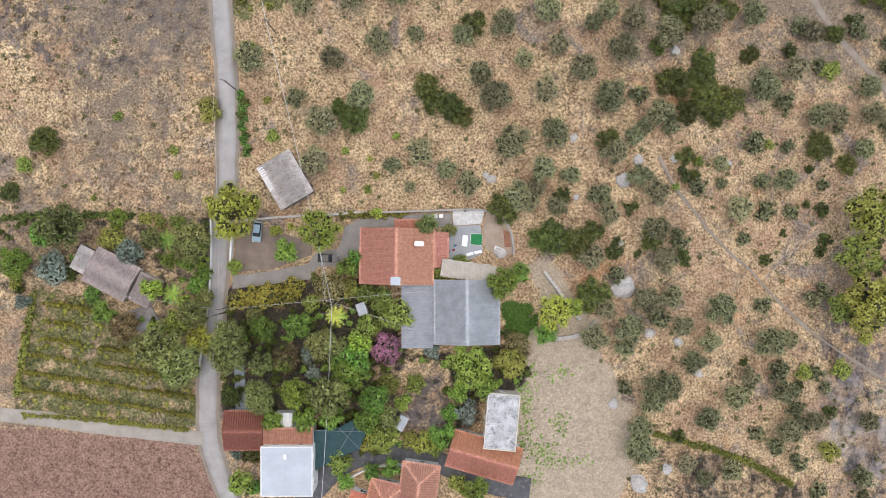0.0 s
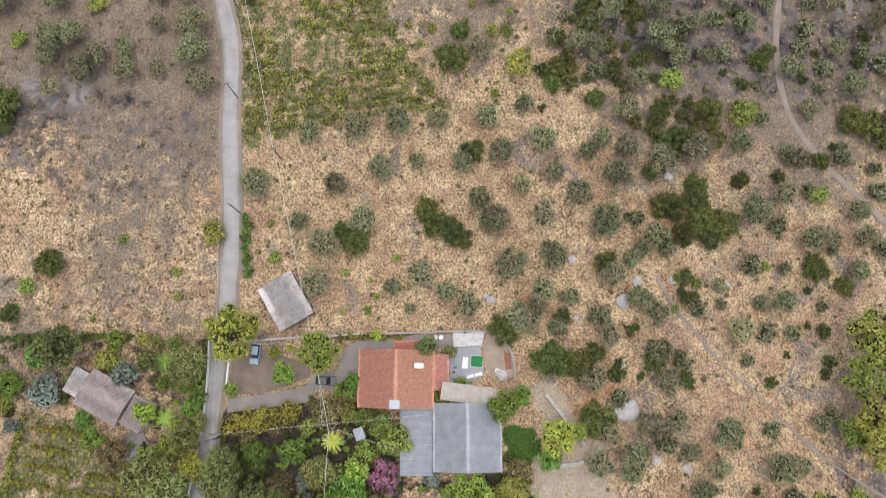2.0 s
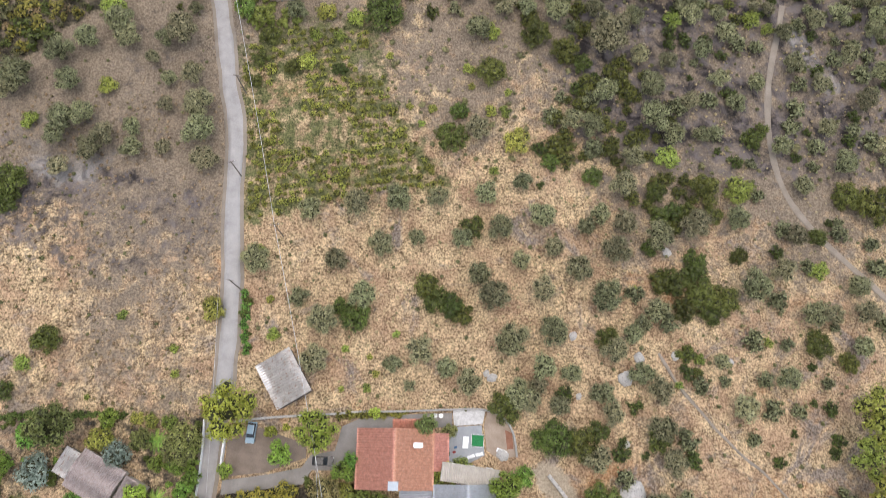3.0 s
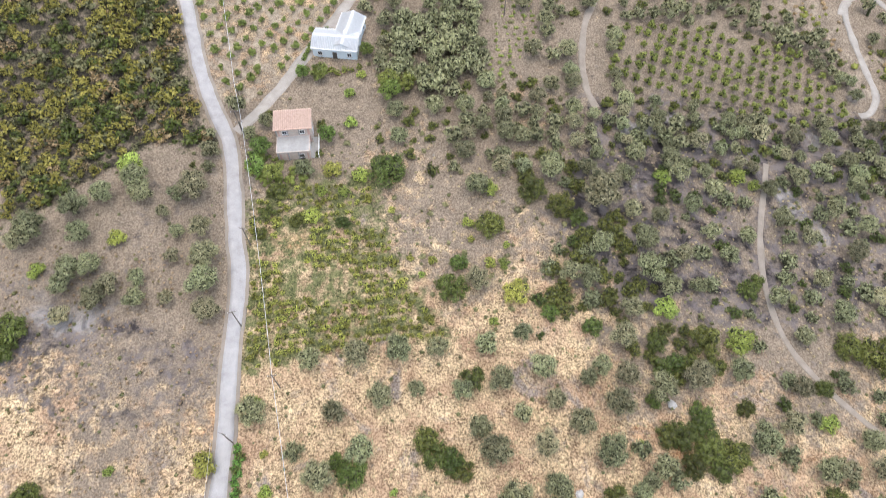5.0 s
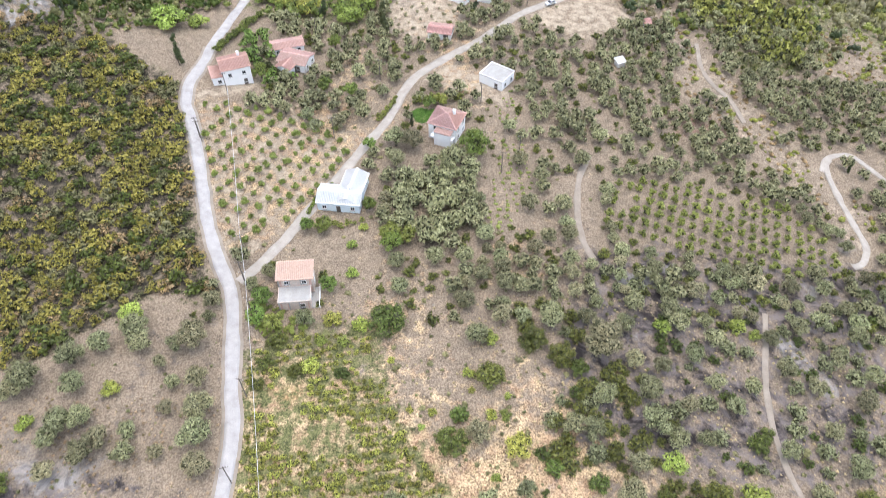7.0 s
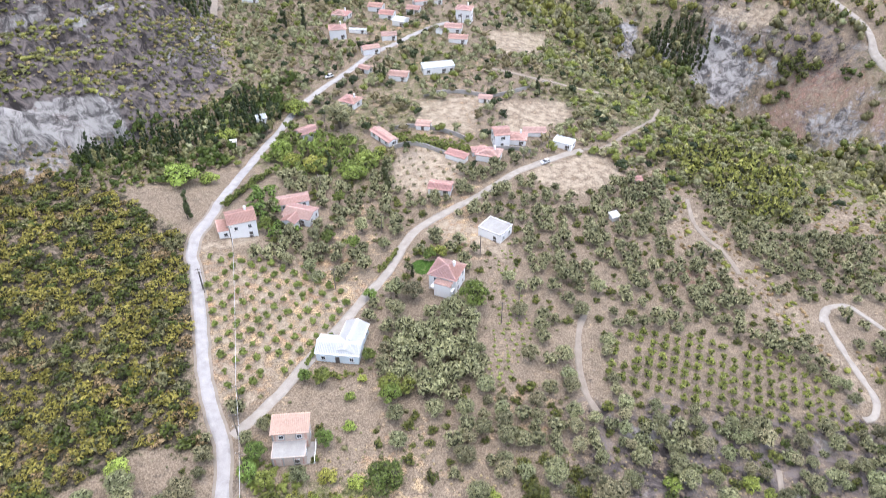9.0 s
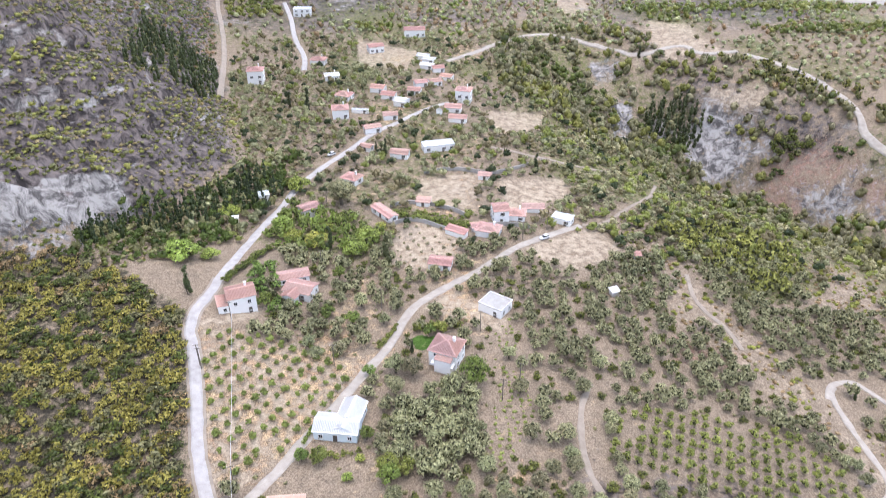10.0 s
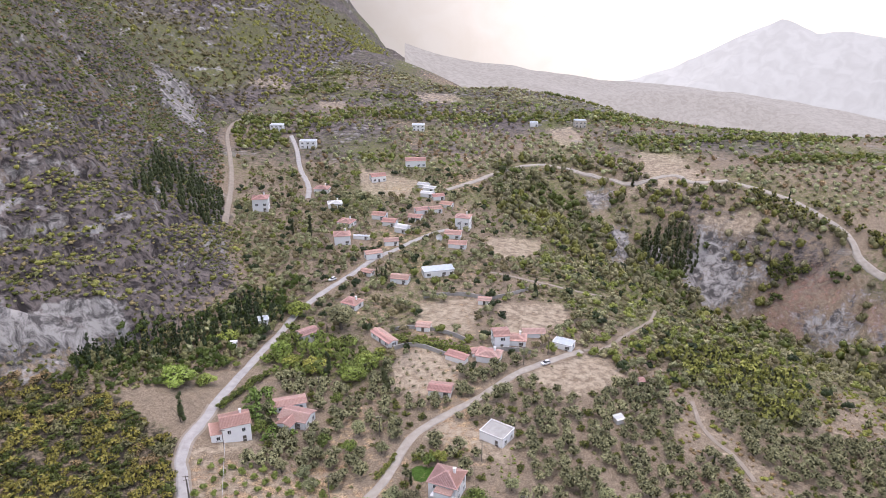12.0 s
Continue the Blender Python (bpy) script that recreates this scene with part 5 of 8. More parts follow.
NEAR_PLANTS.append(("citrus", [(-34.8, -15.2, 2.8), (-28.3, -14.7, 2.9), (-17.5, -22.0, 3.4), (5.2, -22.6, 4.5), (11.5, -6.4, 3.5), (14.6, -4.9, 2.4), (-18.6, -3.4, 2.2), (-17.0, -1.9, 1.9), (-40.8, -3.5, 1.6), (-17.3, -23.9, 3.5), (-13.1, -28.9, 3.5), (-14.7, -32.8, 2.8), (-33.0, -33.1, 2.4), (-26.7, -33.1, 2.7), (-21.5, -32.8, 2.4), (-0.0, -35.9, 2.7), (1.3, -31.8, 1.9), (2.9, -27.8, 2.3), (8.4, -26.8, 2.5), (-19.1, -45.4, 2.0), (-13.9, -43.5, 1.7), (-10.0, -42.5, 2.0), (-39.2, -45.1, 2.5), (-36.6, -46.7, 1.7), (6.3, -46.4, 2.8), (-30.9, -22.1, 2.0), (-20.4, -22.6, 2.3), (-77.8, 2.9, 2.5)]))
NEAR_PLANTS.append(("citrus", [(-81.8, -2.6, 3.0), (-49.6, -2.6, 2.0), (-53.3, -2.2, 1.7), (-47.6, -6.9, 2.0), (-46.4, -4.9, 1.8), (-68.4, -8.9, 1.9), (-65.7, -12.4, 2.3), (-50.3, -10.4, 1.7), (-63.3, 6.1, 2.0), (-52.1, -23.3, 2.6)]))
NEAR_PLANTS.append(("bush", [(-25.9, -10.8, 2.0), (-15.4, -8.4, 2.6), (-18.1, -7.7, 2.3), (-12.0, -10.0, 2.9), (-14.7, -15.0, 2.4), (-8.9, -12.9, 3.7), (13.1, -22.0, 3.2), (-1.6, -5.3, 2.0), (1.0, -4.0, 2.3), (3.6, -2.7, 1.9), (-10.5, -26.3, 2.3), (-5.2, -26.4, 2.3), (-11.5, -36.7, 3.4), (-14.7, -37.8, 2.3), (-6.3, -37.5, 1.9), (-3.7, -38.0, 2.1), (-1.6, -39.1, 1.7), (13.1, -22.3, 3.2), (-20.4, -41.4, 2.6), (3.1, -46.1, 1.9), (-64.7, 2.3, 2.8), (-83.7, -3.8, 2.1), (-84.1, -6.9, 1.4), (-51.9, -14.2, 2.9), (-58.6, 6.1, 1.5), (-55.8, 5.5, 1.4), (-52.3, 5.3, 1.7)]))
NEAR_PLANTS.append(("brown", [(-22.0, -7.4, 3.5), (-30.6, -21.5, 2.9), (14.6, -18.9, 2.8), (-62.1, -15.1, 3.2)]))
NEAR_PLANTS.append(("bright", [(-16.0, -18.0, 2.3), (-32.7, 3.6, 1.2), (-29.9, 4.4, 0.8), (-13.1, 7.0, 1.1), (-28.0, -27.6, 3.1), (-7.9, -29.9, 1.7), (-56.2, -7.7, 2.2), (-55.8, -15.5, 1.8), (-47.0, -17.8, 3.1)]))
NEAR_PLANTS.append(("purple", [(-11.0, -19.2, 3.5)]))
NEAR_PLANTS.append(("silver", [(-26.2, -20.7, 1.8), (-25.4, -24.2, 1.7), (-2.1, -20.0, 1.7), (4.7, -31.8, 2.6), (-40.6, -39.9, 1.5), (-61.3, -1.0, 3.0), (-75.9, -3.4, 3.6), (-82.5, -10.4, 1.7)]))
NEAR_PLANTS.append(("dark", [(12.3, -16.6, 1.2), (-41.3, -28.6, 2.6), (-37.4, -40.1, 2.0)]))


# ---- buildings ----
def mesh_of(bm, name):
    me = bpy.data.meshes.new(name)
    bm.to_mesh(me)
    bm.free()
    return me


def window_meshes():
    bm = bmesh.new()
    for a in ((-0.6, 0, -0.7, -0.5, 0.12, 0.7), (0.5, 0, -0.7, 0.6, 0.12, 0.7), (-0.5, 0, 0.6, 0.5, 0.12, 0.7), (-0.5, 0, -0.7, 0.5, 0.12, -0.6), (-0.03, 0.02, -0.6, 0.03, 0.09, 0.6)):
        box(bm, *a)
    frame_ = mesh_of(bm, "window")
    frame_.materials.append(WHITE)
    pane = mesh_of(boxed(-0.5, 0.02, -0.6, 0.5, 0.05, 0.6), "pane")
    pane.materials.append(GLASS)
    sill = mesh_of(boxed(-0.7, 0, -0.8, 0.7, 0.2, -0.7), "sill")
    sill.materials.append(CONCRETE)
    shut = mesh_of(boxed(-1.15, 0.0, -0.7, -0.62, 0.06, 0.7), "shutter")
    shut.materials.append(SHUTTER)
    bm = boxed(-0.5, 0, 0, 0.5, 0.1, 2.1)
    box(bm, -0.56, 0.0, 0.0, -0.5, 0.14, 2.16)
    box(bm, 0.5, 0.0, 0.0, 0.56, 0.14, 2.16)
    box(bm, -0.5, 0.0, 2.1, 0.5, 0.14, 2.16)
    door = mesh_of(bm, "door")
    door.materials.append(SHUTTER)
    return frame_, pane, sill, shut, door


W_FRAME, W_PANE, W_SILL, W_SHUT, W_DOOR = window_meshes()


def add_window(parent, m, shutters=False):
    w = new("window", W_FRAME)
    w.parent, w.matrix_local = parent, m
    for nm, me in (("pane", W_PANE), ("sill", W_SILL)) + ((("shutter", W_SHUT),) if shutters else ()):
        new(nm, me).parent = w


def roof_columns(start, along_, up, length, rise, wave, course, hip_l=0.0, hip_r=0.0):
    """Barrel tiles: arched columns running up the slope, stepped from course to course; arrays of quads."""
    start, along_, up = np.array(start, float), np.array(along_, float), np.array(up, float)
    nrm = np.cross(along_, up)
    V, F = [], []
    n = max(2, round(length / wave))
    arc = [(-0.5, 0.0), (-0.3, 0.22), (0.0, 0.34), (0.3, 0.22), (0.5, 0.0)]
    for c in range(n):
        s = (c + 0.5) * length / n
        top = 1.0
        if hip_l:
            top = min(top, s / hip_l)
        if hip_r:
            top = min(top, (length - s) / hip_r)
        reach = rise * max(top, 0.02)
        k = max(1, round(reach / course))
        rows = [(reach * (r + e) / k, 0.055 * (1 - e)) for r in range(k) for e in (0, 1)]
        for j, (v, lift) in enumerate(rows):
            base = len(V)
            for o, h in arc:
                V.append(start + along_ * (s + o * length / n) + up * v + nrm * (h * wave * 1.1 + lift))
            for q in range(4 if j else 0):
                F.append((base + q - 5, base + q - 4, base + q + 1, base + q))
    V = np.round(np.array(V), 4)
    V, back = np.unique(V, axis=0, return_inverse=True)
    return V, back.ravel()[np.array(F)]


def slab(bm, pts, thick):
    """A sheet of that thickness under the polygon pts."""
    pts = [Vector(p) for p in pts]
    nrm = (pts[1] - pts[0]).cross(pts[2] - pts[0]).normalized()
    if nrm.z < 0:
        pts.reverse()
        nrm = -nrm
    top = [bm.verts.new(p) for p in pts]
    low = [bm.verts.new(p - nrm * thick) for p in pts]
    bm.faces.new(top)
    bm.faces.new(low[::-1])
    n = len(pts)
    for i in range(n):
        bm.faces.new((top[i], low[i], low[(i + 1) % n], top[(i + 1) % n]))


def roof_parts(house, w, d, h, form, mat, pitch, over, wave, course):
    """Roof of a block w by d (ridge along x) with its eaves at height h."""
    W, D = w / 2 + over, d / 2 + over
    tan = math.tan(radians(pitch))
    drop = over * tan
    z0, zr = h - drop, h - drop + D * tan
    sl = math.hypot(D, D * tan)
    if form == "mono":
        zr = h + d * tan * 0.5
        pts = [(-W, -D, h), (W, -D, h), (W, D, zr), (-W, D, zr)]
        bm = bmesh.new()
        slab(bm, pts, 0.12)
        part("roof_deck", bm, mat, house)
        up = Vector((0, 2 * D, zr - h))
        V, F = roof_columns((-W, -D, h + 0.01), (1, 0, 0), up.normalized(), 2 * W, up.length, wave, course)
        put("roof_covering", fast_mesh("roof_covering", V, F), mat, house)
        return
    hip = D if form == "hip" else 0.0
    hip = min(hip, W * 0.98)
    planes = []
    for sgn in (-1, 1):
        planes.append(((-W * sgn * -1 if sgn > 0 else -W, D * sgn, z0), (-sgn, 0, 0), (0, -sgn * D / sl, D * tan / sl), 2 * W, sl, hip))
    if hip:
        sl2 = math.hypot(hip, D * tan)
        for sgn in (-1, 1):
            planes.append(((W * sgn, -D * sgn, z0), (0, sgn, 0), (-sgn * hip / sl2, 0, D * tan / sl2), 2 * D, sl2, D))
    for start, al, up, length, rise, hp in planes:
        bm = bmesh.new()
        s, a, u = Vector(start), Vector(al), Vector(up)
        ins = hp if hp else 0
        slab(bm, [s, s + a * length, s + a * (length - ins) + u * rise, s + a * (ins + 0.001) + u * rise], 0.14)
        part("roof_deck", bm, mat, house)
        V, F = roof_columns(s + a.cross(u) * 0.012, al, up, length, rise, wave, course, hp, hp)
        put("roof_covering", fast_mesh("roof_covering", V, F), mat, house)
    bm = bmesh.new()
    tube(bm, (-W + hip, 0, zr + 0.03), (W - hip, 0, zr + 0.03), 0.16, sides=8)
    if hip:
        for a in (-1, 1):
            for b in (-1, 1):
                tube(bm, (a * (W - hip), 0, zr + 0.03), (a * W, b * D, z0 + 0.04), 0.13, sides=6)
    part("ridge_cap", bm, mat, house)


def gable_walls(w, d, h, form, pitch, deep=2.0):
    """Wall block, with gable ends or a sloping top, sunk a little into the ground."""
    bm = bmesh.new()
    t = math.tan(radians(pitch)) * d / 2
    x, y = w / 2, d / 2
    if form == "gable":
        prof = [(-y, -deep), (y, -deep), (y, h - 0.12), (0, h + t - 0.16), (-y, h - 0.12)]
    elif form == "mono":
        prof = [(-y, -deep), (y, -deep), (y, h + t - 0.16), (-y, h - 0.1)]
    else:
        prof = [(-y, -deep), (y, -deep), (y, h - 0.05), (-y, h - 0.05)]
    a = [bm.verts.new((-x, p, q)) for p, q in prof]
    b = [bm.verts.new((x, p, q)) for p, q in prof]
    bm.faces.new(a[::-1])
    bm.faces.new(b)
    n = len(prof)
    for i in range(n):
        bm.faces.new((a[i], a[(i + 1) % n], b[(i + 1) % n], b[i]))
    bmesh.ops.recalc_face_normals(bm, faces=bm.faces)
    bmesh.ops.bevel(bm, geom=[e for e in bm.edges if abs(e.verts[0].co.z - e.verts[1].co.z) > h * 0.6], offset=0.04, segments=1, affect="EDGES")
    return bm


def house(name, label, x, y, turn, w, d, h, form="gable", roof=None, wall=None, pitch=19, over=0.4, wave=0.46, course=0.5, windows=True, shutters=False, chimney=False, category="house", group="", z=None,
          door=True, parapet=0.25, roof_top=None, deck=None):
    """A building: walls, roof of that form, windows with panes, door, chimney."""
    roof, wall = roof or TILE, wall or WHITE
    base = min(gz(x + a * w / 2.4, y + b * d / 2.4) for a in (-1, 1) for b in (-1, 1)) + 0.1 if z is None else z
    ob = thing(name, pose(x, y, base, 0, 0, turn), label, category, group)
    part("wall", gable_walls(w, d, h, form, pitch), wall, ob)
    if form == "flat":
        bm = boxed(-w / 2 - 0.12, -d / 2 - 0.12, h, w / 2 + 0.12, d / 2 + 0.12, h + 0.16)
        part("roof_slab", bm, roof_top or PALE_SLAB, ob)
        bm = bmesh.new()
        for a in ((-w / 2 - 0.14, -d / 2 - 0.14, w / 2 + 0.14, -d / 2 + 0.06), (-w / 2 - 0.14, d / 2 - 0.06, w / 2 + 0.14, d / 2 + 0.14), (-w / 2 - 0.14, -d / 2 + 0.06, -w / 2 + 0.06, d / 2 - 0.06), (w / 2 - 0.06, -d / 2 + 0.06, w / 2 + 0.14, d / 2 - 0.06)):
            box(bm, a[0], a[1], h + 0.164, a[2], a[3], h + 0.16 + parapet, 0.02)
        part("parapet", bm, wall, ob)
    else:
        roof_parts(ob, w, d, h, form, roof, pitch, over, wave, course)
    if windows:
        for s in range(max(1, int(h / 2.8))):
            zc = 1.55 + 2.9 * s
            for side in range(4):
                length = (w, d)[side % 2]
                n = max(1, int(length / 3.4))
                for k in range(n):
                    o = (k + 0.5) / n * length - length / 2
                    m = pose(0, 0, 0, 0, 0, 90 * side) @ pose(o, (d, w)[side % 2] / 2 + 0.002, zc)
                    if door and s == 0 and side == 2 and k == n // 2:
                        q = new("door", W_DOOR)
                        q.parent, q.matrix_local = ob, pose(0, 0, 0, 0, 0, 180) @ pose(-o, d / 2 + 0.002, 0)
                        continue
                    add_window(ob, m, shutters)
    if chimney:
        bm = boxed(-0.35, -0.35, h - 0.3, 0.35, 0.35, h + d * 0.2 + 1.0, bevel=0.03)
        box(bm, -0.45, -0.45, h + d * 0.2 + 1.0, 0.45, 0.45, h + d * 0.2 + 1.12)
        bmesh.ops.translate(bm, verts=bm.verts, vec=(w * 0.22, d * 0.12, 0))
        part("chimney", bm, WHITE, ob)
    return ob


HOUSE_SPOTS = []


def at(*a, **k):
    """A house whose plot is kept free of plants."""
    ob = house(*a, **k)
    HOUSE_SPOTS.append((a[2], a[3], 0.5 * math.hypot(a[5], a[6])))
    return ob


# the near hamlet
main = at("tiled_house", "single-storey house with a terracotta tiled roof", -8.9, -1.4, 89, 10.2, 13.6, 3.6, pitch=16)
part("roof_terrace", boxed(-5.5, -0.9, 4.6, -3.9, 1.0, 5.75, bevel=0.03), PALE_SLAB, main, "small white rooftop terrace")
# plain white box added in place of the chimney
part("water_heater", boxed(2.0, -5.2, 5.0, 3.0, -3.4, 5.5, bevel=0.12), WHITE, main, "white roof box standing in for a chimney")
at("tiled_annexe", "low tiled annexe beside the red house", -0.3, -0.2, 90, 6.6, 2.6, 2.7, "mono", windows=False, over=0.15, pitch=14)
at("tiled_porch", "tiled porch roof beside the red house", -5.6, 4.6, 0, 7.5, 2.2, 2.7, "mono", windows=False, over=0.15, pitch=12)
at("grey_roofed_house", "house with a large grey tiled gable roof", 4.6, -12.2, 90, 11.8, 12.0, 3.6, roof=GREY_TILE, pitch=15, wave=0.34)
at("metal_roofed_store", "flat store with a grey ribbed metal roof", -5.0, -12.9, 90, 12.6, 5.9, 2.8, "mono", roof=material("ribbed_metal_sheet", (0.26, 0.27, 0.29), (0.38, 0.39, 0.41), 1.6, 0.7, bump=0.15), wave=0.42, course=30, pitch=3, over=0.1)
at("beige_roofed_wing", "small wing with a beige ribbed roof", 5.0, -4.3, -8, 10.6, 3.2, 3.5, "mono", roof=material("beige_sheet", (0.4, 0.36, 0.3), (0.55, 0.5, 0.43), 1.2, 0.7), wave=0.42, course=30, pitch=6, over=0.1)
flat = at("white_house", "white house with a flat pale roof slab", -29.6, -42.1, 0, 9.6, 9.2, 6.0, "flat")
part("roof_vent", boxed(-0.5, 2.4, 6.16, 0.1, 3.4, 6.9, bevel=0.1), WHITE, flat, "white rooftop vent")
at("tiled_lean_to", "red tiled lean-to against the white house", -29.8, -36.0, 181, 9.4, 3.0, 3.8, "mono", windows=False, over=0.1)
at("tiled_house", "low house with a dark red tiled roof beside the road", -38.7, -35.2, 0, 7.0, 7.0, 2.9, pitch=17, roof=material("dark_red_tile", (0.24, 0.085, 0.06), (0.4, 0.17, 0.12), 0.5, 0.8, bump=0.4, fine=6))
at("tiled_house", "long house with a red and orange tiled roof", 7.9, -40.2, -16, 13.0, 6.6, 3.6, chimney=False, pitch=18)
at("concrete_house", "block with a stained white concrete roof slab", 11.3, -33.2, -5, 6.0, 10.6, 4.3, "flat", roof_top=SLAB, wall=CREAM)
at("hip_roofed_house", "house with an orange hipped tile roof", -4.9, -47.2, 82, 11.0, 6.6, 3.6, "hip", roof=TILE_ORANGE, pitch=22)
at("hip_roofed_wing", "wing with an orange hipped tile roof", -11.6, -49.6, 76, 8.6, 6.2, 3.3, "hip", roof=TILE_ORANGE, pitch=22)
at("tiled_wing", "low wing with a red tiled roof", -16.6, -50.4, 72, 6.0, 4.0, 2.7, "mono", roof=TILE, pitch=12, over=0.2)
shed = at("tin_shed", "old shed under rusty corrugated iron sheets", -30.7, 13.5, -60, 9.2, 7.0, 2.5, "mono", roof=RUSTY, wall=WOOD, wave=0.5, course=1.9, pitch=8, windows=False, over=0.2)
part("roof_sheet", boxed(-4.7, -3.72, 2.62, 0.4, -2.6, 2.72), METAL, shed, "newer pale metal sheets along the eave")
at("old_barn", "old barn with a weathered brown tile roof", -64.6, -4.9, -28, 8.6, 6.6, 2.6, roof=TILE_BROWN, wall=CREAM, pitch=15, windows=False, wave=0.45, course=2.4)
at("barn_wing", "lower wing of the old barn with brown tiles", -58.2, -8.0, -28, 4.0, 5.6, 2.2, "mono", roof=TILE_BROWN, wall=CREAM, pitch=8, windows=False, over=0.2)
at("patched_hut", "hut patched with tin and tarpaulin sheets", -70.0, -2.2, -28, 3.6, 4.6, 2.1, "mono", roof=RUSTY, wall=WOOD, pitch=6, windows=False, over=0.25, course=1.4)

at("garden_hut", "small hut with a pale sheet roof under trees", -15.9, -11.7, 20, 1.7, 2.1, 2.0, "mono", roof=GREY_TILE, wall=CREAM, pitch=5, windows=False, over=0.1, wave=0.4, course=3)
at("garden_hut", "small garden hut with a pale roof", -8.1, -34.0, 62, 2.8, 1.6, 2.1, "mono", roof=GREY_TILE, wall=CREAM, pitch=6, windows=False, over=0.1, wave=0.4, course=3)
at("panel_lean_to", "lean-to roofed with pale panels beside the tiled house", -31.0, -33.2, 180, 3.4, 2.6, 2.6, "mono", roof=TILE_WHITE, wall=WHITE, pitch=4, windows=False, over=0.05, wave=0.7, course=3)

# along the fork
RAW_WALL = material("unrendered_wall", (0.5, 0.4, 0.33), (0.72, 0.61, 0.53), 1.2, 0.9, bump=0.4, spots=(0.55, 0.5, 0.46))
raw = at("unfinished_house", "unfinished two-storey house with an orange roof", -36.0, 106.6, 5, 8.4, 5.0, 5.9, "mono", roof=TILE_FADED, wall=RAW_WALL, pitch=8)
raw_wing = at("unfinished_wing", "unfinished concrete wing with a flat slab", -35.8, 101.6, 5, 7.6, 4.6, 3.0, "flat", roof_top=CONCRETE, wall=RAW_WALL, parapet=0.1)
RAW_BRICK = material("pink_hollow_brick", (0.5, 0.32, 0.26), (0.66, 0.46, 0.39), 0.6, 0.9, bump=0.4)
for ob, w, d, floors in ((raw, 8.4, 5.0, 2), (raw_wing, 7.6, 4.6, 1)):
    for s in range(floors):
        for k in range(3):
            x0 = -w / 2 + 0.35 + k * (w - 0.3) / 3
            if k != 1:
                part("brick_infill", boxed(x0 + 0.1, -d / 2 - 0.03, 0.3 + 2.9 * s, x0 + 0.55, -d / 2 + 0.1, 2.6 + 2.9 * s), RAW_BRICK, ob, "pink hollow-brick infill")
                part("brick_infill", boxed(x0 + 1.75, -d / 2 - 0.03, 0.3 + 2.9 * s, x0 + (w - 0.3) / 3 - 0.35, -d / 2 + 0.1, 2.6 + 2.9 * s), RAW_BRICK, ob, "pink hollow-brick infill")
            part("column", boxed(x0 - 0.4, -d / 2 - 0.06, -0.5, x0 - 0.08, -d / 2 + 0.1, 2.9 * floors, bevel=0.02), CONCRETE, ob, "pale concrete column")
part("side_terrace", boxed(w / 2 + 0.02, -2.2, -1.0, w / 2 + 1.9, 4.0, 0.15, bevel=0.03), CONCRETE, raw_wing, "bare concrete side terrace")
part("terrace_wall", boxed(w / 2 + 1.9, -2.2, -1.0, w / 2 + 2.05, 4.0, 1.1, bevel=0.02), WHITE, raw_wing)
at("white_roofed_house", "pale blue house with a white cross-gabled roof", -27.9, 135.0, -6, 11.6, 6.6, 3.3, roof=TILE_WHITE, wall=BLUEISH, pitch=22, chimney=True)
at("white_roofed_wing", "gabled wing with a white tile roof", -25.0, 138.0, 78, 11.5, 6.0, 3.4, roof=TILE_WHITE, wall=BLUEISH, pitch=24)
pink = at("villa", "two-storey white villa with a pink hipped roof", 1.2, 164.5, -22, 8.6, 8.0, 5.8, "hip", roof=TILE_PINK, pitch=24, chimney=True)
bm = boxed(-2.8, -6.2, 2.7, 4.2, -4.1, 2.9)
for q in range(8):
    tube(bm, (-2.7 + q * 0.97, -6.1, 2.9), (-2.7 + q * 0.97, -6.1, 3.8), 0.03, sides=5)
box(bm, -2.8, -6.15, 3.8, 4.2, -6.05, 3.86)
part("balcony", bm, WHITE, pink, "white balcony with a railing")
at("villa_porch", "tiled porch roof of the pink-roofed villa", 0.2, 159.6, -22, 5.2, 2.6, 4.6, "mono", roof=TILE_PINK, pitch=10, windows=False, over=0.1)
at("flat_white_house", "small white house with a flat grey roof", 17.4, 190.5, -35, 8.6, 7.4, 3.2, "flat", roof_top=CONCRETE)
at("white_villa", "two-storey white villa with a red gable roof", -66.3, 189.3, 22, 8.8, 7.4, 6.6, pitch=20, chimney=True, roof=TILE_PINK)
at("villa_lean_to", "red tiled lean-to of the white villa", -71.6, 187.2, 112, 6.6, 4.2, 3.0, "mono", pitch=10, over=0.2, roof=TILE_PINK)
at("tiled_bungalow", "low bungalow with a red tiled roof", -52.6, 206.5, 18, 10.5, 5.0, 2.9, pitch=15, roof=TILE_PINK)
at("tiled_bungalow", "bungalow with a red cross-gabled roof", -48.6, 198.5, -18, 9.8, 7.0, 3.1, pitch=17, roof=TILE_PINK)
at("bungalow_wing", "tiled wing of the red bungalow", -50.5, 195.6, 66, 6.5, 5.0, 2.9, pitch=17, roof=TILE_PINK)

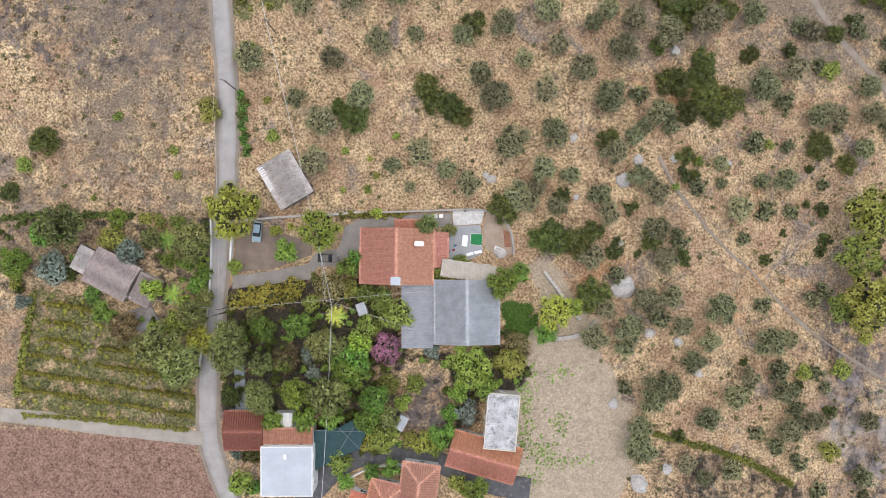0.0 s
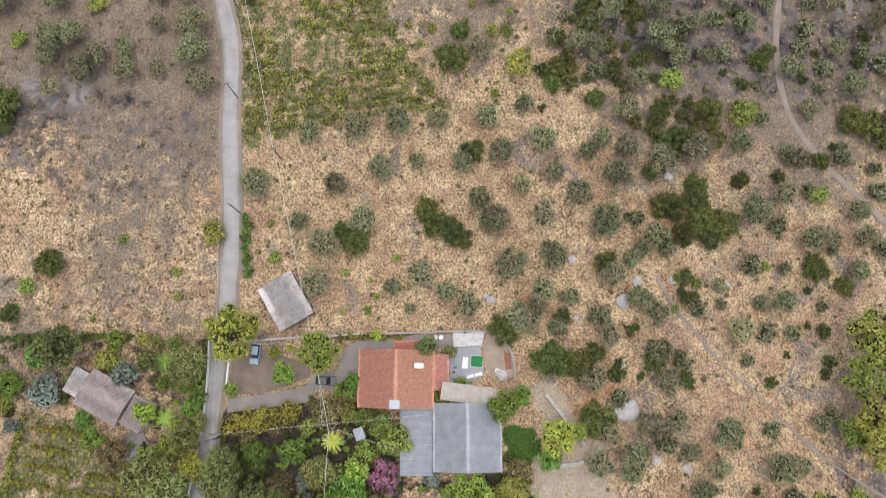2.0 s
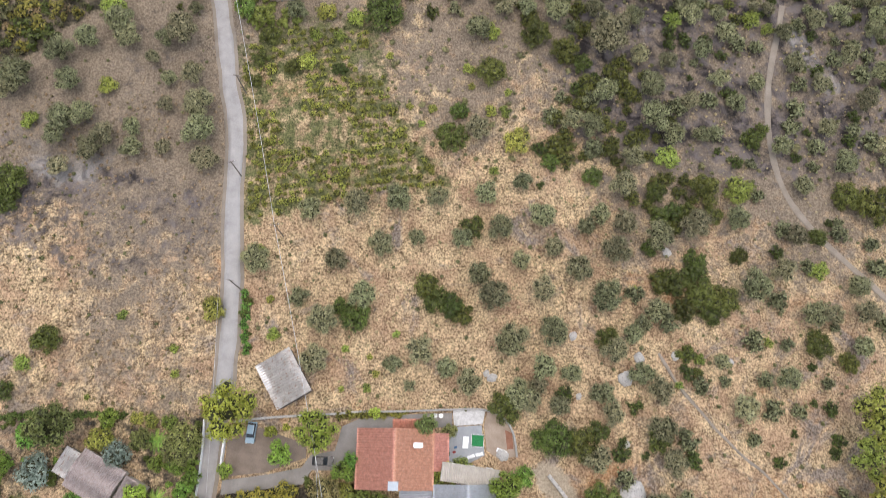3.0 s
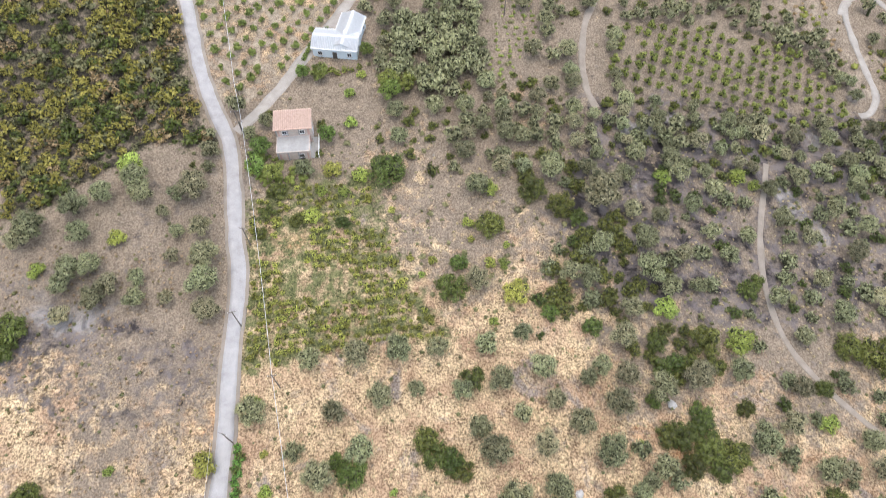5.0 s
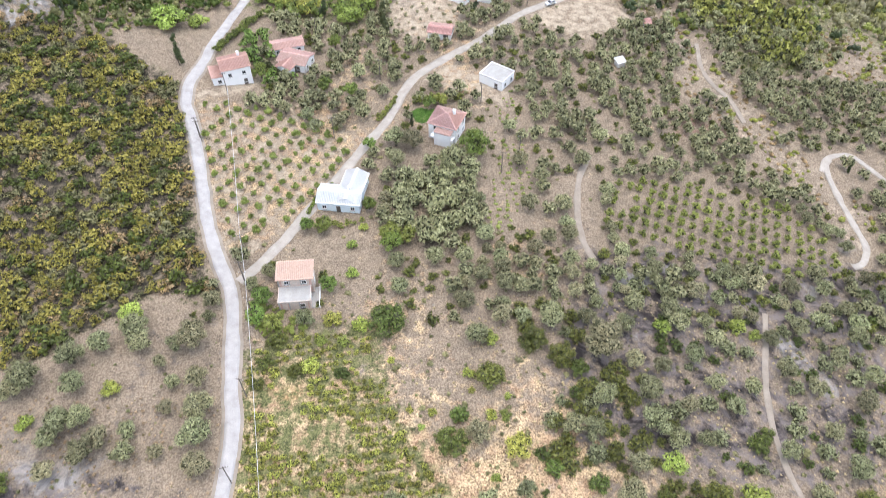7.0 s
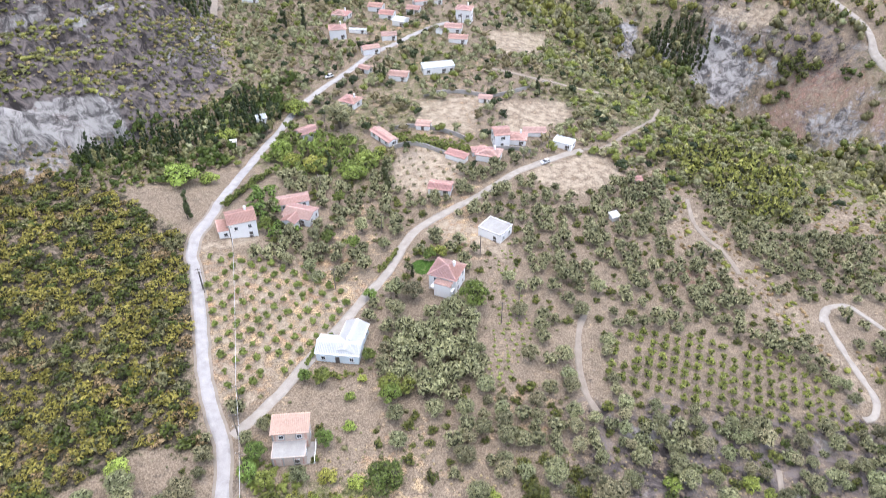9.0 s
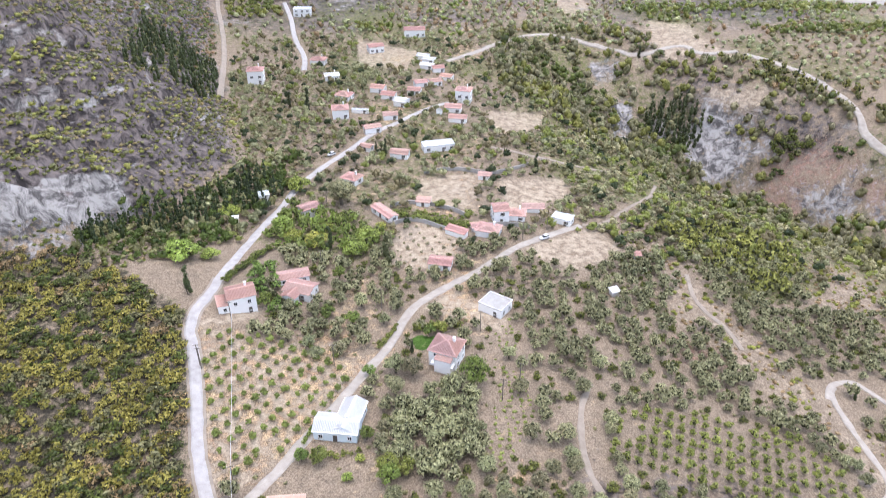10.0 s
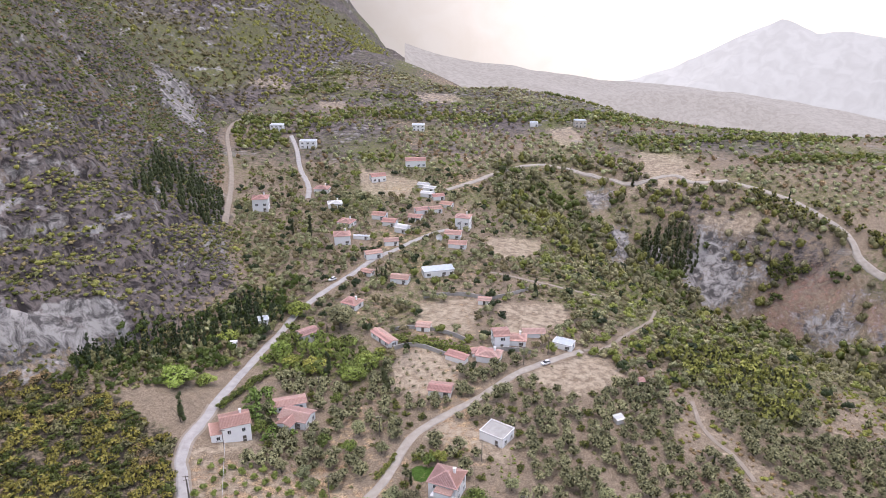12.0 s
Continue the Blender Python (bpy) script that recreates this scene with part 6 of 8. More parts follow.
# the village: x, y, turn, length, depth, height to the eaves
for row in [(23.1, 252.5, 8.0, 6.5, 7.5, 6.4), (-0.8, 216.0, -12.0, 8.5, 6.0, 2.8), (-23.9, 254.0, -52.0, 14.0, 4.5, 2.8), (-8.1, 265.0, -10.0, 6.0, 5.0, 2.4), (-38.6, 409.0, -14.0, 8.5, 7.0, 3.2), (-31.6, 398.0, -14.0, 8.5, 7.0, 3.2), (-36.8, 345.0, 22.0, 9.0, 5.0, 3.4), (-28.6, 364.0, 10.0, 8.0, 5.5, 3.0), (-13.8, 422.0, 20.0, 8.0, 6.0, 3.2), (-5.0, 426.0, 20.0, 8.0, 6.0, 3.2), (2.4, 438.0, -20.0, 8.0, 6.0, 3.2), (5.8, 379.0, -8.0, 9.5, 7.0, 3.4), (8.1, 363.0, -8.0, 10.0, 6.0, 3.0), (-21.5, 536.0, 6.0, 16.0, 9.0, 5.5), (-47.1, 493.0, 20.0, 11.0, 8.0, 4.5), (-20.8, 315.0, -12.0, 9.0, 6.0, 3.0), (-3.4, 453.0, 15.0, 8.0, 6.0, 3.2), (-17.0, 408.0, -12.0, 8.0, 6.5, 3.0), (-37.5, 322.0, -25.0, 6.0, 4.0, 2.6), (14.0, 243.5, 10.0, 6.0, 4.0, 2.4)]:
    at("village_house", "village house with a red tiled gable roof", *row[:3], *(v * (0.96 if row[1] > 300 else 0.94) for v in row[3:]), "gable", roof=TILE_PINK, wall=WHITE, wave=0.5, course=1.2, shutters=True, windows=True, chimney=False, group="houses of the village")
for row in [(29.5, 254.5, -8.0, 9.0, 6.5, 3.2), (17.9, 240.0, -18.0, 9.5, 7.0, 3.2), (-40.7, 286.0, -28.0, 8.0, 7.0, 3.2), (-114.7, 425.0, 6.0, 10.0, 9.0, 8.6), (-82.4, 464.0, -8.0, 10.0, 8.0, 3.6), (-57.0, 395.0, -20.0, 9.0, 8.0, 3.2), (-55.9, 367.0, 10.0, 9.0, 8.0, 5.6), (12.1, 397.0, -14.0, 9.0, 7.5, 8.4)]:
    at("village_house", "village house with a red hipped tile roof", *row[:3], *(v * (0.96 if row[1] > 300 else 0.94) for v in row[3:]), "hip", roof=TILE_PINK, wall=WHITE, wave=0.5, course=1.2, shutters=True, windows=True, chimney=True, group="houses of the village")
for row in [(5.3, 239.0, -32.0, 9.0, 3.5, 2.4), (37.9, 261.5, 0.0, 9.5, 3.6, 2.4), (75.0, 231.0, 0.0, 2.4, 2.4, 2.0)]:
    at("outbuilding", "low outbuilding with a red tiled roof", *row[:3], *(v * (0.96 if row[1] > 300 else 0.94) for v in row[3:]), "mono", roof=TILE_PINK, wall=WHITE, wave=0.5, course=1.2, shutters=False, windows=False, chimney=False, group="houses of the village")
for row in [(49.0, 253.0, -28.0, 8.5, 5.5, 2.8), (-76.2, 268.0, 20.0, 4.5, 4.5, 3.2), (-113.2, 585.0, 0.0, 14.0, 9.0, 6.0), (-152.6, 646.0, 0.0, 12.0, 9.0, 6.0), (-23.3, 661.0, 0.0, 12.0, 8.0, 6.0), (-2.5, 324.0, 14.0, 16.0, 7.0, 3.2), (-45.7, 373.0, -10.0, 10.0, 2.0, 1.8), (90.6, 701.0, 0.0, 8.0, 6.0, 4.0)]:
    at("village_house", "white village house with a flat roof", *row[:3], *(v * (0.96 if row[1] > 300 else 0.94) for v in row[3:]), "flat", roof=TILE_WHITE, wall=WHITE, wave=0.5, course=1.2, shutters=True, windows=True, chimney=False, group="houses of the village")
for row in [(-55.2, 256.0, 38.0, 8.0, 5.6, 4.4), (19.0, 291.0, -10.0, 6.0, 4.0, 2.6)]:
    at("village_house", "village house with an orange tiled roof", *row[:3], *(v * (0.96 if row[1] > 300 else 0.94) for v in row[3:]), "gable", roof=TILE_PINK, wall=WHITE, wave=0.5, course=1.2, shutters=True, windows=True, chimney=False, group="houses of the village")
for row in [(-83.6, 248.5, 10.0, 2.4, 2.2, 2.2), (60.0, 203.0, 20.0, 3.0, 2.6, 2.2)]:
    at("outbuilding", "small white roadside hut", *row[:3], *(v * (0.96 if row[1] > 300 else 0.94) for v in row[3:]), "mono", roof=TILE_WHITE, wall=WHITE, wave=0.5, course=1.2, shutters=False, windows=False, chimney=False, group="houses of the village")
for row in [(-69.0, 430.0, 12.0, 9.0, 7.0, 3.2)]:
    at("village_house", "village house with a pale hipped roof", *row[:3], *(v * (0.96 if row[1] > 300 else 0.94) for v in row[3:]), "hip", roof=TILE_WHITE, wall=WHITE, wave=0.5, course=1.2, shutters=True, windows=True, chimney=True, group="houses of the village")
for row in [(-23.6, 387.0, -25.0, 7.5, 6.5, 3.3), (-10.3, 457.0, -18.0, 9.0, 5.0, 3.0), (-9.3, 469.0, -22.0, 8.0, 5.5, 3.0), (-13.4, 476.0, -22.0, 8.0, 5.5, 3.0)]:
    at("village_house", "village house with a pale tiled roof", *row[:3], *(v * (0.96 if row[1] > 300 else 0.94) for v in row[3:]), "gable", roof=TILE_WHITE, wall=WHITE, wave=0.5, course=1.2, shutters=True, windows=True, chimney=False, group="houses of the village")
for row in [(137.1, 705.0, 0.0, 12.0, 9.0, 7.0)]:
    at("village_house", "pale flat-roofed house on the far plateau", *row[:3], *(v * (0.96 if row[1] > 300 else 0.94) for v in row[3:]), "flat", roof=TILE_WHITE, wall=CREAM, wave=0.5, course=1.2, shutters=True, windows=True, chimney=False, group="houses of the village")


TALL = {"sage": 1.1, "leafy": 1.1, "olive": 1.0, "dark": 0.85, "bush": 0.9, "pine": 1.15, "citrus": 1.05, "bright": 1.1, "silver": 0.9, "purple": 0.9, "brown": 0.9}
for key, rows in NEAR_PLANTS:
    for x, y, r in rows:
        grow(key, x, y, r, TALL[key] * (random.Random(round(x * 53 + y * 17)).uniform(1.0, 1.45) if y < 8 and x < 20 else 1.0))

ROADS = [(FIELD_PATH, 2.4), (VILLAGE_LANE, 2.6), (MAIN_ROAD, 3.4), (FORK_ROAD, 3.6), (LEFT_LANE, 3), (HILL_TRACK, 5), (UPPER_LANE, 5), (FAR_ROAD, 5.5), (FAR_LANE, 5), (WIND_ROAD, 3.5), (SLOPE_TRACK, 2.6), (WIND_ROAD_LOW, 3.5), (GROVE_TRACK, 2.6), (EAST_TRAIL, 1.6), (PATH, 2.6)]
BARE_PATCHES = [RED_SLOPE, CLIFF_A, CLIFF_B, CLIFF_C, CLIFF_D, CLEAR_B, CLEAR_C, CLEAR_D, CLEAR_E, CLEAR_F, CLEAR_G, CLEAR_H, ROCKBAND, WHITE_CLIFF]
OPEN = [TERRACE, DRIVE, DIRT_YARD, PEBBLES, EARTH_BED, FIELD_A, FIELD_B, FIELD_C, FIELD_D, FIELD_E, VILLA_LAWN, VILLA_APRON, FLAT_YARD]


def free(x, y, extra=0.0):
    """1 where no road, field or house stands."""
    ok = np.ones(np.shape(x), bool)
    for line, w in ROADS:
        ok &= along(x, y, line)[0] > w * 0.62 + extra
    for q in OPEN:
        ok &= ~inside(x, y, q)
    for hx, hy, hr in HOUSE_SPOTS:
        ok &= np.hypot(x - hx, y - hy) > hr + extra
    return ok


def in_view(x, y):
    return np.abs(x) < 0.66 * np.sqrt(y * y + EYE * EYE) + 12


def land(x, y):
    """Distance east of the mountain foot, distance to the ravine line, its side and part."""
    return (x - np.interp(y, FOOT_Y, FOOT_X), *along(x, y, RAVINE))


def plots(x, y, names):
    ok = np.zeros(np.shape(x), bool)
    for q in names:
        ok |= inside(x, y, q)
    return ok


def slope_at(x, y):
    return np.hypot(ground_z(x + 2, y) - ground_z(x - 2, y), ground_z(x, y + 2) - ground_z(x, y - 2)) / 4


def rowsof(x, y, rnd, lo, hi, h0=0.85, h1=1.15):
    return np.stack([x, y, rnd.uniform(lo, hi, len(x)), rnd.uniform(h0, h1, len(x))], 1)


NEAR_XY = np.array([(x, y, r) for _, rows in NEAR_PLANTS for x, y, r in rows])


def clear_of_near(x, y, gap=0.8):
    d = np.hypot(x[:, None] - NEAR_XY[None, :, 0], y[:, None] - NEAR_XY[None, :, 1]) - NEAR_XY[None, :, 2]
    return d.min(1) > gap


# orchard rows
def grid_rows(poly, gap_a, gap_b, turn, seed, jitter=0.08):
    rnd = np.random.default_rng(seed)
    c = np.mean(poly, 0)
    i, j = np.meshgrid(np.arange(-40, 41) * gap_a, np.arange(-40, 41) * gap_b)
    i, j = i + rnd.uniform(-1, 1, i.shape) * gap_a * jitter, j + rnd.uniform(-1, 1, j.shape) * gap_b * jitter
    ca, sa = math.cos(radians(turn)), math.sin(radians(turn))
    x, y = (c[0] + i * ca - j * sa).ravel(), (c[1] + i * sa + j * ca).ravel()
    k = inside(x, y, poly) & free(x, y, 0.6) & (rnd.uniform(0, 1, x.shape) > 0.06)
    return x[k], y[k], rnd


x, y, rnd = grid_rows(ORCHARD, 3.7, 4.4, 62, 11)
stuff("orchard_trees", PINE, "rows of young round orchard trees on straw", "orchard", rowsof(x, y, rnd, 0.95, 1.65), 4, 130, 0.28, flat=1.0, gap=0.4, lift=0.8, fat=1.15)
x, y, rnd = grid_rows(CITRUS_GROVE, 3.2, 4.2, -20, 12)
stuff("citrus_grove", ORCHARD_LEAF, "rows of small round light green citrus trees", "orchard", rowsof(x, y, rnd, 1.15, 1.75), 5, 130, 0.26, flat=1.1, gap=0.45, lift=0.8)
x, y, rnd = grid_rows(SHRUB_FIELD, 1.5, 1.9, 8, 13, 0.25)
k = clear_of_near(x, y, 0.3) & (rough(x, y, 9, 61) > -0.5 + 0.5 * smooth(-30, -22, x) * smooth(-14, -22, x))
x, y = x[k], y[k]
k = rnd.uniform(0, 1, len(x)) < 0.45
stuff("shrub_rows", MAQUIS, "rows of low green shrubs on dry earth", "shrubs", rowsof(x[k], y[k], rnd, 0.55, 1.2, 0.7, 1.0), 5, 130, 0.24, lift=0.5, fat=1.1)
stuff("shrub_rows", STONE_PINE, "rows of low yellow-green shrubs on dry earth", "shrubs", rowsof(x[~k], y[~k], rnd, 0.55, 1.2, 0.7, 1.0), 5, 130, 0.24, lift=0.5, seed=75, fat=1.1)
x, y, rnd = grid_rows(VINEYARD, 0.5, 3.5, -9, 14, 0.06)
k = rough(x, y, 6, 88) > -0.35
stuff("vine_rows", VINE, "trained rows of yellow-green vines", "vineyard", rowsof(x[k], y[k], rnd, 0.4, 0.75, 0.9, 1.4), 2, 60, 0.34, lift=0.8)
x, y, rnd = scatter(-88, -46, -37, -6, 1.25, lambda x, y: inside(x, y, VINEYARD) * free(x, y, 0.2) * (0.12 + 0.35 * (rough(x, y, 7, 89) > 0)), 90)
stuff("vineyard_weeds", MAQUIS, "green weeds and dry grass between the vines", "weeds", rowsof(x, y, rnd, 0.3, 0.8, 0.35, 0.6), 2, 40, 0.36, lift=0.4, seed=91)

x, y, rnd = grid_rows(VILLAGE_ORCHARD, 4.2, 4.6, 20, 34)
stuff("orchard_trees", OLIVE, "rows of small young olive trees in a walled field", "orchard", rowsof(x, y, rnd, 0.6, 1.1), 4, 60, 0.3, flat=1.0, gap=0.4, lift=0.8, seed=71, fat=1.15)
x, y, rnd = grid_rows(GREEN_ROWS, 1.6, 2.6, 8, 35)
stuff("garden_rows", ORCHARD_LEAF, "dense rows of green garden plants beside a wall", "shrubs", rowsof(x, y, rnd, 0.9, 1.5, 0.8, 1.1), 4, 60, 0.3, gap=0.45, lift=0.6, seed=72)
x, y, rnd = grid_rows(ROAD_OLIVES, 4.2, 4.4, 30, 36, 0.2)
stuff("olive_grove", OLIVE, "olive trees beside the village road", "olive grove", rowsof(x, y, rnd, 1.2, 2.0), 5, 80, 0.28, flat=1.0, gap=0.46, lift=0.85, seed=73, fat=1.15)
x, y, rnd = grid_rows(VILLA_GARDEN, 3.2, 3.4, 10, 37, 0.4)
stuff("garden_trees", ORCHARD_LEAF, "dense green garden trees beside the bungalow", "trees", rowsof(x, y, rnd, 1.4, 2.4, 0.9, 1.2), 5, 90, 0.28, gap=0.5, lift=0.75, seed=74)

# dense scrub west of the road
x, y, rnd = scatter(-190, -40, 80, 250, 2.5, lambda x, y: inside(x, y, MAQUIS_FIELD) * free(x, y, 0.5) * (0.5 + 0.5 * (rough(x, y, 14, 62) > -0.55)), 15)
pick = rnd.uniform(0, 1, len(x)) + 0.3 * rough(x, y, 20, 63)
for lo, hi, mat, lb, seed in ((-1, 0.44, MAQUIS, "dense yellow-green scrub on the slope", 1), (0.44, 0.7, LENTISK, "dark green scrub between lighter bushes", 2), (0.7, 0.86, SCRUB, "grey-green scrub between greener bushes", 34), (0.86, 2, DRYLEAF, "brown withered scrub between green bushes", 35)):
    k = (pick >= lo) & (pick < hi)
    stuff("maquis", mat, lb, "scrub", rowsof(x[k], y[k], rnd, 0.9, 2.7, 0.6, 1.15), 6, 110, 0.24, gap=0.52, seed=seed)

# olive grove between the roads and the east slope
GROVES = [ORCHARD, CITRUS_GROVE, SHRUB_FIELD, MAQUIS_FIELD, GREY_FIELD, DARK_GROVE, VILLAGE_GREEN, VILLAGE_ORCHARD, GREEN_ROWS]


OPEN_STRIPS = [RIDGE_STRAW, RIDGE_STRAW_B, STRIP_ROWS, STRIP_PATH, HOUSE_YARD]


def grove(x, y):
    u, d, side, s = land(x, y)
    return (free(x, y, 1.2) & in_view(x, y) & ~plots(x, y, GROVES) & (u > 12) & ((d > 55) | (side < 0)) & (x > -60)) * (0.7 + 0.3 * (rough(x, y, 22, 64) > -0.2))


x, y, rnd = scatter(-60, 200, 96, 240, 4.4, lambda x, y: grove(x, y) * np.where(plots(x, y, OPEN_STRIPS), 0.08, 1), 16, 0.24)
k = clear_of_near(x, y, 1.0)
x, y = x[k], y[k]
pick = rnd.uniform(0, 1, len(x))
near = (y < 140) & (pick < 0.5)
for px, py in zip(x[near], y[near]):
    grow("olive", px, py, random.Random(int(px * 10)).uniform(1.5, 2.8))
far = ~near & (pick < 0.72)
stuff("olive_grove", OLIVE, "grey-green olive trees on the slope", "olive grove", rowsof(x[far], y[far], rnd, 1.6, 2.9), 8, 250, 0.2, flat=1.0, gap=0.5, lift=0.85, fat=1.1)
rest = pick >= 0.72
stuff("hillside_scrub", LENTISK, "dark evergreen scrub among olive trees", "scrub", rowsof(x[rest], y[rest], rnd, 1.0, 2.2, 0.7, 1.0), 5, 110, 0.26, gap=0.46, fat=1.1)
x, y, rnd = scatter(-60, 200, 60, 240, 3.4, lambda x, y: grove(x, y) * np.where(plots(x, y, OPEN_STRIPS), 0.25, 0.4), 17)
k = clear_of_near(x, y, 0.3)
stuff("hillside_scrub", SCRUB, "low grey-green scrub on dry ground", "scrub", rowsof(x[k], y[k], rnd, 0.4, 1.1, 0.5, 0.8), 2, 22, 0.55, seed=3)

# dry bushes on the open ridge
x, y, rnd = scatter(60, 190, 110, 290, 2.4, lambda x, y: free(x, y, 0.5) * plots(x, y, [RIDGE_STRAW, RIDGE_STRAW_B]) * 0.6, 60)
k = rnd.uniform(0, 1, len(x)) < 0.5
stuff("ridge_scrub", DRYLEAF, "straw-coloured bushes on the open ridge", "scrub", rowsof(x[k], y[k], rnd, 0.4, 1.3, 0.5, 0.9), 2, 36, 0.34, seed=160)
stuff("ridge_scrub", MAQUIS, "yellow-green bushes on the open ridge", "scrub", rowsof(x[~k], y[~k], rnd, 0.4, 1.5, 0.6, 1.0), 3, 44, 0.32, seed=161)

# rows of green plants on the open strip
x, y, rnd = grid_rows(STRIP_ROWS, 2.6, 2.0, 4, 57, 0.2)
k = rough(x, y, 9, 58) > -0.3
stuff("strip_plants", PINE, "rows of low green plants on an open strip", "shrubs", rowsof(x[k], y[k], rnd, 0.4, 0.95, 0.5, 0.8), 3, 40, 0.34, lift=0.4, seed=59)

# small tufts over the near slopes
x, y, rnd = scatter(-100, 120, -60, 110, 3.1, lambda x, y: free(x, y, 0.8) * in_view(x, y) * ~plots(x, y, [VINEYARD, PLOUGHED, LOT]) * (0.22 + 0.5 * (rough(x, y, 12, 65) > 0.15) + 0.3 * (x > 30)), 18)
k = clear_of_near(x, y, 0.2)
stuff("low_scrub", SCRUB, "small grey-green shrubs scattered on dry ground", "scrub", rowsof(x[k], y[k], rnd, 0.2, 0.75, 0.6, 1.0), 1, 36, 0.36, seed=4)
x, y, rnd = scatter(15, 120, -60, 112, 4.5, lambda x, y: free(x, y, 0.8) * in_view(x, y) * ~plots(x, y, [LOT, SCREE, SE_PLOT]) * np.maximum((0.12 + 0.45 * (rough(x, y, 16, 75) > 0.0)) * smooth(12, 45, x), 0.55 * smooth(14, 30, x) * smooth(50, 68, y)), 26)
k = clear_of_near(x, y, 0.3)
x, y = x[k], y[k]
k = rnd.uniform(0, 1, len(x)) < 0.62
stuff("slope_scrub", OLIVE, "grey-green bushes on the east slope", "scrub", rowsof(x[k], y[k], rnd, 1.3, 2.8, 0.8, 1.05), 9, 320, 0.16, gap=0.52, seed=23, fat=1.05)
stuff("slope_scrub", LENTISK, "dark green bushes on the east slope", "scrub", rowsof(x[~k], y[~k], rnd, 0.9, 2.2, 0.75, 1.0), 8, 260, 0.17, gap=0.52, seed=24)
x, y, rnd = scatter(-100, 30, -60, 20, 2.0, lambda x, y: free(x, y, 0.2) * (along(x, y, HEDGE_BIG)[0] > 3.4) * np.where(inside(x, y, GARDEN) & ~inside(x, y, ORCHARD_BARE), 0.85, 0.3 * inside(x, y, WEST_GARDEN)), 27)
pick = rnd.uniform(0, 1, len(x))
# the large dark share puts shadow between the garden trees into leaf colour
for lo, hi, mat, nm, lb, seed in ((0, 0.3, CITRUS, "garden_shrubs", "green shrubs filling the garden", 25), (0.3, 0.93, LENTISK, "garden_shrubs", "dark evergreen shrubs filling the garden as painted gap shadow", 26), (0.93, 1, BRIGHT, "garden_shrubs", "light green shrubs filling the garden", 27)):
    k = (pick >= lo) & (pick < hi)
    stuff(nm, mat, lb, "shrubs", rowsof(x[k], y[k], rnd, 0.7, 1.4, 0.6, 1.0), 4, 120, 0.26, seed=seed)

# dark evergreen band down the east slope, and green weeds round the unfinished house
DARK_BAND = [(16, 99), (28, 101), (43, 92), (53, 63), (55, 43), (45, 38), (39, 50), (31, 57), (21, 62), (28, 79)]
x, y, rnd = scatter(14, 58, 36, 102, 3.2, lambda x, y: free(x, y, 0.8) * inside(x, y, DARK_BAND) * (0.6 + 0.4 * (rough(x, y, 10, 83) > 0)), 41)
k = clear_of_near(x, y, 0.2)
stuff("slope_scrub", LENTISK, "dark evergreen bushes down the east slope", "scrub", rowsof(x[k], y[k], rnd, 1.2, 2.6, 0.75, 1.0), 9, 300, 0.16, gap=0.52, seed=81)
GREEN_PATCH = [(-47, 102), (-41, 100), (-32, 97), (-33, 92), (-42, 92), (-47, 96)]
x, y, rnd = scatter(-48, -31, 91, 103, 1.5, lambda x, y: free(x, y, 0.2) * inside(x, y, GREEN_PATCH) * 0.8, 42)
stuff("green_weeds", ORCHARD_LEAF, "lush green weeds below the unfinished house", "weeds", rowsof(x, y, rnd, 0.6, 1.4, 0.5, 0.9), 3, 60, 0.3, gap=0.45, seed=82)

# dry tufts
x, y, rnd = scatter(-100, -44, -2, 75, 1.35, lambda x, y: free(x, y, 0.3) * in_view(x, y) * (0.15 + 0.45 * (rough(x, y, 7, 76) > -0.1)), 28)
k = rnd.uniform(0, 1, len(x)) < 0.8
stuff("dry_tufts", STRAW, "pale dry grass tufts in the field", "grass", rowsof(x[k], y[k], rnd, 0.25, 0.6, 0.6, 1.0), 1, 26, 0.4, seed=28, lift=0.3)
stuff("dry_tufts", DRYLEAF, "brown dead weeds in the field", "weeds", rowsof(x[~k], y[~k], rnd, 0.2, 0.55, 0.6, 1.0), 1, 26, 0.4, seed=29, lift=0.3)
x, y, rnd = scatter(-42, 110, 8, 105, 1.8, lambda x, y: free(x, y, 0.3) * in_view(x, y) * ~inside(x, y, SHRUB_FIELD) * (0.25 + 0.45 * (rough(x, y, 9, 77) > 0.05)), 29)
stuff("dry_tufts", STRAW, "pale dry grass tufts under the olive trees", "grass", rowsof(x, y, rnd, 0.2, 0.55, 0.5, 0.9), 1, 24, 0.4, seed=30, lift=0.3)

# village trees
def village(x, y):
    u, d, side, s = land(x, y)
    return (free(x, y, 1.5) & in_view(x, y) & (u > 6) & ((d > 40) | (side < 0)) & ~plots(x, y, GROVES)) * (0.62 + 0.33 * (rough(x, y, 30, 66) > 0))


x, y, rnd = scatter(-140, 160, 232, 520, 5.2, lambda x, y: village(x, y) * (along(x, y, RAVINE)[0] > 30), 19)
pick = rnd.uniform(0, 1, len(x))
for lo, hi, mat, nm, lb, seed in ((0, 0.5, OLIVE, "olive_grove", "grey-green olive trees among the houses", 5), (0.5, 0.7, SCRUB, "village_scrub", "dull green shrubs among the houses", 6),
                                  (0.7, 0.86, PINE, "garden_trees", "yellow-green trees in village gardens", 7), (0.86, 1, CYPRESS, "dark_trees", "dark green trees among the houses", 8)):
    k = (pick >= lo) & (pick < hi)
    stuff(nm, mat, lb, "trees", rowsof(x[k], y[k], rnd, 1.2, 3.0), 4, 60, 0.36, flat=1.0, gap=0.45, lift=0.8, seed=seed, fat=1.15)
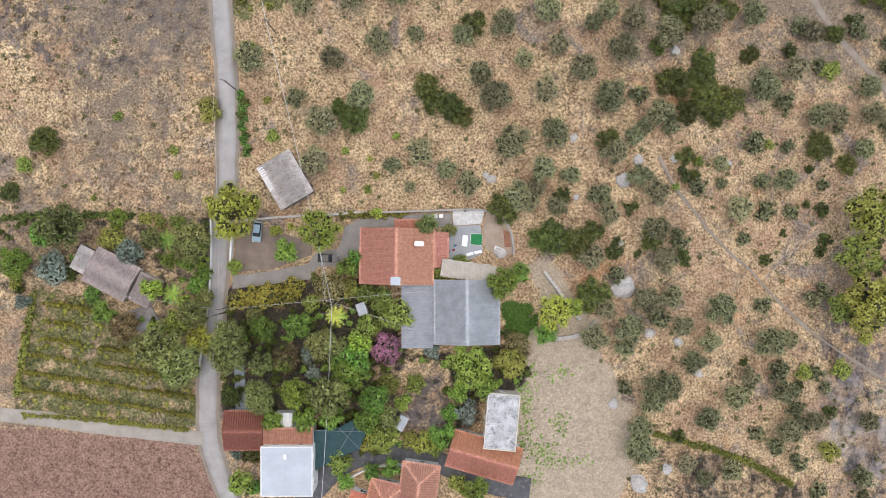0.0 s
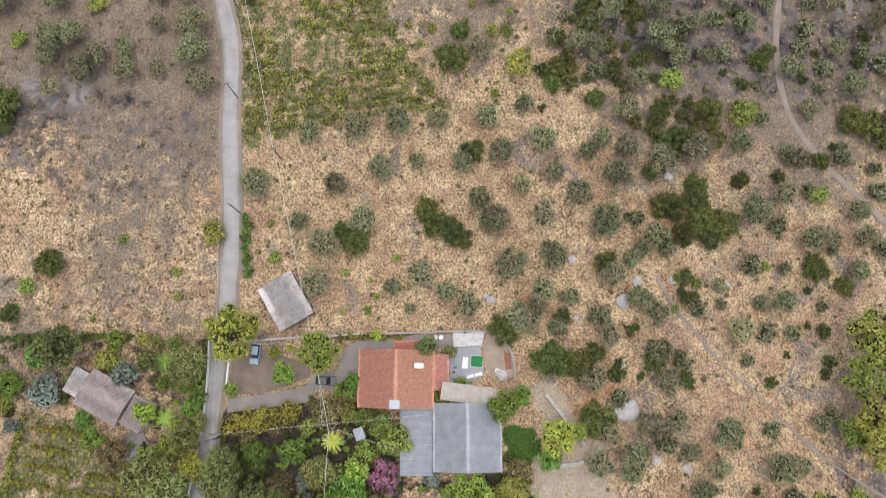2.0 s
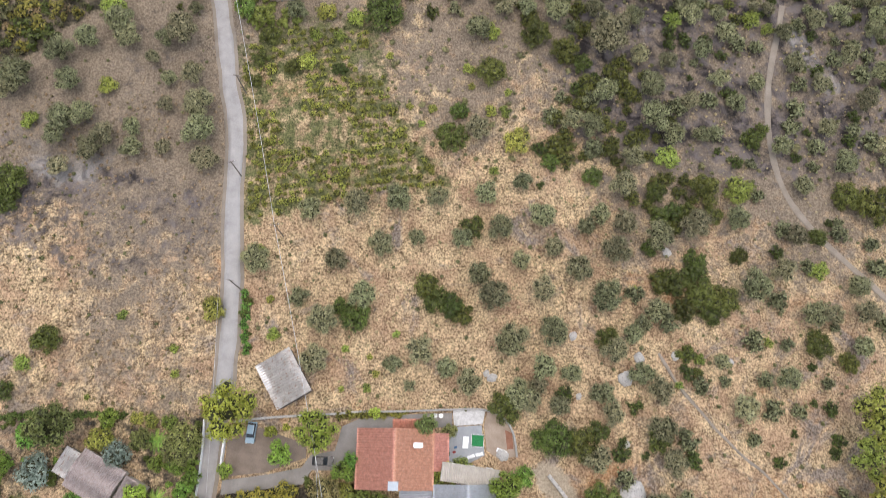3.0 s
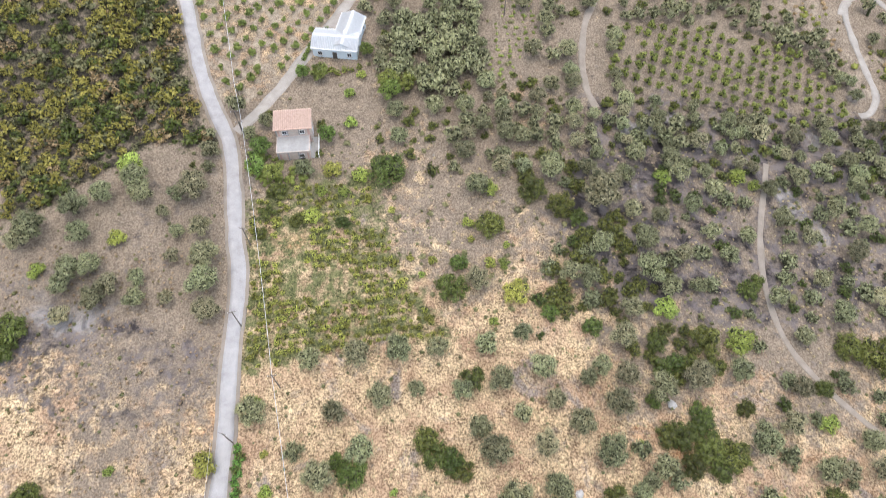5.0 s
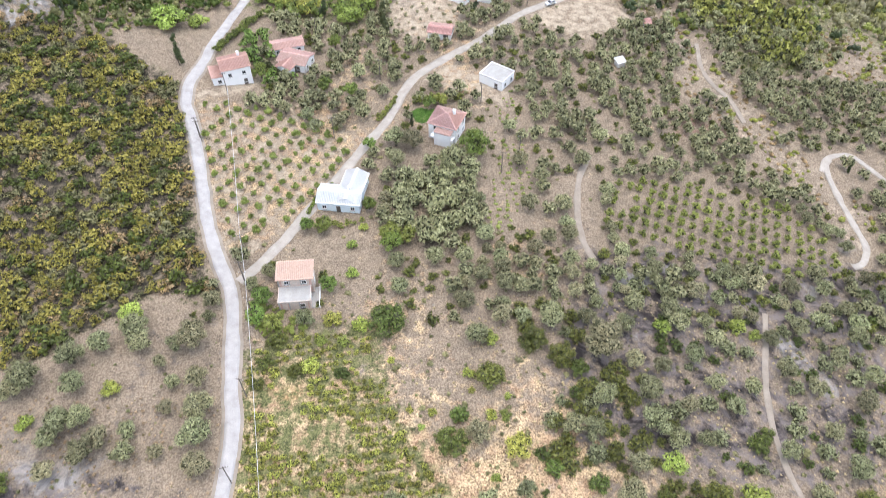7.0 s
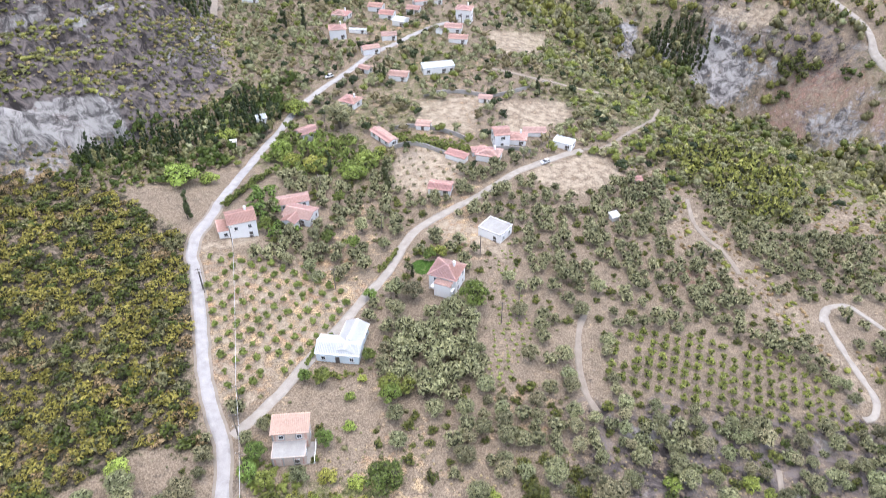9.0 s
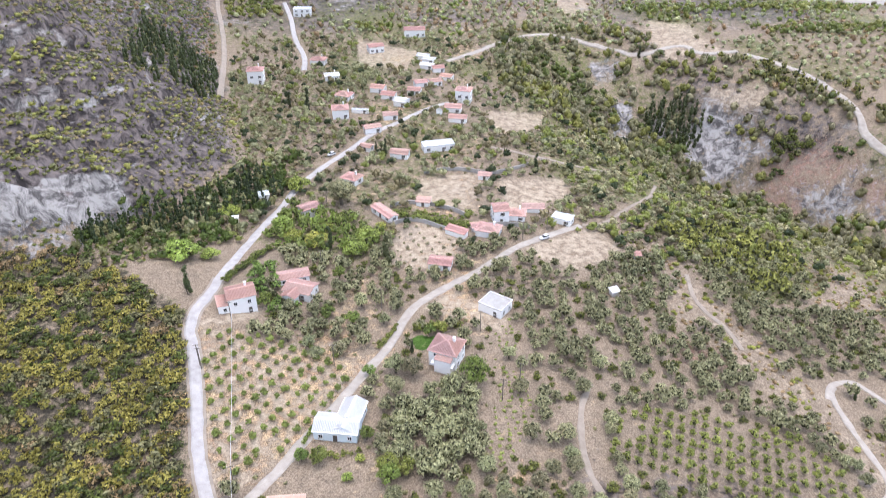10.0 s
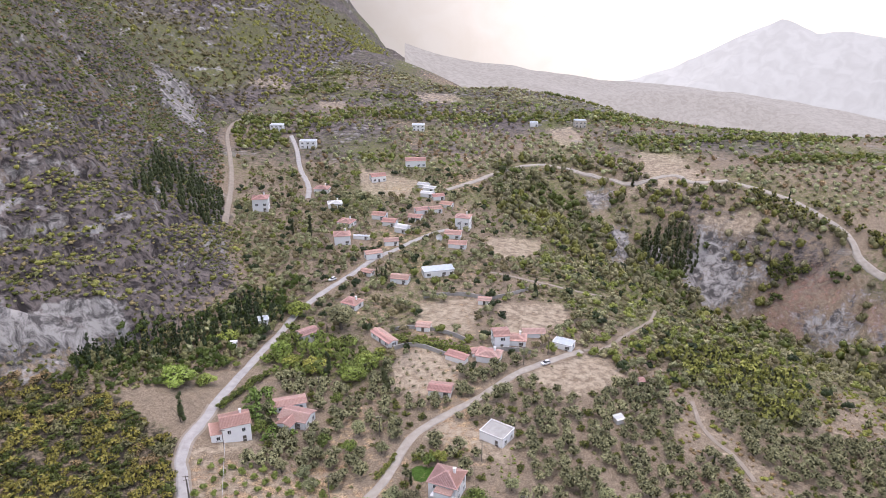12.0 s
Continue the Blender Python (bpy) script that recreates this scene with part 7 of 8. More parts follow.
x, y, rnd = scatter(-140, 160, 238, 520, 3.6, lambda x, y: village(x, y) * 0.75, 20)
stuff("village_scrub", SCRUB, "low dry scrub between the plots", "scrub", rowsof(x, y, rnd, 0.5, 1.3, 0.5, 0.9), 1, 14, 0.6, seed=9)

x, y, rnd = scatter(-110, 40, 180, 330, 4.2, lambda x, y: free(x, y, 1) * inside(x, y, VILLAGE_GREEN) * 0.9, 31)
k = rnd.uniform(0, 1, len(x)) < 0.55
stuff("garden_trees", PINE, "tall light green trees in a village garden", "trees", rowsof(x[k], y[k], rnd, 2.0, 3.6, 0.9, 1.3), 5, 90, 0.3, gap=0.55, lift=0.8, seed=31)
stuff("garden_trees", ORCHARD_LEAF, "green trees in a village garden", "trees", rowsof(x[~k], y[~k], rnd, 1.8, 3.2, 0.9, 1.3), 5, 90, 0.3, gap=0.55, lift=0.8, seed=32)
x, y, rnd = scatter(-60, 60, 100, 200, 4.0, lambda x, y: free(x, y, 0.5) * inside(x, y, DARK_GROVE) * 0.95, 32)
stuff("olive_grove", OLIVE, "dense grove of large old olive trees", "olive grove", rowsof(x, y, rnd, 2.2, 3.4), 7, 440, 0.15, flat=1.0, gap=0.5, lift=0.85, seed=33, fat=1.15)

# ravine woods
x, y, rnd = scatter(40, 480, 90, 560, 4.4, lambda x, y: free(x, y, 1) * in_view(x, y) * (land(x, y)[1] < 75) * (land(x, y)[1] > 2) * ~plots(x, y, [RIDGE_STRAW, RIDGE_STRAW_B]) * np.where(land(x, y)[2] > 0, 0.45, 0.85) * (y > 150) * np.where(plots(x, y, BARE_PATCHES), 0.12, 1), 21)
k = rnd.uniform(0, 1, len(x)) > smooth(0.9, 1.5, slope_at(x, y)) * (land(x, y)[2] > 0) * 0.85
x, y = x[k], y[k]
pick = rnd.uniform(0, 1, len(x)) + 0.35 * rough(x, y, 30, 67)
for lo, hi, mat, nm, lb, seed in ((-1, 0.24, PINE, "ravine_pines", "yellow-green pines on the ravine side", 10), (0.24, 0.5, OLIVE, "ravine_trees", "grey-green trees on the ravine side", 37), (0.5, 0.85, SCRUB, "ravine_scrub", "dull green thicket in the ravine", 11), (0.85, 2, LENTISK, "ravine_scrub", "dark thicket in the ravine", 12)):
    k = (pick >= lo) & (pick < hi)
    stuff(nm, mat, lb, "woods", rowsof(x[k], y[k], rnd, 1.8, 3.6, 0.8, 1.4), 3, 36, 0.36, flat=1.0, gap=0.4, lift=0.7, seed=seed, fat=1.1)

# slope between the village road and the ravine
x, y, rnd = scatter(55, 330, 215, 430, 4.6, lambda x, y: free(x, y, 1) * in_view(x, y) * (land(x, y)[1] > 60) * (land(x, y)[2] < 0) * ((y > 238) | (x > 150)) * ~plots(x, y, [PINE_SLOPE, TEAL_GROVE_B, FIELD_C, RIDGE_STRAW, RIDGE_STRAW_B]) * (0.45 + 0.45 * (rough(x, y, 20, 79) > -0.2)), 38)
pick = rnd.uniform(0, 1, len(x)) + 0.3 * rough(x, y, 25, 80)
for lo, hi, mat, lb, seed in ((-1, 0.35, OLIVE, "grey-green trees on the slope above the ravine", 76), (0.35, 0.7, SCRUB, "dull green thicket above the ravine", 77), (0.7, 2, PINE, "yellow-green pines above the ravine", 78)):
    k = (pick >= lo) & (pick < hi)
    stuff("slope_woods", mat, lb, "woods", rowsof(x[k], y[k], rnd, 1.4, 3.0, 0.8, 1.2), 4, 50, 0.34, flat=1.0, gap=0.45, lift=0.7, seed=seed)
x, y, rnd = scatter(-200, 420, 540, 1000, 7.0, lambda x, y: free(x, y, 3) * in_view(x, y) * (land(x, y)[0] > 10) * ~plots(x, y, BARE_PATCHES) * 0.8 * (rough(x * 0.6, y * 1.6, 70, 82) > 0.3), 39)
k = rnd.uniform(0, 1, len(x)) < 0.5
stuff("plateau_woods", LENTISK, "dark belts of wood on the plateau", "woods", rowsof(x[k], y[k], rnd, 2.2, 4.0, 0.8, 1.3), 3, 24, 0.42, gap=0.45, lift=0.7, seed=79)
stuff("plateau_woods", PINE, "yellow-green belts of pines on the plateau", "woods", rowsof(x[~k], y[~k], rnd, 2.2, 4.0, 0.8, 1.3), 3, 24, 0.42, gap=0.45, lift=0.7, seed=80)

# olive terraces and scrub of the far plateau
def plateau(x, y):
    u, d, side, s = land(x, y)
    return free(x, y, 2) & in_view(x, y) & (u > 8) & (d > 60) & (side > 0) | (free(x, y, 2) & in_view(x, y) & (u > 8) & (y > 520))


x, y, rnd = scatter(-260, 700, 330, 800, 6.8, lambda x, y: plateau(x, y) * (y > 300) * ((y > 500) | (x > 120)) * np.where(plots(x, y, BARE_PATCHES), 0.06, 1) * (0.25 + 0.7 * smooth(-0.2, 0.3, rough(x, y, 48, 68))), 22)
pick = rnd.uniform(0, 1, len(x)) + 0.3 * rough(x, y, 90, 69)
# brown share added so tree tones imitate the weak contrast of haze
for lo, hi, mat, nm, lb, seed in ((-1, 0.5, OLIVE, "olive_terraces", "olive trees on far terraces", 13), (0.5, 0.78, SCRUB, "plateau_scrub", "dull scrub on the plateau", 14), (0.78, 0.9, DRYLEAF, "plateau_scrub", "brown scrub lowering contrast like haze on the plateau", 38), (0.9, 2, PINE, "plateau_pines", "yellow-green pines on the plateau", 15)):
    k = (pick >= lo) & (pick < hi)
    stuff(nm, mat, lb, "trees", rowsof(x[k], y[k], rnd, 1.3, 3.3, 0.6, 1.0), 2, 20, 0.42, flat=1.0, gap=0.35, lift=0.75, seed=seed, fat=1.1)
x, y, rnd = scatter(-420, 700, 800, 1060, 8.5, lambda x, y: plateau(x, y) * np.where(plots(x, y, BARE_PATCHES), 0.05, 1) * (0.2 + 0.75 * smooth(-0.3, 0.3, rough(x, y, 110, 70))), 23)
pick = rnd.uniform(0, 1, len(x))
# crowns flattened and browned to paint in hazy low contrast
for lo, hi, mat, nm, lb, seed in ((0, 0.45, OLIVE, "far_groves", "olive groves toward the crest", 16), (0.45, 0.7, DRYLEAF, "far_scrub", "brown scrub lowering contrast like haze toward the crest", 39), (0.7, 1, SCRUB, "far_scrub", "dull scrub toward the crest", 17)):
    k = (pick >= lo) & (pick < hi)
    stuff(nm, mat, lb, "trees", rowsof(x[k], y[k], rnd, 1.8, 4.4, 0.45, 0.8), 2, 12, 0.45, gap=0.4, lift=0.6, seed=seed, fat=1.1)

# pines and dark groves on the slope above the ravine, dark thickets below the far road
for poly, gap, mat, nm, lb, lo, hi, seed in ((PINE_SLOPE, 6.2, PINE, "ravine_pines", "large yellow-green pines on the green slope", 2.4, 4.4, 61), (TEAL_GROVE, 3.8, OLIVE, "olive_grove", "dense grove of young olive trees", 1.5, 2.3, 62), (TEAL_GROVE_B, 4.0, OLIVE, "olive_grove", "dense grove above the ravine", 1.8, 2.6, 63),
                                             (PINE_BELT, 5.0, PINE, "pine_belt", "belt of pines below the far road", 2.0, 3.8, 64), (CLUMP_A, 3.5, LENTISK, "thicket", "dark thicket on the eroded slope", 2.2, 3.6, 65), (CLUMP_B, 3.5, LENTISK, "thicket", "dark thicket on the eroded slope", 2.0, 3.2, 66),
                                             (CLUMP_C, 3.5, LENTISK, "thicket", "dark thicket on the eroded slope", 2.0, 3.2, 67), (CLUMP_D, 3.5, LENTISK, "thicket", "dark thicket on the eroded slope", 2.0, 3.2, 68)):
    q = np.array(poly)
    x, y, rnd = scatter(q[:, 0].min(), q[:, 0].max(), q[:, 1].min(), q[:, 1].max(), gap, lambda x, y, poly=poly: inside(x, y, poly) * free(x, y, 1) * 0.85, seed)
    stuff(nm, mat, lb, "woods", rowsof(x, y, rnd, lo, hi, 0.9, 1.3), 5, 70, 0.26, flat=1.0, gap=0.5, lift=0.75, seed=seed)

# mountain side
def mountain(x, y):
    u = land(x, y)[0]
    foot_belt = (u < 32) & (y > 190) & (y < 300) & (x < -94)
    return in_view(x, y) * free(x, y, 2) * ((u < 8) | foot_belt) * ~inside(x, y, MAQUIS_FIELD) * ~((u < -4) & (u > -17) & (y < 245)) * np.where(inside(x, y, ROCKBAND), 0.2, 1.0) * (0.6 + 0.35 * (rough(x, y, 26, 71) > -0.2))


for x0, y0, y1, gap, lo_r, hi_r, sd in ((-300, 190, 400, 2.3, 0.5, 1.7, 24), (-420, 400, 720, 3.0, 0.7, 2.1, 124)):
    x, y, rnd = scatter(x0, -60, y0, y1, gap, mountain, sd)
    k = rnd.uniform(0, 1, len(x)) > smooth(1.8, 2.8, slope_at(x, y)) * 0.8
    x, y = x[k], y[k]
    pick = rnd.uniform(0, 1, len(x)) + 0.4 * rough(x, y, 55, 72) + 0.16 * smooth(330, 480, y)
    for lo, hi, mat, nm, lb, seed in ((-1, 0.36, LENTISK, "mountain_scrub", "dark scrub on the rocky mountain side", 19), (0.36, 0.62, SCRUB, "mountain_scrub", "grey-green scrub on the rocky mountain side", 18), (0.62, 0.8, DRYLEAF, "mountain_scrub", "withered brown scrub on the rocky mountain side", 36), (0.8, 1.06, HILLSIDE, "mountain_scrub", "olive-green bushes on the mountain side", 120), (1.06, 2, PINE, "mountain_pines", "yellow-green young pines on the mountain side", 20)):
        k = (pick >= lo) & (pick < hi)
        big = 1.25 if mat is PINE else 1.0
        stuff(nm, mat, lb, "scrub", rowsof(x[k], y[k], rnd, lo_r * big, hi_r * big, 0.6, 1.0), 1, 12, 0.5, seed=seed + sd, fat=1.2)
x, y, rnd = scatter(-700, -20, 720, 1400, 8.5, lambda x, y: in_view(x, y) * (land(x, y)[0] < 8) * 0.85, 25)
k = rnd.uniform(0, 1, len(x)) < 0.5 + 0.5 * rough(x, y, 120, 73)
stuff("mountain_pines", PINE, "pine wood on the far mountain side", "woods", rowsof(x[k], y[k], rnd, 2.4, 4.4, 0.8, 1.2), 2, 12, 0.5, seed=21)
stuff("mountain_scrub", SCRUB, "scrub on the far mountain side", "scrub", rowsof(x[~k], y[~k], rnd, 2.0, 4.2, 0.7, 1.0), 2, 12, 0.5, seed=22)


# ---- yards and walls ----
def patch(name, poly, mat, label, lift=0.25, category="yard"):
    """A level paved or bare area, a thick slab let into the ground."""
    top = max(gz(x, y) for x, y in poly) * 0.5 + np.mean([gz(x, y) for x, y in poly]) * 0.5 + lift
    bm = bmesh.new()
    a = [bm.verts.new((x, y, top)) for x, y in poly]
    b = [bm.verts.new((x, y, top - 1.2)) for x, y in poly]
    f = bm.faces.new(a)
    f.normal_update()
    n = len(poly)
    for i in range(n):
        bm.faces.new((a[i], a[(i + 1) % n], b[(i + 1) % n], b[i]))
    bmesh.ops.triangulate(bm, faces=[q for q in bm.faces if len(q.verts) > 4])
    bmesh.ops.recalc_face_normals(bm, faces=bm.faces)
    return tagged(part(name, bm, mat, None), label, category, kind="structure")


def wall_line(name, line, height, thick, mat, label, category="wall", step=2.0, lean=0.0):
    """A free-standing wall that follows the ground, with a slightly uneven top."""
    pts = even(line, step)
    bm = bmesh.new()
    rings = []
    for i, p in enumerate(pts):
        way = (pts[min(i + 1, len(pts) - 1)] - pts[max(i - 1, 0)]).normalized()
        o = Vector((way.y, -way.x, 0)) * thick / 2
        z = gz(p.x, p.y)
        h = height * (1 + 0.06 * float(rough(p.x, p.y, 3, 81)))
        rings.append([bm.verts.new((*(p + o * s).xy, z + q)) for s, q in ((1.15, -0.6), (1, h), (-1, h), (-1.15, -0.6))])
    for a, b in zip(rings, rings[1:]):
        for k in range(3):
            bm.faces.new((a[k], a[k + 1], b[k + 1], b[k]))
    bm.faces.new(rings[0])
    bm.faces.new(rings[-1][::-1])
    bmesh.ops.recalc_face_normals(bm, faces=bm.faces)
    return tagged(part(name, bm, mat, None), label, category, kind="structure")


patch("paved_strip", [(-41.4, -22), (-39.6, -22), (-38.6, -32), (-41.0, -32.4)], material("blue_grey_paving", (0.2, 0.23, 0.27), (0.34, 0.37, 0.41), 1.6, 0.8, place=True, bump=0.15), "blue-grey paved strip in the garden", 0.3)
patch("ruined_floor", [(-63, -12.5), (-58, -11), (-55.5, -15), (-57, -18), (-61, -16)], material("broken_concrete", (0.1, 0.09, 0.085), (0.4, 0.38, 0.36), 1.8, 0.95, place=True, bump=0.6, spots=(0.3, 0.24, 0.2)), "broken concrete floor beside the old barn", 0.25)
patch("driveway", DRIVE, PAVING, "grey concrete driveway beside the red house")
patch("yard", DIRT_YARD, material("brown_yard_earth", (0.17, 0.13, 0.1), (0.3, 0.24, 0.19), 2.0, 0.95, place=True), "bare brown earth yard with parked cars", 0.18)
patch("terrace", TERRACE, material("grey_terrace_paving", (0.3, 0.31, 0.32), (0.42, 0.43, 0.44), 1.5, 0.7, place=True, bump=0.1), "grey paved terrace beside the house", 0.32)
patch("pebble_bed", PEBBLES, material("white_pebbles", (0.45, 0.43, 0.4), (0.75, 0.73, 0.7), 0.5, 0.9, place=True, bump=0.8), "bed of white pebbles", 0.28)
patch("earth_bed", EARTH_BED, material("levelled_earth", (0.3, 0.23, 0.17), (0.45, 0.36, 0.28), 1.5, 0.95, place=True), "levelled earth bed behind the curved wall", 0.26)
patch("clay_bed", [(11.9, 3.9), (13.2, 3.3), (13.4, 0.4), (12.2, 0.3)], material("red_clay", (0.22, 0.1, 0.06), (0.34, 0.17, 0.11), 1.0, 0.95, place=True), "patch of bare red clay beside the curved wall", 0.3)
wall_line("white_kerb", [(10.2, 0.3), (13.4, -0.9)], 0.45, 0.7, WHITE, "low whitewashed masonry kerb")
wall_line("curved_wall", TERRACE_WALL, 0.9, 0.35, CONCRETE, "curved concrete garden wall")
wall_line("stone_wall", NORTH_WALL, 0.8, 0.4, STONE, "low rough boundary wall")
wall_line("roadside_wall", WEST_WALL, 0.9, 0.18, WHITE, "low whitewashed wall along the road")
wall_line("gate_wall", GATE_WALL, 1.1, 0.35, WHITE, "whitewashed wall beside the gate")
wall_line("drive_wall", DRIVE_WALL, 0.9, 0.25, WHITE, "white wall along the asphalt drive")
wall_line("retaining_wall", SCREE_WALL, 1.0, 0.6, STONE, "pale dry stone retaining wall")
wall_line("retaining_wall", SCREE_WALL_B, 0.6, 0.7, STONE, "broken dry stone retaining wall")
for line in (VILLAGE_WALL_A, VILLAGE_WALL_B, VILLAGE_WALL_C, VILLAGE_WALL_D):
    wall_line("garden_wall", line, 1.8, 0.35, CONCRETE, "grey concrete garden wall in the village")
road("drive", ASPHALT_DRIVE, 4.2, ASPHALT, "curving dark asphalt drive between houses", lift=0.2)


def canopy():
    """Dark green shade net on posts and wires over a yard."""
    net = material("green_shade_net", (0.02, 0.05, 0.055), (0.05, 0.1, 0.105), 1.0, 0.8)
    c = np.mean(NET_CANOPY, 0)
    ob = thing("shade_net", pose(c[0], c[1], gz(*c)), "dark green shade net stretched over a yard", "canopy")
    bm = bmesh.new()
    slab(bm, [(x - c[0], y - c[1], 3.0) for x, y in NET_CANOPY], 0.05)
    part("net", bm, net, ob)
    for x, y in NET_CANOPY:
        bm = bmesh.new()
        tube(bm, (x - c[0], y - c[1], -0.5), (x - c[0], y - c[1], 2.94), 0.05, sides=6)
        part("post", bm, METAL, ob)
    for k in range(3):
        a, b = NET_CANOPY[k], NET_CANOPY[k + 3]
        bm = bmesh.new()
        tube(bm, (a[0] - c[0], a[1] - c[1], 3.03), (b[0] - c[0], b[1] - c[1], 3.03), 0.03, sides=5)
        part("wire", bm, METAL, ob)


canopy()


# ---- hedges, palms, cypresses ----
def hedge(line, r, mat, label, gap=0.8, tall=1.0, seed=0, name="hedge", jit=0.25):
    rnd = random.Random(seed + 3)
    rows = [(p.x + rnd.uniform(-jit, jit), p.y + rnd.uniform(-jit, jit), r * rnd.uniform(0.75, 1.2), tall * rnd.uniform(0.85, 1.15)) for p in even(line, gap)]
    return stuff(name, mat, label, "hedge", rows, 5, 110 if r < 1.5 else 230, 0.26 if r < 1.5 else 0.15, gap=0.5, lift=0.6, seed=40 + seed)


hedge(HEDGE_BIG, 2.0, GOLD, "tall yellow-green clipped hedge along the driveway", 0.5, 1.1, 1, jit=1.5)
hedge(HEDGE_NORTH, 1.0, MAQUIS, "green hedge along the boundary wall", 0.8, 0.9, 2)
hedge(HEDGE_WEST, 0.9, LENTISK, "dark hedge at the edge of the dry field", 0.8, 0.9, 3)
hedge(HEDGE_LANE, 1.0, MAQUIS, "green hedge beside the vineyard", 0.8, 0.9, 4)
hedge(HEDGE_LANE_B, 0.7, MAQUIS, "ragged green verge along the lane", 0.7, 0.8, 5)
hedge(HEDGE_SE, 0.9, MAQUIS, "yellow-green clipped hedge round the plot", 0.7, 0.9, 6)
hedge(HEDGE_ROAD, 1.0, CITRUS, "green roadside bushes", 0.9, 0.9, 7)
hedge(HEDGE_HOUSE, 1.1, MAQUIS, "yellow-green hedge between the houses", 0.8, 0.9, 8)
hedge(HEDGE_ROAD_W, 1.4, CITRUS, "green bushes along the road wall", 0.9, 1.0, 9)
hedge(HEDGE_VILLA, 1.5, CYPRESS, "dark clipped hedge beside the villa", 0.9, 1.3, 10)
hedge(HEDGE_VILLA_B, 1.6, ORCHARD_LEAF, "green garden hedge beside the road", 1.2, 1.2, 11)
hedge(HEDGE_PINK, 1.5, ORCHARD_LEAF, "dark green trees round a lawn", 1.2, 1.6, 12)
hedge(HEDGE_FORK, 1.0, PINE, "yellow-green hedge along the road", 0.8, 1.0, 13)
hedge([(-35, 127), (-27, 126), (-21, 128)], 1.1, ORCHARD_LEAF, "round green bushes in front of the white-roofed house", 2.0, 1.0, 15, jit=0.6)
hedge([(-36.4, 130.5), (-34.8, 136), (-30.5, 142.5)], 0.9, ORCHARD_LEAF, "green hedge between the road and the white-roofed house", 0.9, 1.0, 16)
hedge(HEDGE_GREEN, 2.2, ORCHARD_LEAF, "row of green garden trees", 1.8, 1.0, 14)


def palm(x, y, h, seed):
    rnd = random.Random(seed)
    ob = thing("palm_tree", pose(x, y, gz(x, y)), "palm tree with arching feathery fronds", "palm", "palm trees")
    bm = bmesh.new()
    for k in range(5):
        tube(bm, (0, 0, -0.4 + (h + 0.4) * k / 5), (0, 0, -0.4 + (h + 0.4) * (k + 1) / 5 + 0.05), 0.26, 0.21, 9)
    part("trunk", bm, BARK, ob)
    for k in range(16):
        a, up = 2 * math.pi * k / 16 + rnd.uniform(-0.15, 0.15), rnd.uniform(0.1, 0.9)
        bm = bmesh.new()
        L = rnd.uniform(1.9, 2.5)
        for s in range(7):
            t0 = (s + 0.5) / 7
            p = Vector((math.cos(a) * L * t0, math.sin(a) * L * t0, h + up * L * (t0 - 1.25 * t0 * t0)))
            for side in (-1, 1):
                o = Vector((-math.sin(a), math.cos(a), 0)) * side
                tip = p + o * 0.55 * (1 - 0.5 * t0) + Vector((math.cos(a), math.sin(a), -0.5)) * 0.35
                w = Vector((math.cos(a), math.sin(a), 0)) * 0.15
                bm.faces.new([bm.verts.new(q) for q in (p - w, p + w, tip)])
        part("frond", bm, BRIGHT if seed == 1 else CITRUS, ob)


for i, (x, y, h) in enumerate(PALMS):
    palm(x, y, h, i + 1)
for x, y, h in CYPRESSES:
    grow("cypress", x, y, h * 0.55)
for poly, n, lo, hi, seed, lb in ((CYPRESS_FOOT, 3.0, 2.6, 4.8, 51, "dark cypress wood under the cliff"), (CYPRESS_STAND, 5.5, 4.0, 6.5, 52, "stand of slender dark cypresses on the mountain side"), (CYPRESS_RAVINE, 5.0, 4.5, 7.5, 53, "stand of slender dark cypresses in the ravine")):
    q = np.array(poly)
    x, y, rnd = scatter(q[:, 0].min(), q[:, 0].max(), q[:, 1].min(), q[:, 1].max(), n, lambda x, y, poly=poly: inside(x, y, poly) * 0.85, seed)
    stuff("cypress_wood", CYPRESS, lb, "woods", rowsof(x, y, rnd, lo, hi), 4, 70, 0.16, cone=0.24, lift=0.95, seed=seed)


x, y, rnd = scatter(-190, -40, 180, 330, 3.4, lambda x, y: inside(x, y, MOUNTAIN_FOOT) * free(x, y, 1) * 0.8, 54)
k = rnd.uniform(0, 1, len(x)) < 0.6
stuff("mountain_foot_wood", LENTISK, "dark wood along the mountain foot", "woods", rowsof(x[k], y[k], rnd, 1.4, 2.8, 1.0, 1.6), 4, 60, 0.36, lift=0.7, seed=54)
stuff("mountain_foot_wood", SCRUB, "grey-green thicket along the mountain foot", "woods", rowsof(x[~k], y[~k], rnd, 1.4, 2.6, 0.9, 1.4), 4, 60, 0.36, lift=0.7, seed=55)
LOT_GRASS = [(16.5, -29, 1.8, 5), (23.5, -24.5, 2.2, 1.5), (23.5, -35, 2.0, 1.8), (19.5, -40, 3, 2), (16, -37, 1.5, 3), (24, -42, 4, 1.5), (17, -46, 2, 2)]
x, y, rnd = scatter(14, 34, -54, -18, 0.55, lambda x, y: inside(x, y, LOT) * np.minimum(1, sum(np.exp(-(((x - a) / c) ** 2 + ((y - b) / d) ** 2)) for a, b, c, d in LOT_GRASS)), 55)
stuff("weeds", CITRUS, "green weeds on the pale lot", "weeds", rowsof(x, y, rnd, 0.15, 0.42, 0.3, 0.5), 1, 24, 0.4, lift=0.2, seed=56)


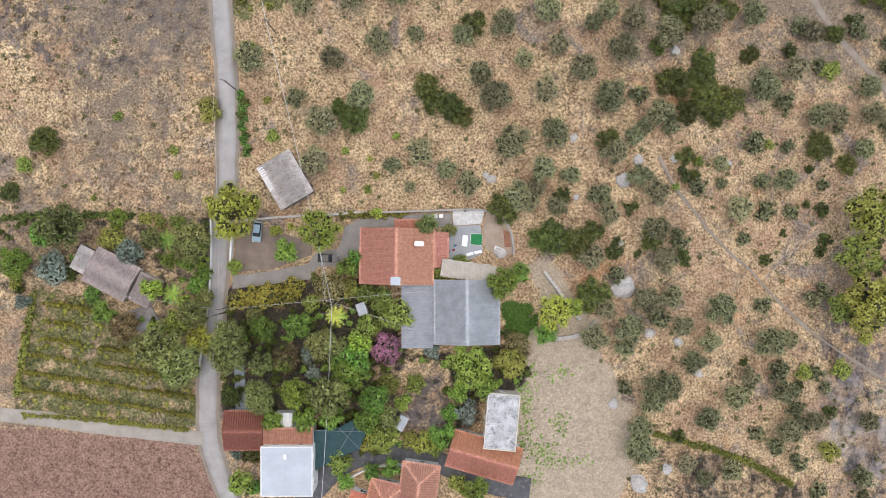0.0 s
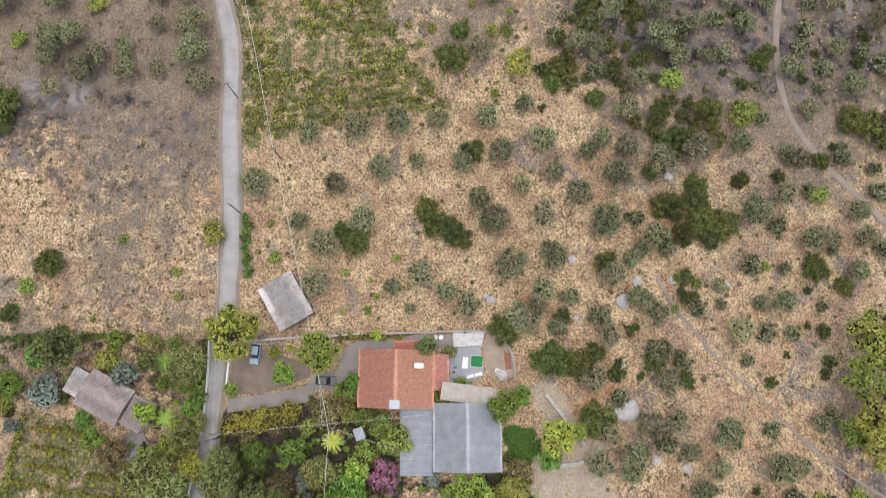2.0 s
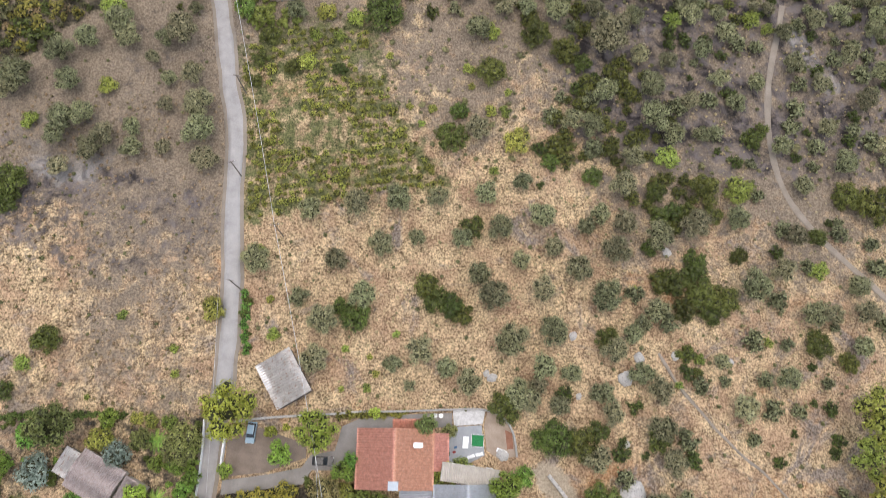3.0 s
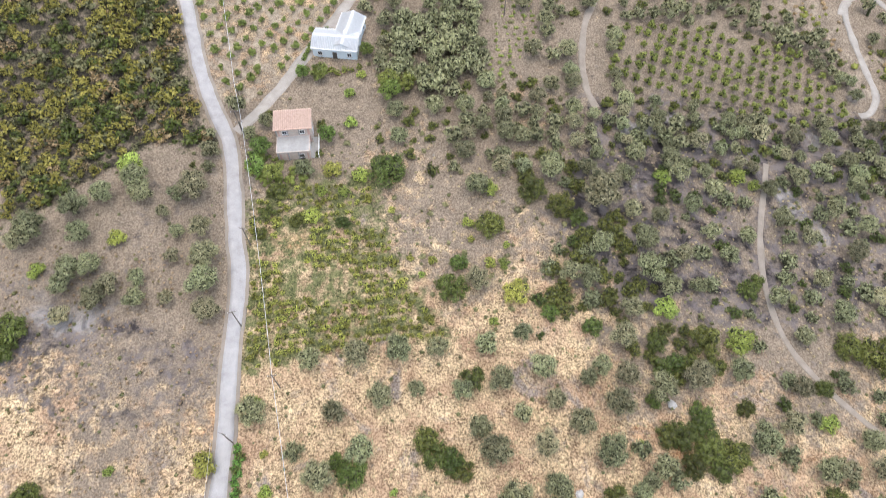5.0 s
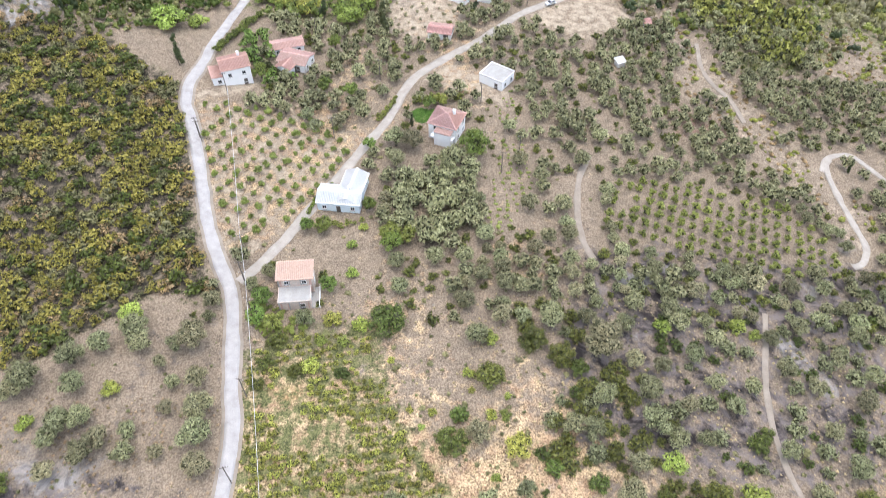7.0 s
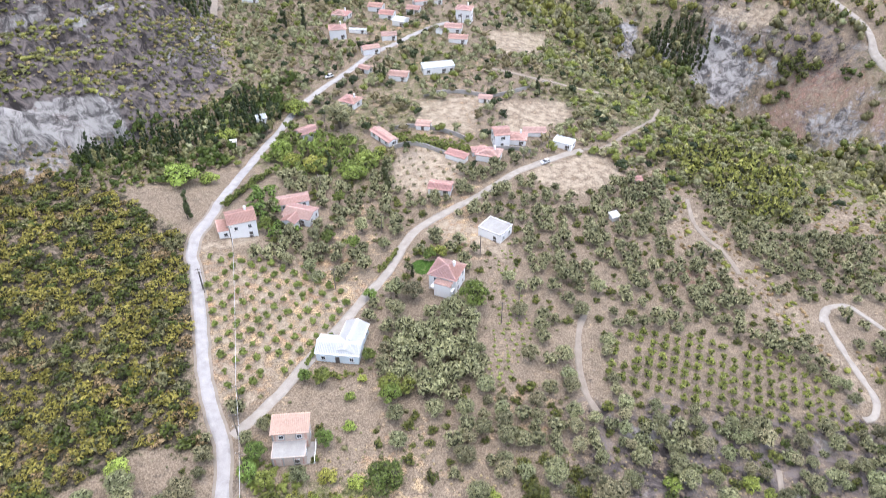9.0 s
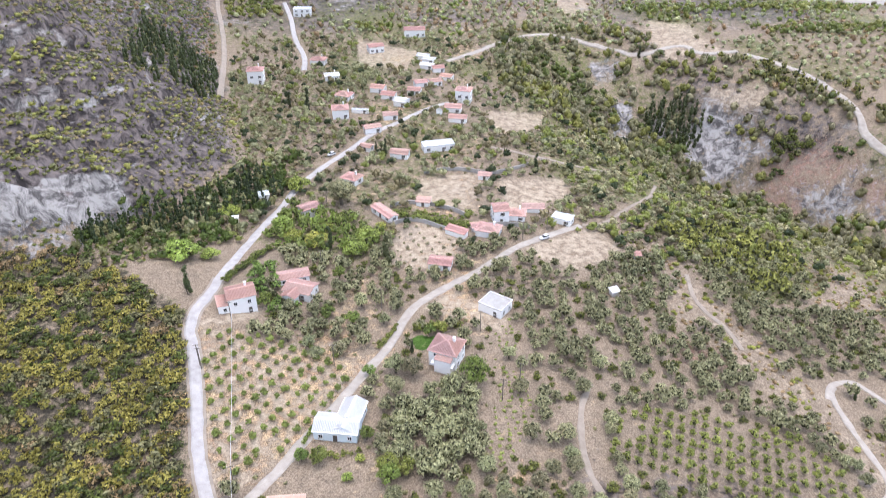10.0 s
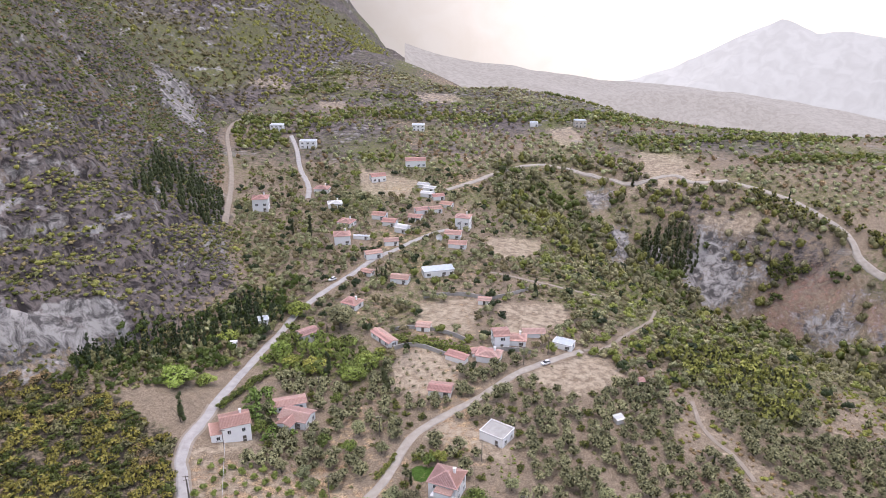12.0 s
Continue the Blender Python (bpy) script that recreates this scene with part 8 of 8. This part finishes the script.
# ---- terrace furniture ----
top_z = max(gz(*q) for q in TERRACE) * 0.5 + np.mean([gz(*q) for q in TERRACE]) * 0.5 + 0.32
mat_ob = thing("green_mat", pose(6.6, 1.9, top_z, 0, 0, -4), "square of green artificial turf on the terrace", "mat")
bm = boxed(-1.1, -1.05, 0.004, 1.1, 1.05, 0.05, bevel=0.015)
part("turf", bm, material("artificial_turf", (0.02, 0.16, 0.05), (0.05, 0.26, 0.09), 0.3, 0.9), mat_ob)
bm = bmesh.new()
for q in ((-1.2, -1.15, 1.2, -1.1), (-1.2, 1.1, 1.2, 1.15), (-1.2, -1.1, -1.15, 1.1), (1.15, -1.1, 1.2, 1.1)):
    box(bm, q[0], q[1], 0.004, q[2], q[3], 0.08)
part("edging", bm, WHITE, mat_ob)
table = thing("terrace_table", pose(4.3, 1.6, top_z, 0, 0, 84), "white rectangular table on the terrace", "table")
part("tabletop", boxed(-1.1, -0.55, 0.7, 1.1, 0.55, 0.75, bevel=0.02), WHITE, table)
for q in (-0.95, 0.95):
    for r in (-0.42, 0.42):
        bm = bmesh.new()
        tube(bm, (q, r, 0), (q, r, 0.7), 0.035, sides=8)
        part("leg", bm, METAL, table)
for bx, by, bt in ((5.3, -1.0, 18), (6.9, -0.6, 12)):
    bench = thing("white_bench", pose(bx, by, top_z, 0, 0, bt), "white masonry bench at the terrace edge", "bench", "benches on the terrace")
    part("seat", boxed(-0.75, -0.3, 0.38, 0.75, 0.3, 0.46, bevel=0.02), WHITE, bench)
    for q in (-0.6, 0.6):
        part("leg", boxed(q - 0.08, -0.25, 0, q + 0.08, 0.25, 0.38), WHITE, bench)


for tx, ty in ((-1.5, 6.5), (-0.4, 6.5)):
    tub = thing("plant_tub", pose(tx, ty, gz(tx, ty) + 0.25), "round dark plastic tub beside the garden wall", "tub", "tubs by the wall")
    bm = bmesh.new()
    tube(bm, (0, 0, 0), (0, 0, 0.5), 0.32, 0.4, 16)
    part("body", bm, SHUTTER, tub)
    bm = bmesh.new()
    tube(bm, (0, 0, 0.504), (0, 0, 0.56), 0.44, 0.44, 16)
    part("rim", bm, METAL, tub, "pale rim")
PLASTIC_GREEN = material("green_plastic", (0.015, 0.07, 0.035), (0.03, 0.11, 0.06), 0.6, 0.5, bump=0.05)
for bx, by, turn in ((0.9, 0.5, 6), (1.0, -0.5, -4)):
    bin_ob = thing("wheelie_bin", pose(bx, by, top_z, 0, 0, turn), "green plastic wheelie bin beside the house", "bin", "bins beside the house")
    bm = boxed(-0.28, -0.32, 0.06, 0.28, 0.32, 0.95, bevel=0.03)
    part("body", bm, PLASTIC_GREEN, bin_ob)
    part("lid", boxed(-0.31, -0.36, 0.954, 0.31, 0.38, 1.02, bevel=0.025), PLASTIC_GREEN, bin_ob)
    for q in (-0.24, 0.24):
        bm = bmesh.new()
        tube(bm, (q - 0.03, 0.3, 0.1), (q + 0.03, 0.3, 0.1), 0.1, sides=12)
        part("wheel", bm, ASPHALT, bin_ob)
for cx, cy, tint, lb in ((2.1, -0.2, (0.35, 0.05, 0.04), "red plastic crate on the terrace"), (2.4, 0.7, (0.08, 0.18, 0.35), "blue plastic crate on the terrace")):
    crate = thing("crate", pose(cx, cy, top_z, 0, 0, 15), lb, "crate", "crates on the terrace")
    bm = boxed(-0.3, -0.2, 0.004, 0.3, 0.2, 0.05)
    for q in ((-0.3, -0.2, 0.3, -0.17), (-0.3, 0.17, 0.3, 0.2), (-0.3, -0.17, -0.27, 0.17), (0.27, -0.17, 0.3, 0.17)):
        box(bm, q[0], q[1], 0.05, q[2], q[3], 0.32)
    part("shell", bm, material("crate_plastic", tuple(0.7 * v for v in tint), tint, 0.5, 0.5, bump=0), crate)


# ---- rocks ----
def rock(x, y, r, seed):
    bm = bmesh.new()
    bmesh.ops.create_icosphere(bm, subdivisions=3, radius=1)
    for v in bm.verts:
        k = 1 + 0.28 * noise.noise(v.co * 1.3 + Vector((seed, 0, 0))) + 0.1 * noise.noise(v.co * 4 + Vector((0, seed, 0)))
        v.co = Vector((v.co.x * r * k, v.co.y * r * 0.85 * k, v.co.z * r * 0.6 * k))
    ob = tagged(part("boulder", bm, STONE, None), "pale limestone boulder on the slope", "rock", "boulders on the slope")
    ob.matrix_world = pose(x, y, gz(x, y) + 0.1 * r, 0, 0, seed * 37)


for i, (x, y, r) in enumerate(ROCKS):
    if r > 0.3:
        rock(x, y, r, i)


# ---- poles and cables ----
def pole(x, y, h, arms=1):
    ob = thing("utility_pole", pose(x, y, gz(x, y), 0, 0, (x * 13 + y * 7) % 40 - 20), "dark wooden utility pole with a crossarm", "pole", "utility poles")
    bm = bmesh.new()
    tube(bm, (0, 0, -0.8), (0, 0, h), 0.15, 0.1, 8)
    part("pole", bm, WOOD, ob)
    for k in range(arms):
        part("crossarm", boxed(-0.9, -0.06, h - 0.4 - 0.7 * k, 0.9, 0.06, h - 0.28 - 0.7 * k), WOOD, ob)
        for s in (-0.8, 0.0, 0.8):
            bm = bmesh.new()
            tube(bm, (s, 0, h - 0.28 - 0.7 * k), (s, 0, h - 0.08 - 0.7 * k), 0.05, 0.03, 6)
            part("insulator", bm, WHITE, ob)


for x, y in POLES:
    pole(x, y, 8.0)


def cable(pts, r, mat, label, sag=1.2):
    line = [Vector(pts[0])]
    for a, b in zip(pts, pts[1:]):
        line += [Vector(a).lerp(Vector(b), k / 12) - Vector((0, 0, 4 * sag * k / 12 * (1 - k / 12))) for k in range(1, 13)]
    verts, faces = [], []
    for i, p in enumerate(line):
        way = (line[min(i + 1, len(line) - 1)] - line[max(i - 1, 0)]).normalized()
        side = way.cross(Vector((0, 0, 1))).normalized()
        up = side.cross(way)
        for q in range(5):
            verts.append(p + (side * math.cos(q * 1.2566) + up * math.sin(q * 1.2566)) * r)
            if i:
                k = (i - 1) * 5
                faces.append((k + q, k + (q + 1) % 5, k + 5 + (q + 1) % 5, k + 5 + q))
    tagged(put("overhead_cable", fast_mesh("overhead_cable", verts, faces), mat), label, "cable", "overhead cables")


cable([(x, y, gz(x, y) + 8) for x, y in CABLE], 0.055, WIRE, "pale thick overhead cable between poles")
for x, y in CABLE[1:5]:
    pole(x, y, 8.3)


LINE_POLE, ROAD_POLE = (-21.9, -9.5), (-42.0, -11.4)
pole(*ROAD_POLE, 8.0, 2)
pole(*LINE_POLE, 9.0)
mid_top, road_top = Vector((*LINE_POLE, gz(*LINE_POLE) + 8.9)), Vector((*ROAD_POLE, gz(*ROAD_POLE) + 7.6))
for end, lb in ((road_top, "thin cable from pole to pole across the garden"), (Vector((-2.6, -8.0, 5.0)), "thin service cable to the store roof"), (Vector((-5.6, -15.6, 4.0)), "thin service cable to the store"),
                (Vector((-23.5, 2.0, 7.0)), "thin cable over the driveway")):
    cable([mid_top, end], 0.03, WIRE, lb, 0.5)
for end in ((-43.5, -23.0, 8.0), (-43.0, 30.0, 8.0), (-62.0, -9.0, 4.0)):
    cable([road_top, end], 0.028, WIRE, "thin cable strung from a roadside pole", 0.6)


def dish(x, y, r):
    """A satellite dish on a short mast."""
    ob = thing("satellite_dish", pose(x, y, gz(x, y), 0, 0, 160), "large white satellite dish beside a house", "dish")
    bm = bmesh.new()
    tube(bm, (0, 0, -0.3), (0, 0, 1.7), 0.1, sides=8)
    part("mast", bm, METAL, ob)
    bm = bmesh.new()
    rings = [[bm.verts.new((s * r * math.cos(q * 0.3927), s * s * r * 0.3, 2.2 + s * r * math.sin(q * 0.3927))) for q in range(16)] for s in (0.15, 0.5, 0.8, 1.0)]
    for a, b in zip(rings, rings[1:]):
        for q in range(16):
            bm.faces.new((a[q], a[(q + 1) % 16], b[(q + 1) % 16], b[q]))
    bm.faces.new(rings[0])
    part("reflector", bm, WHITE, ob)


dish(-1.9, 371.0, 2.0)


# ---- cars ----
def car(x, y, turn, paint, label):
    ob = thing("car", pose(x, y, gz(x, y) + 0.3, 0, 0, turn), label, "car", "parked cars")
    bm = bmesh.new()
    prof = [(-2.0, 0.3), (-1.95, 0.75), (-1.2, 0.88), (-0.75, 0.95), (1.5, 0.98), (1.95, 0.85), (2.02, 0.4), (1.9, 0.25), (-1.9, 0.25)]
    for s in (-1, 1):
        vs = [bm.verts.new((px, s * 0.84, pz)) for px, pz in prof]
        bm.faces.new(vs if s < 0 else vs[::-1])
    bm.verts.ensure_lookup_table()
    n = len(prof)
    for i in range(n):
        bm.faces.new((bm.verts[i], bm.verts[n + i], bm.verts[n + (i + 1) % n], bm.verts[(i + 1) % n]))
    bmesh.ops.recalc_face_normals(bm, faces=bm.faces)
    bmesh.ops.bevel(bm, geom=list(bm.edges), offset=0.07, segments=2, affect="EDGES")
    part("body", bm, paint, ob)
    bm = bmesh.new()
    lo = [bm.verts.new(v) for v in ((-0.95, -0.76, 0.93), (1.75, -0.76, 0.95), (1.75, 0.76, 0.95), (-0.95, 0.76, 0.93))]
    hi = [bm.verts.new(v) for v in ((-0.2, -0.6, 1.42), (1.35, -0.6, 1.42), (1.35, 0.6, 1.42), (-0.2, 0.6, 1.42))]
    for i in range(4):
        bm.faces.new((lo[i], lo[(i + 1) % 4], hi[(i + 1) % 4], hi[i]))
    bm.faces.new(hi)
    part("glass_cabin", bm, GLASS, ob)
    part("roof", boxed(-0.25, -0.62, 1.424, 1.4, 0.62, 1.5, bevel=0.03), paint, ob)
    for a in (-1.3, 1.25):
        for s in (-0.8, 0.8):
            bm = bmesh.new()
            tube(bm, (a, s - 0.1, 0.3), (a, s + 0.1, 0.3), 0.31, sides=14)
            wheel = part("wheel", bm, ASPHALT, ob)
            bm = bmesh.new()
            tube(bm, (a, s - 0.11, 0.3), (a, s + 0.11, 0.3), 0.17, sides=10)
            part("rim", bm, METAL, wheel)
    for s in (-0.6, 0.6):
        part("headlight", boxed(-2.03, s - 0.18, 0.6, -1.93, s + 0.18, 0.75, bevel=0.02), WHITE, ob)


DARK_PAINT = material("black_car_paint", (0.01, 0.01, 0.012), (0.02, 0.02, 0.022), 3, 0.25, bump=0, spec=0.6)
BLUE_PAINT = material("pale_blue_car_paint", (0.3, 0.42, 0.5), (0.36, 0.48, 0.56), 3, 0.3, bump=0, spec=0.6)
WHITE_PAINT = material("white_car_paint", (0.7, 0.7, 0.7), (0.8, 0.8, 0.8), 3, 0.3, bump=0, spec=0.6)
for (x, y), turn, paint, lb in zip(CARS, (178, 84, 30, 10, 40), (DARK_PAINT, BLUE_PAINT, WHITE_PAINT, WHITE_PAINT, WHITE_PAINT),
                                   ("black hatchback parked on the driveway", "pale blue car parked in the yard", "white car parked beside the road", "white car parked near a villa", "white car parked beside the road")):
    car(x, y, turn, paint, lb)
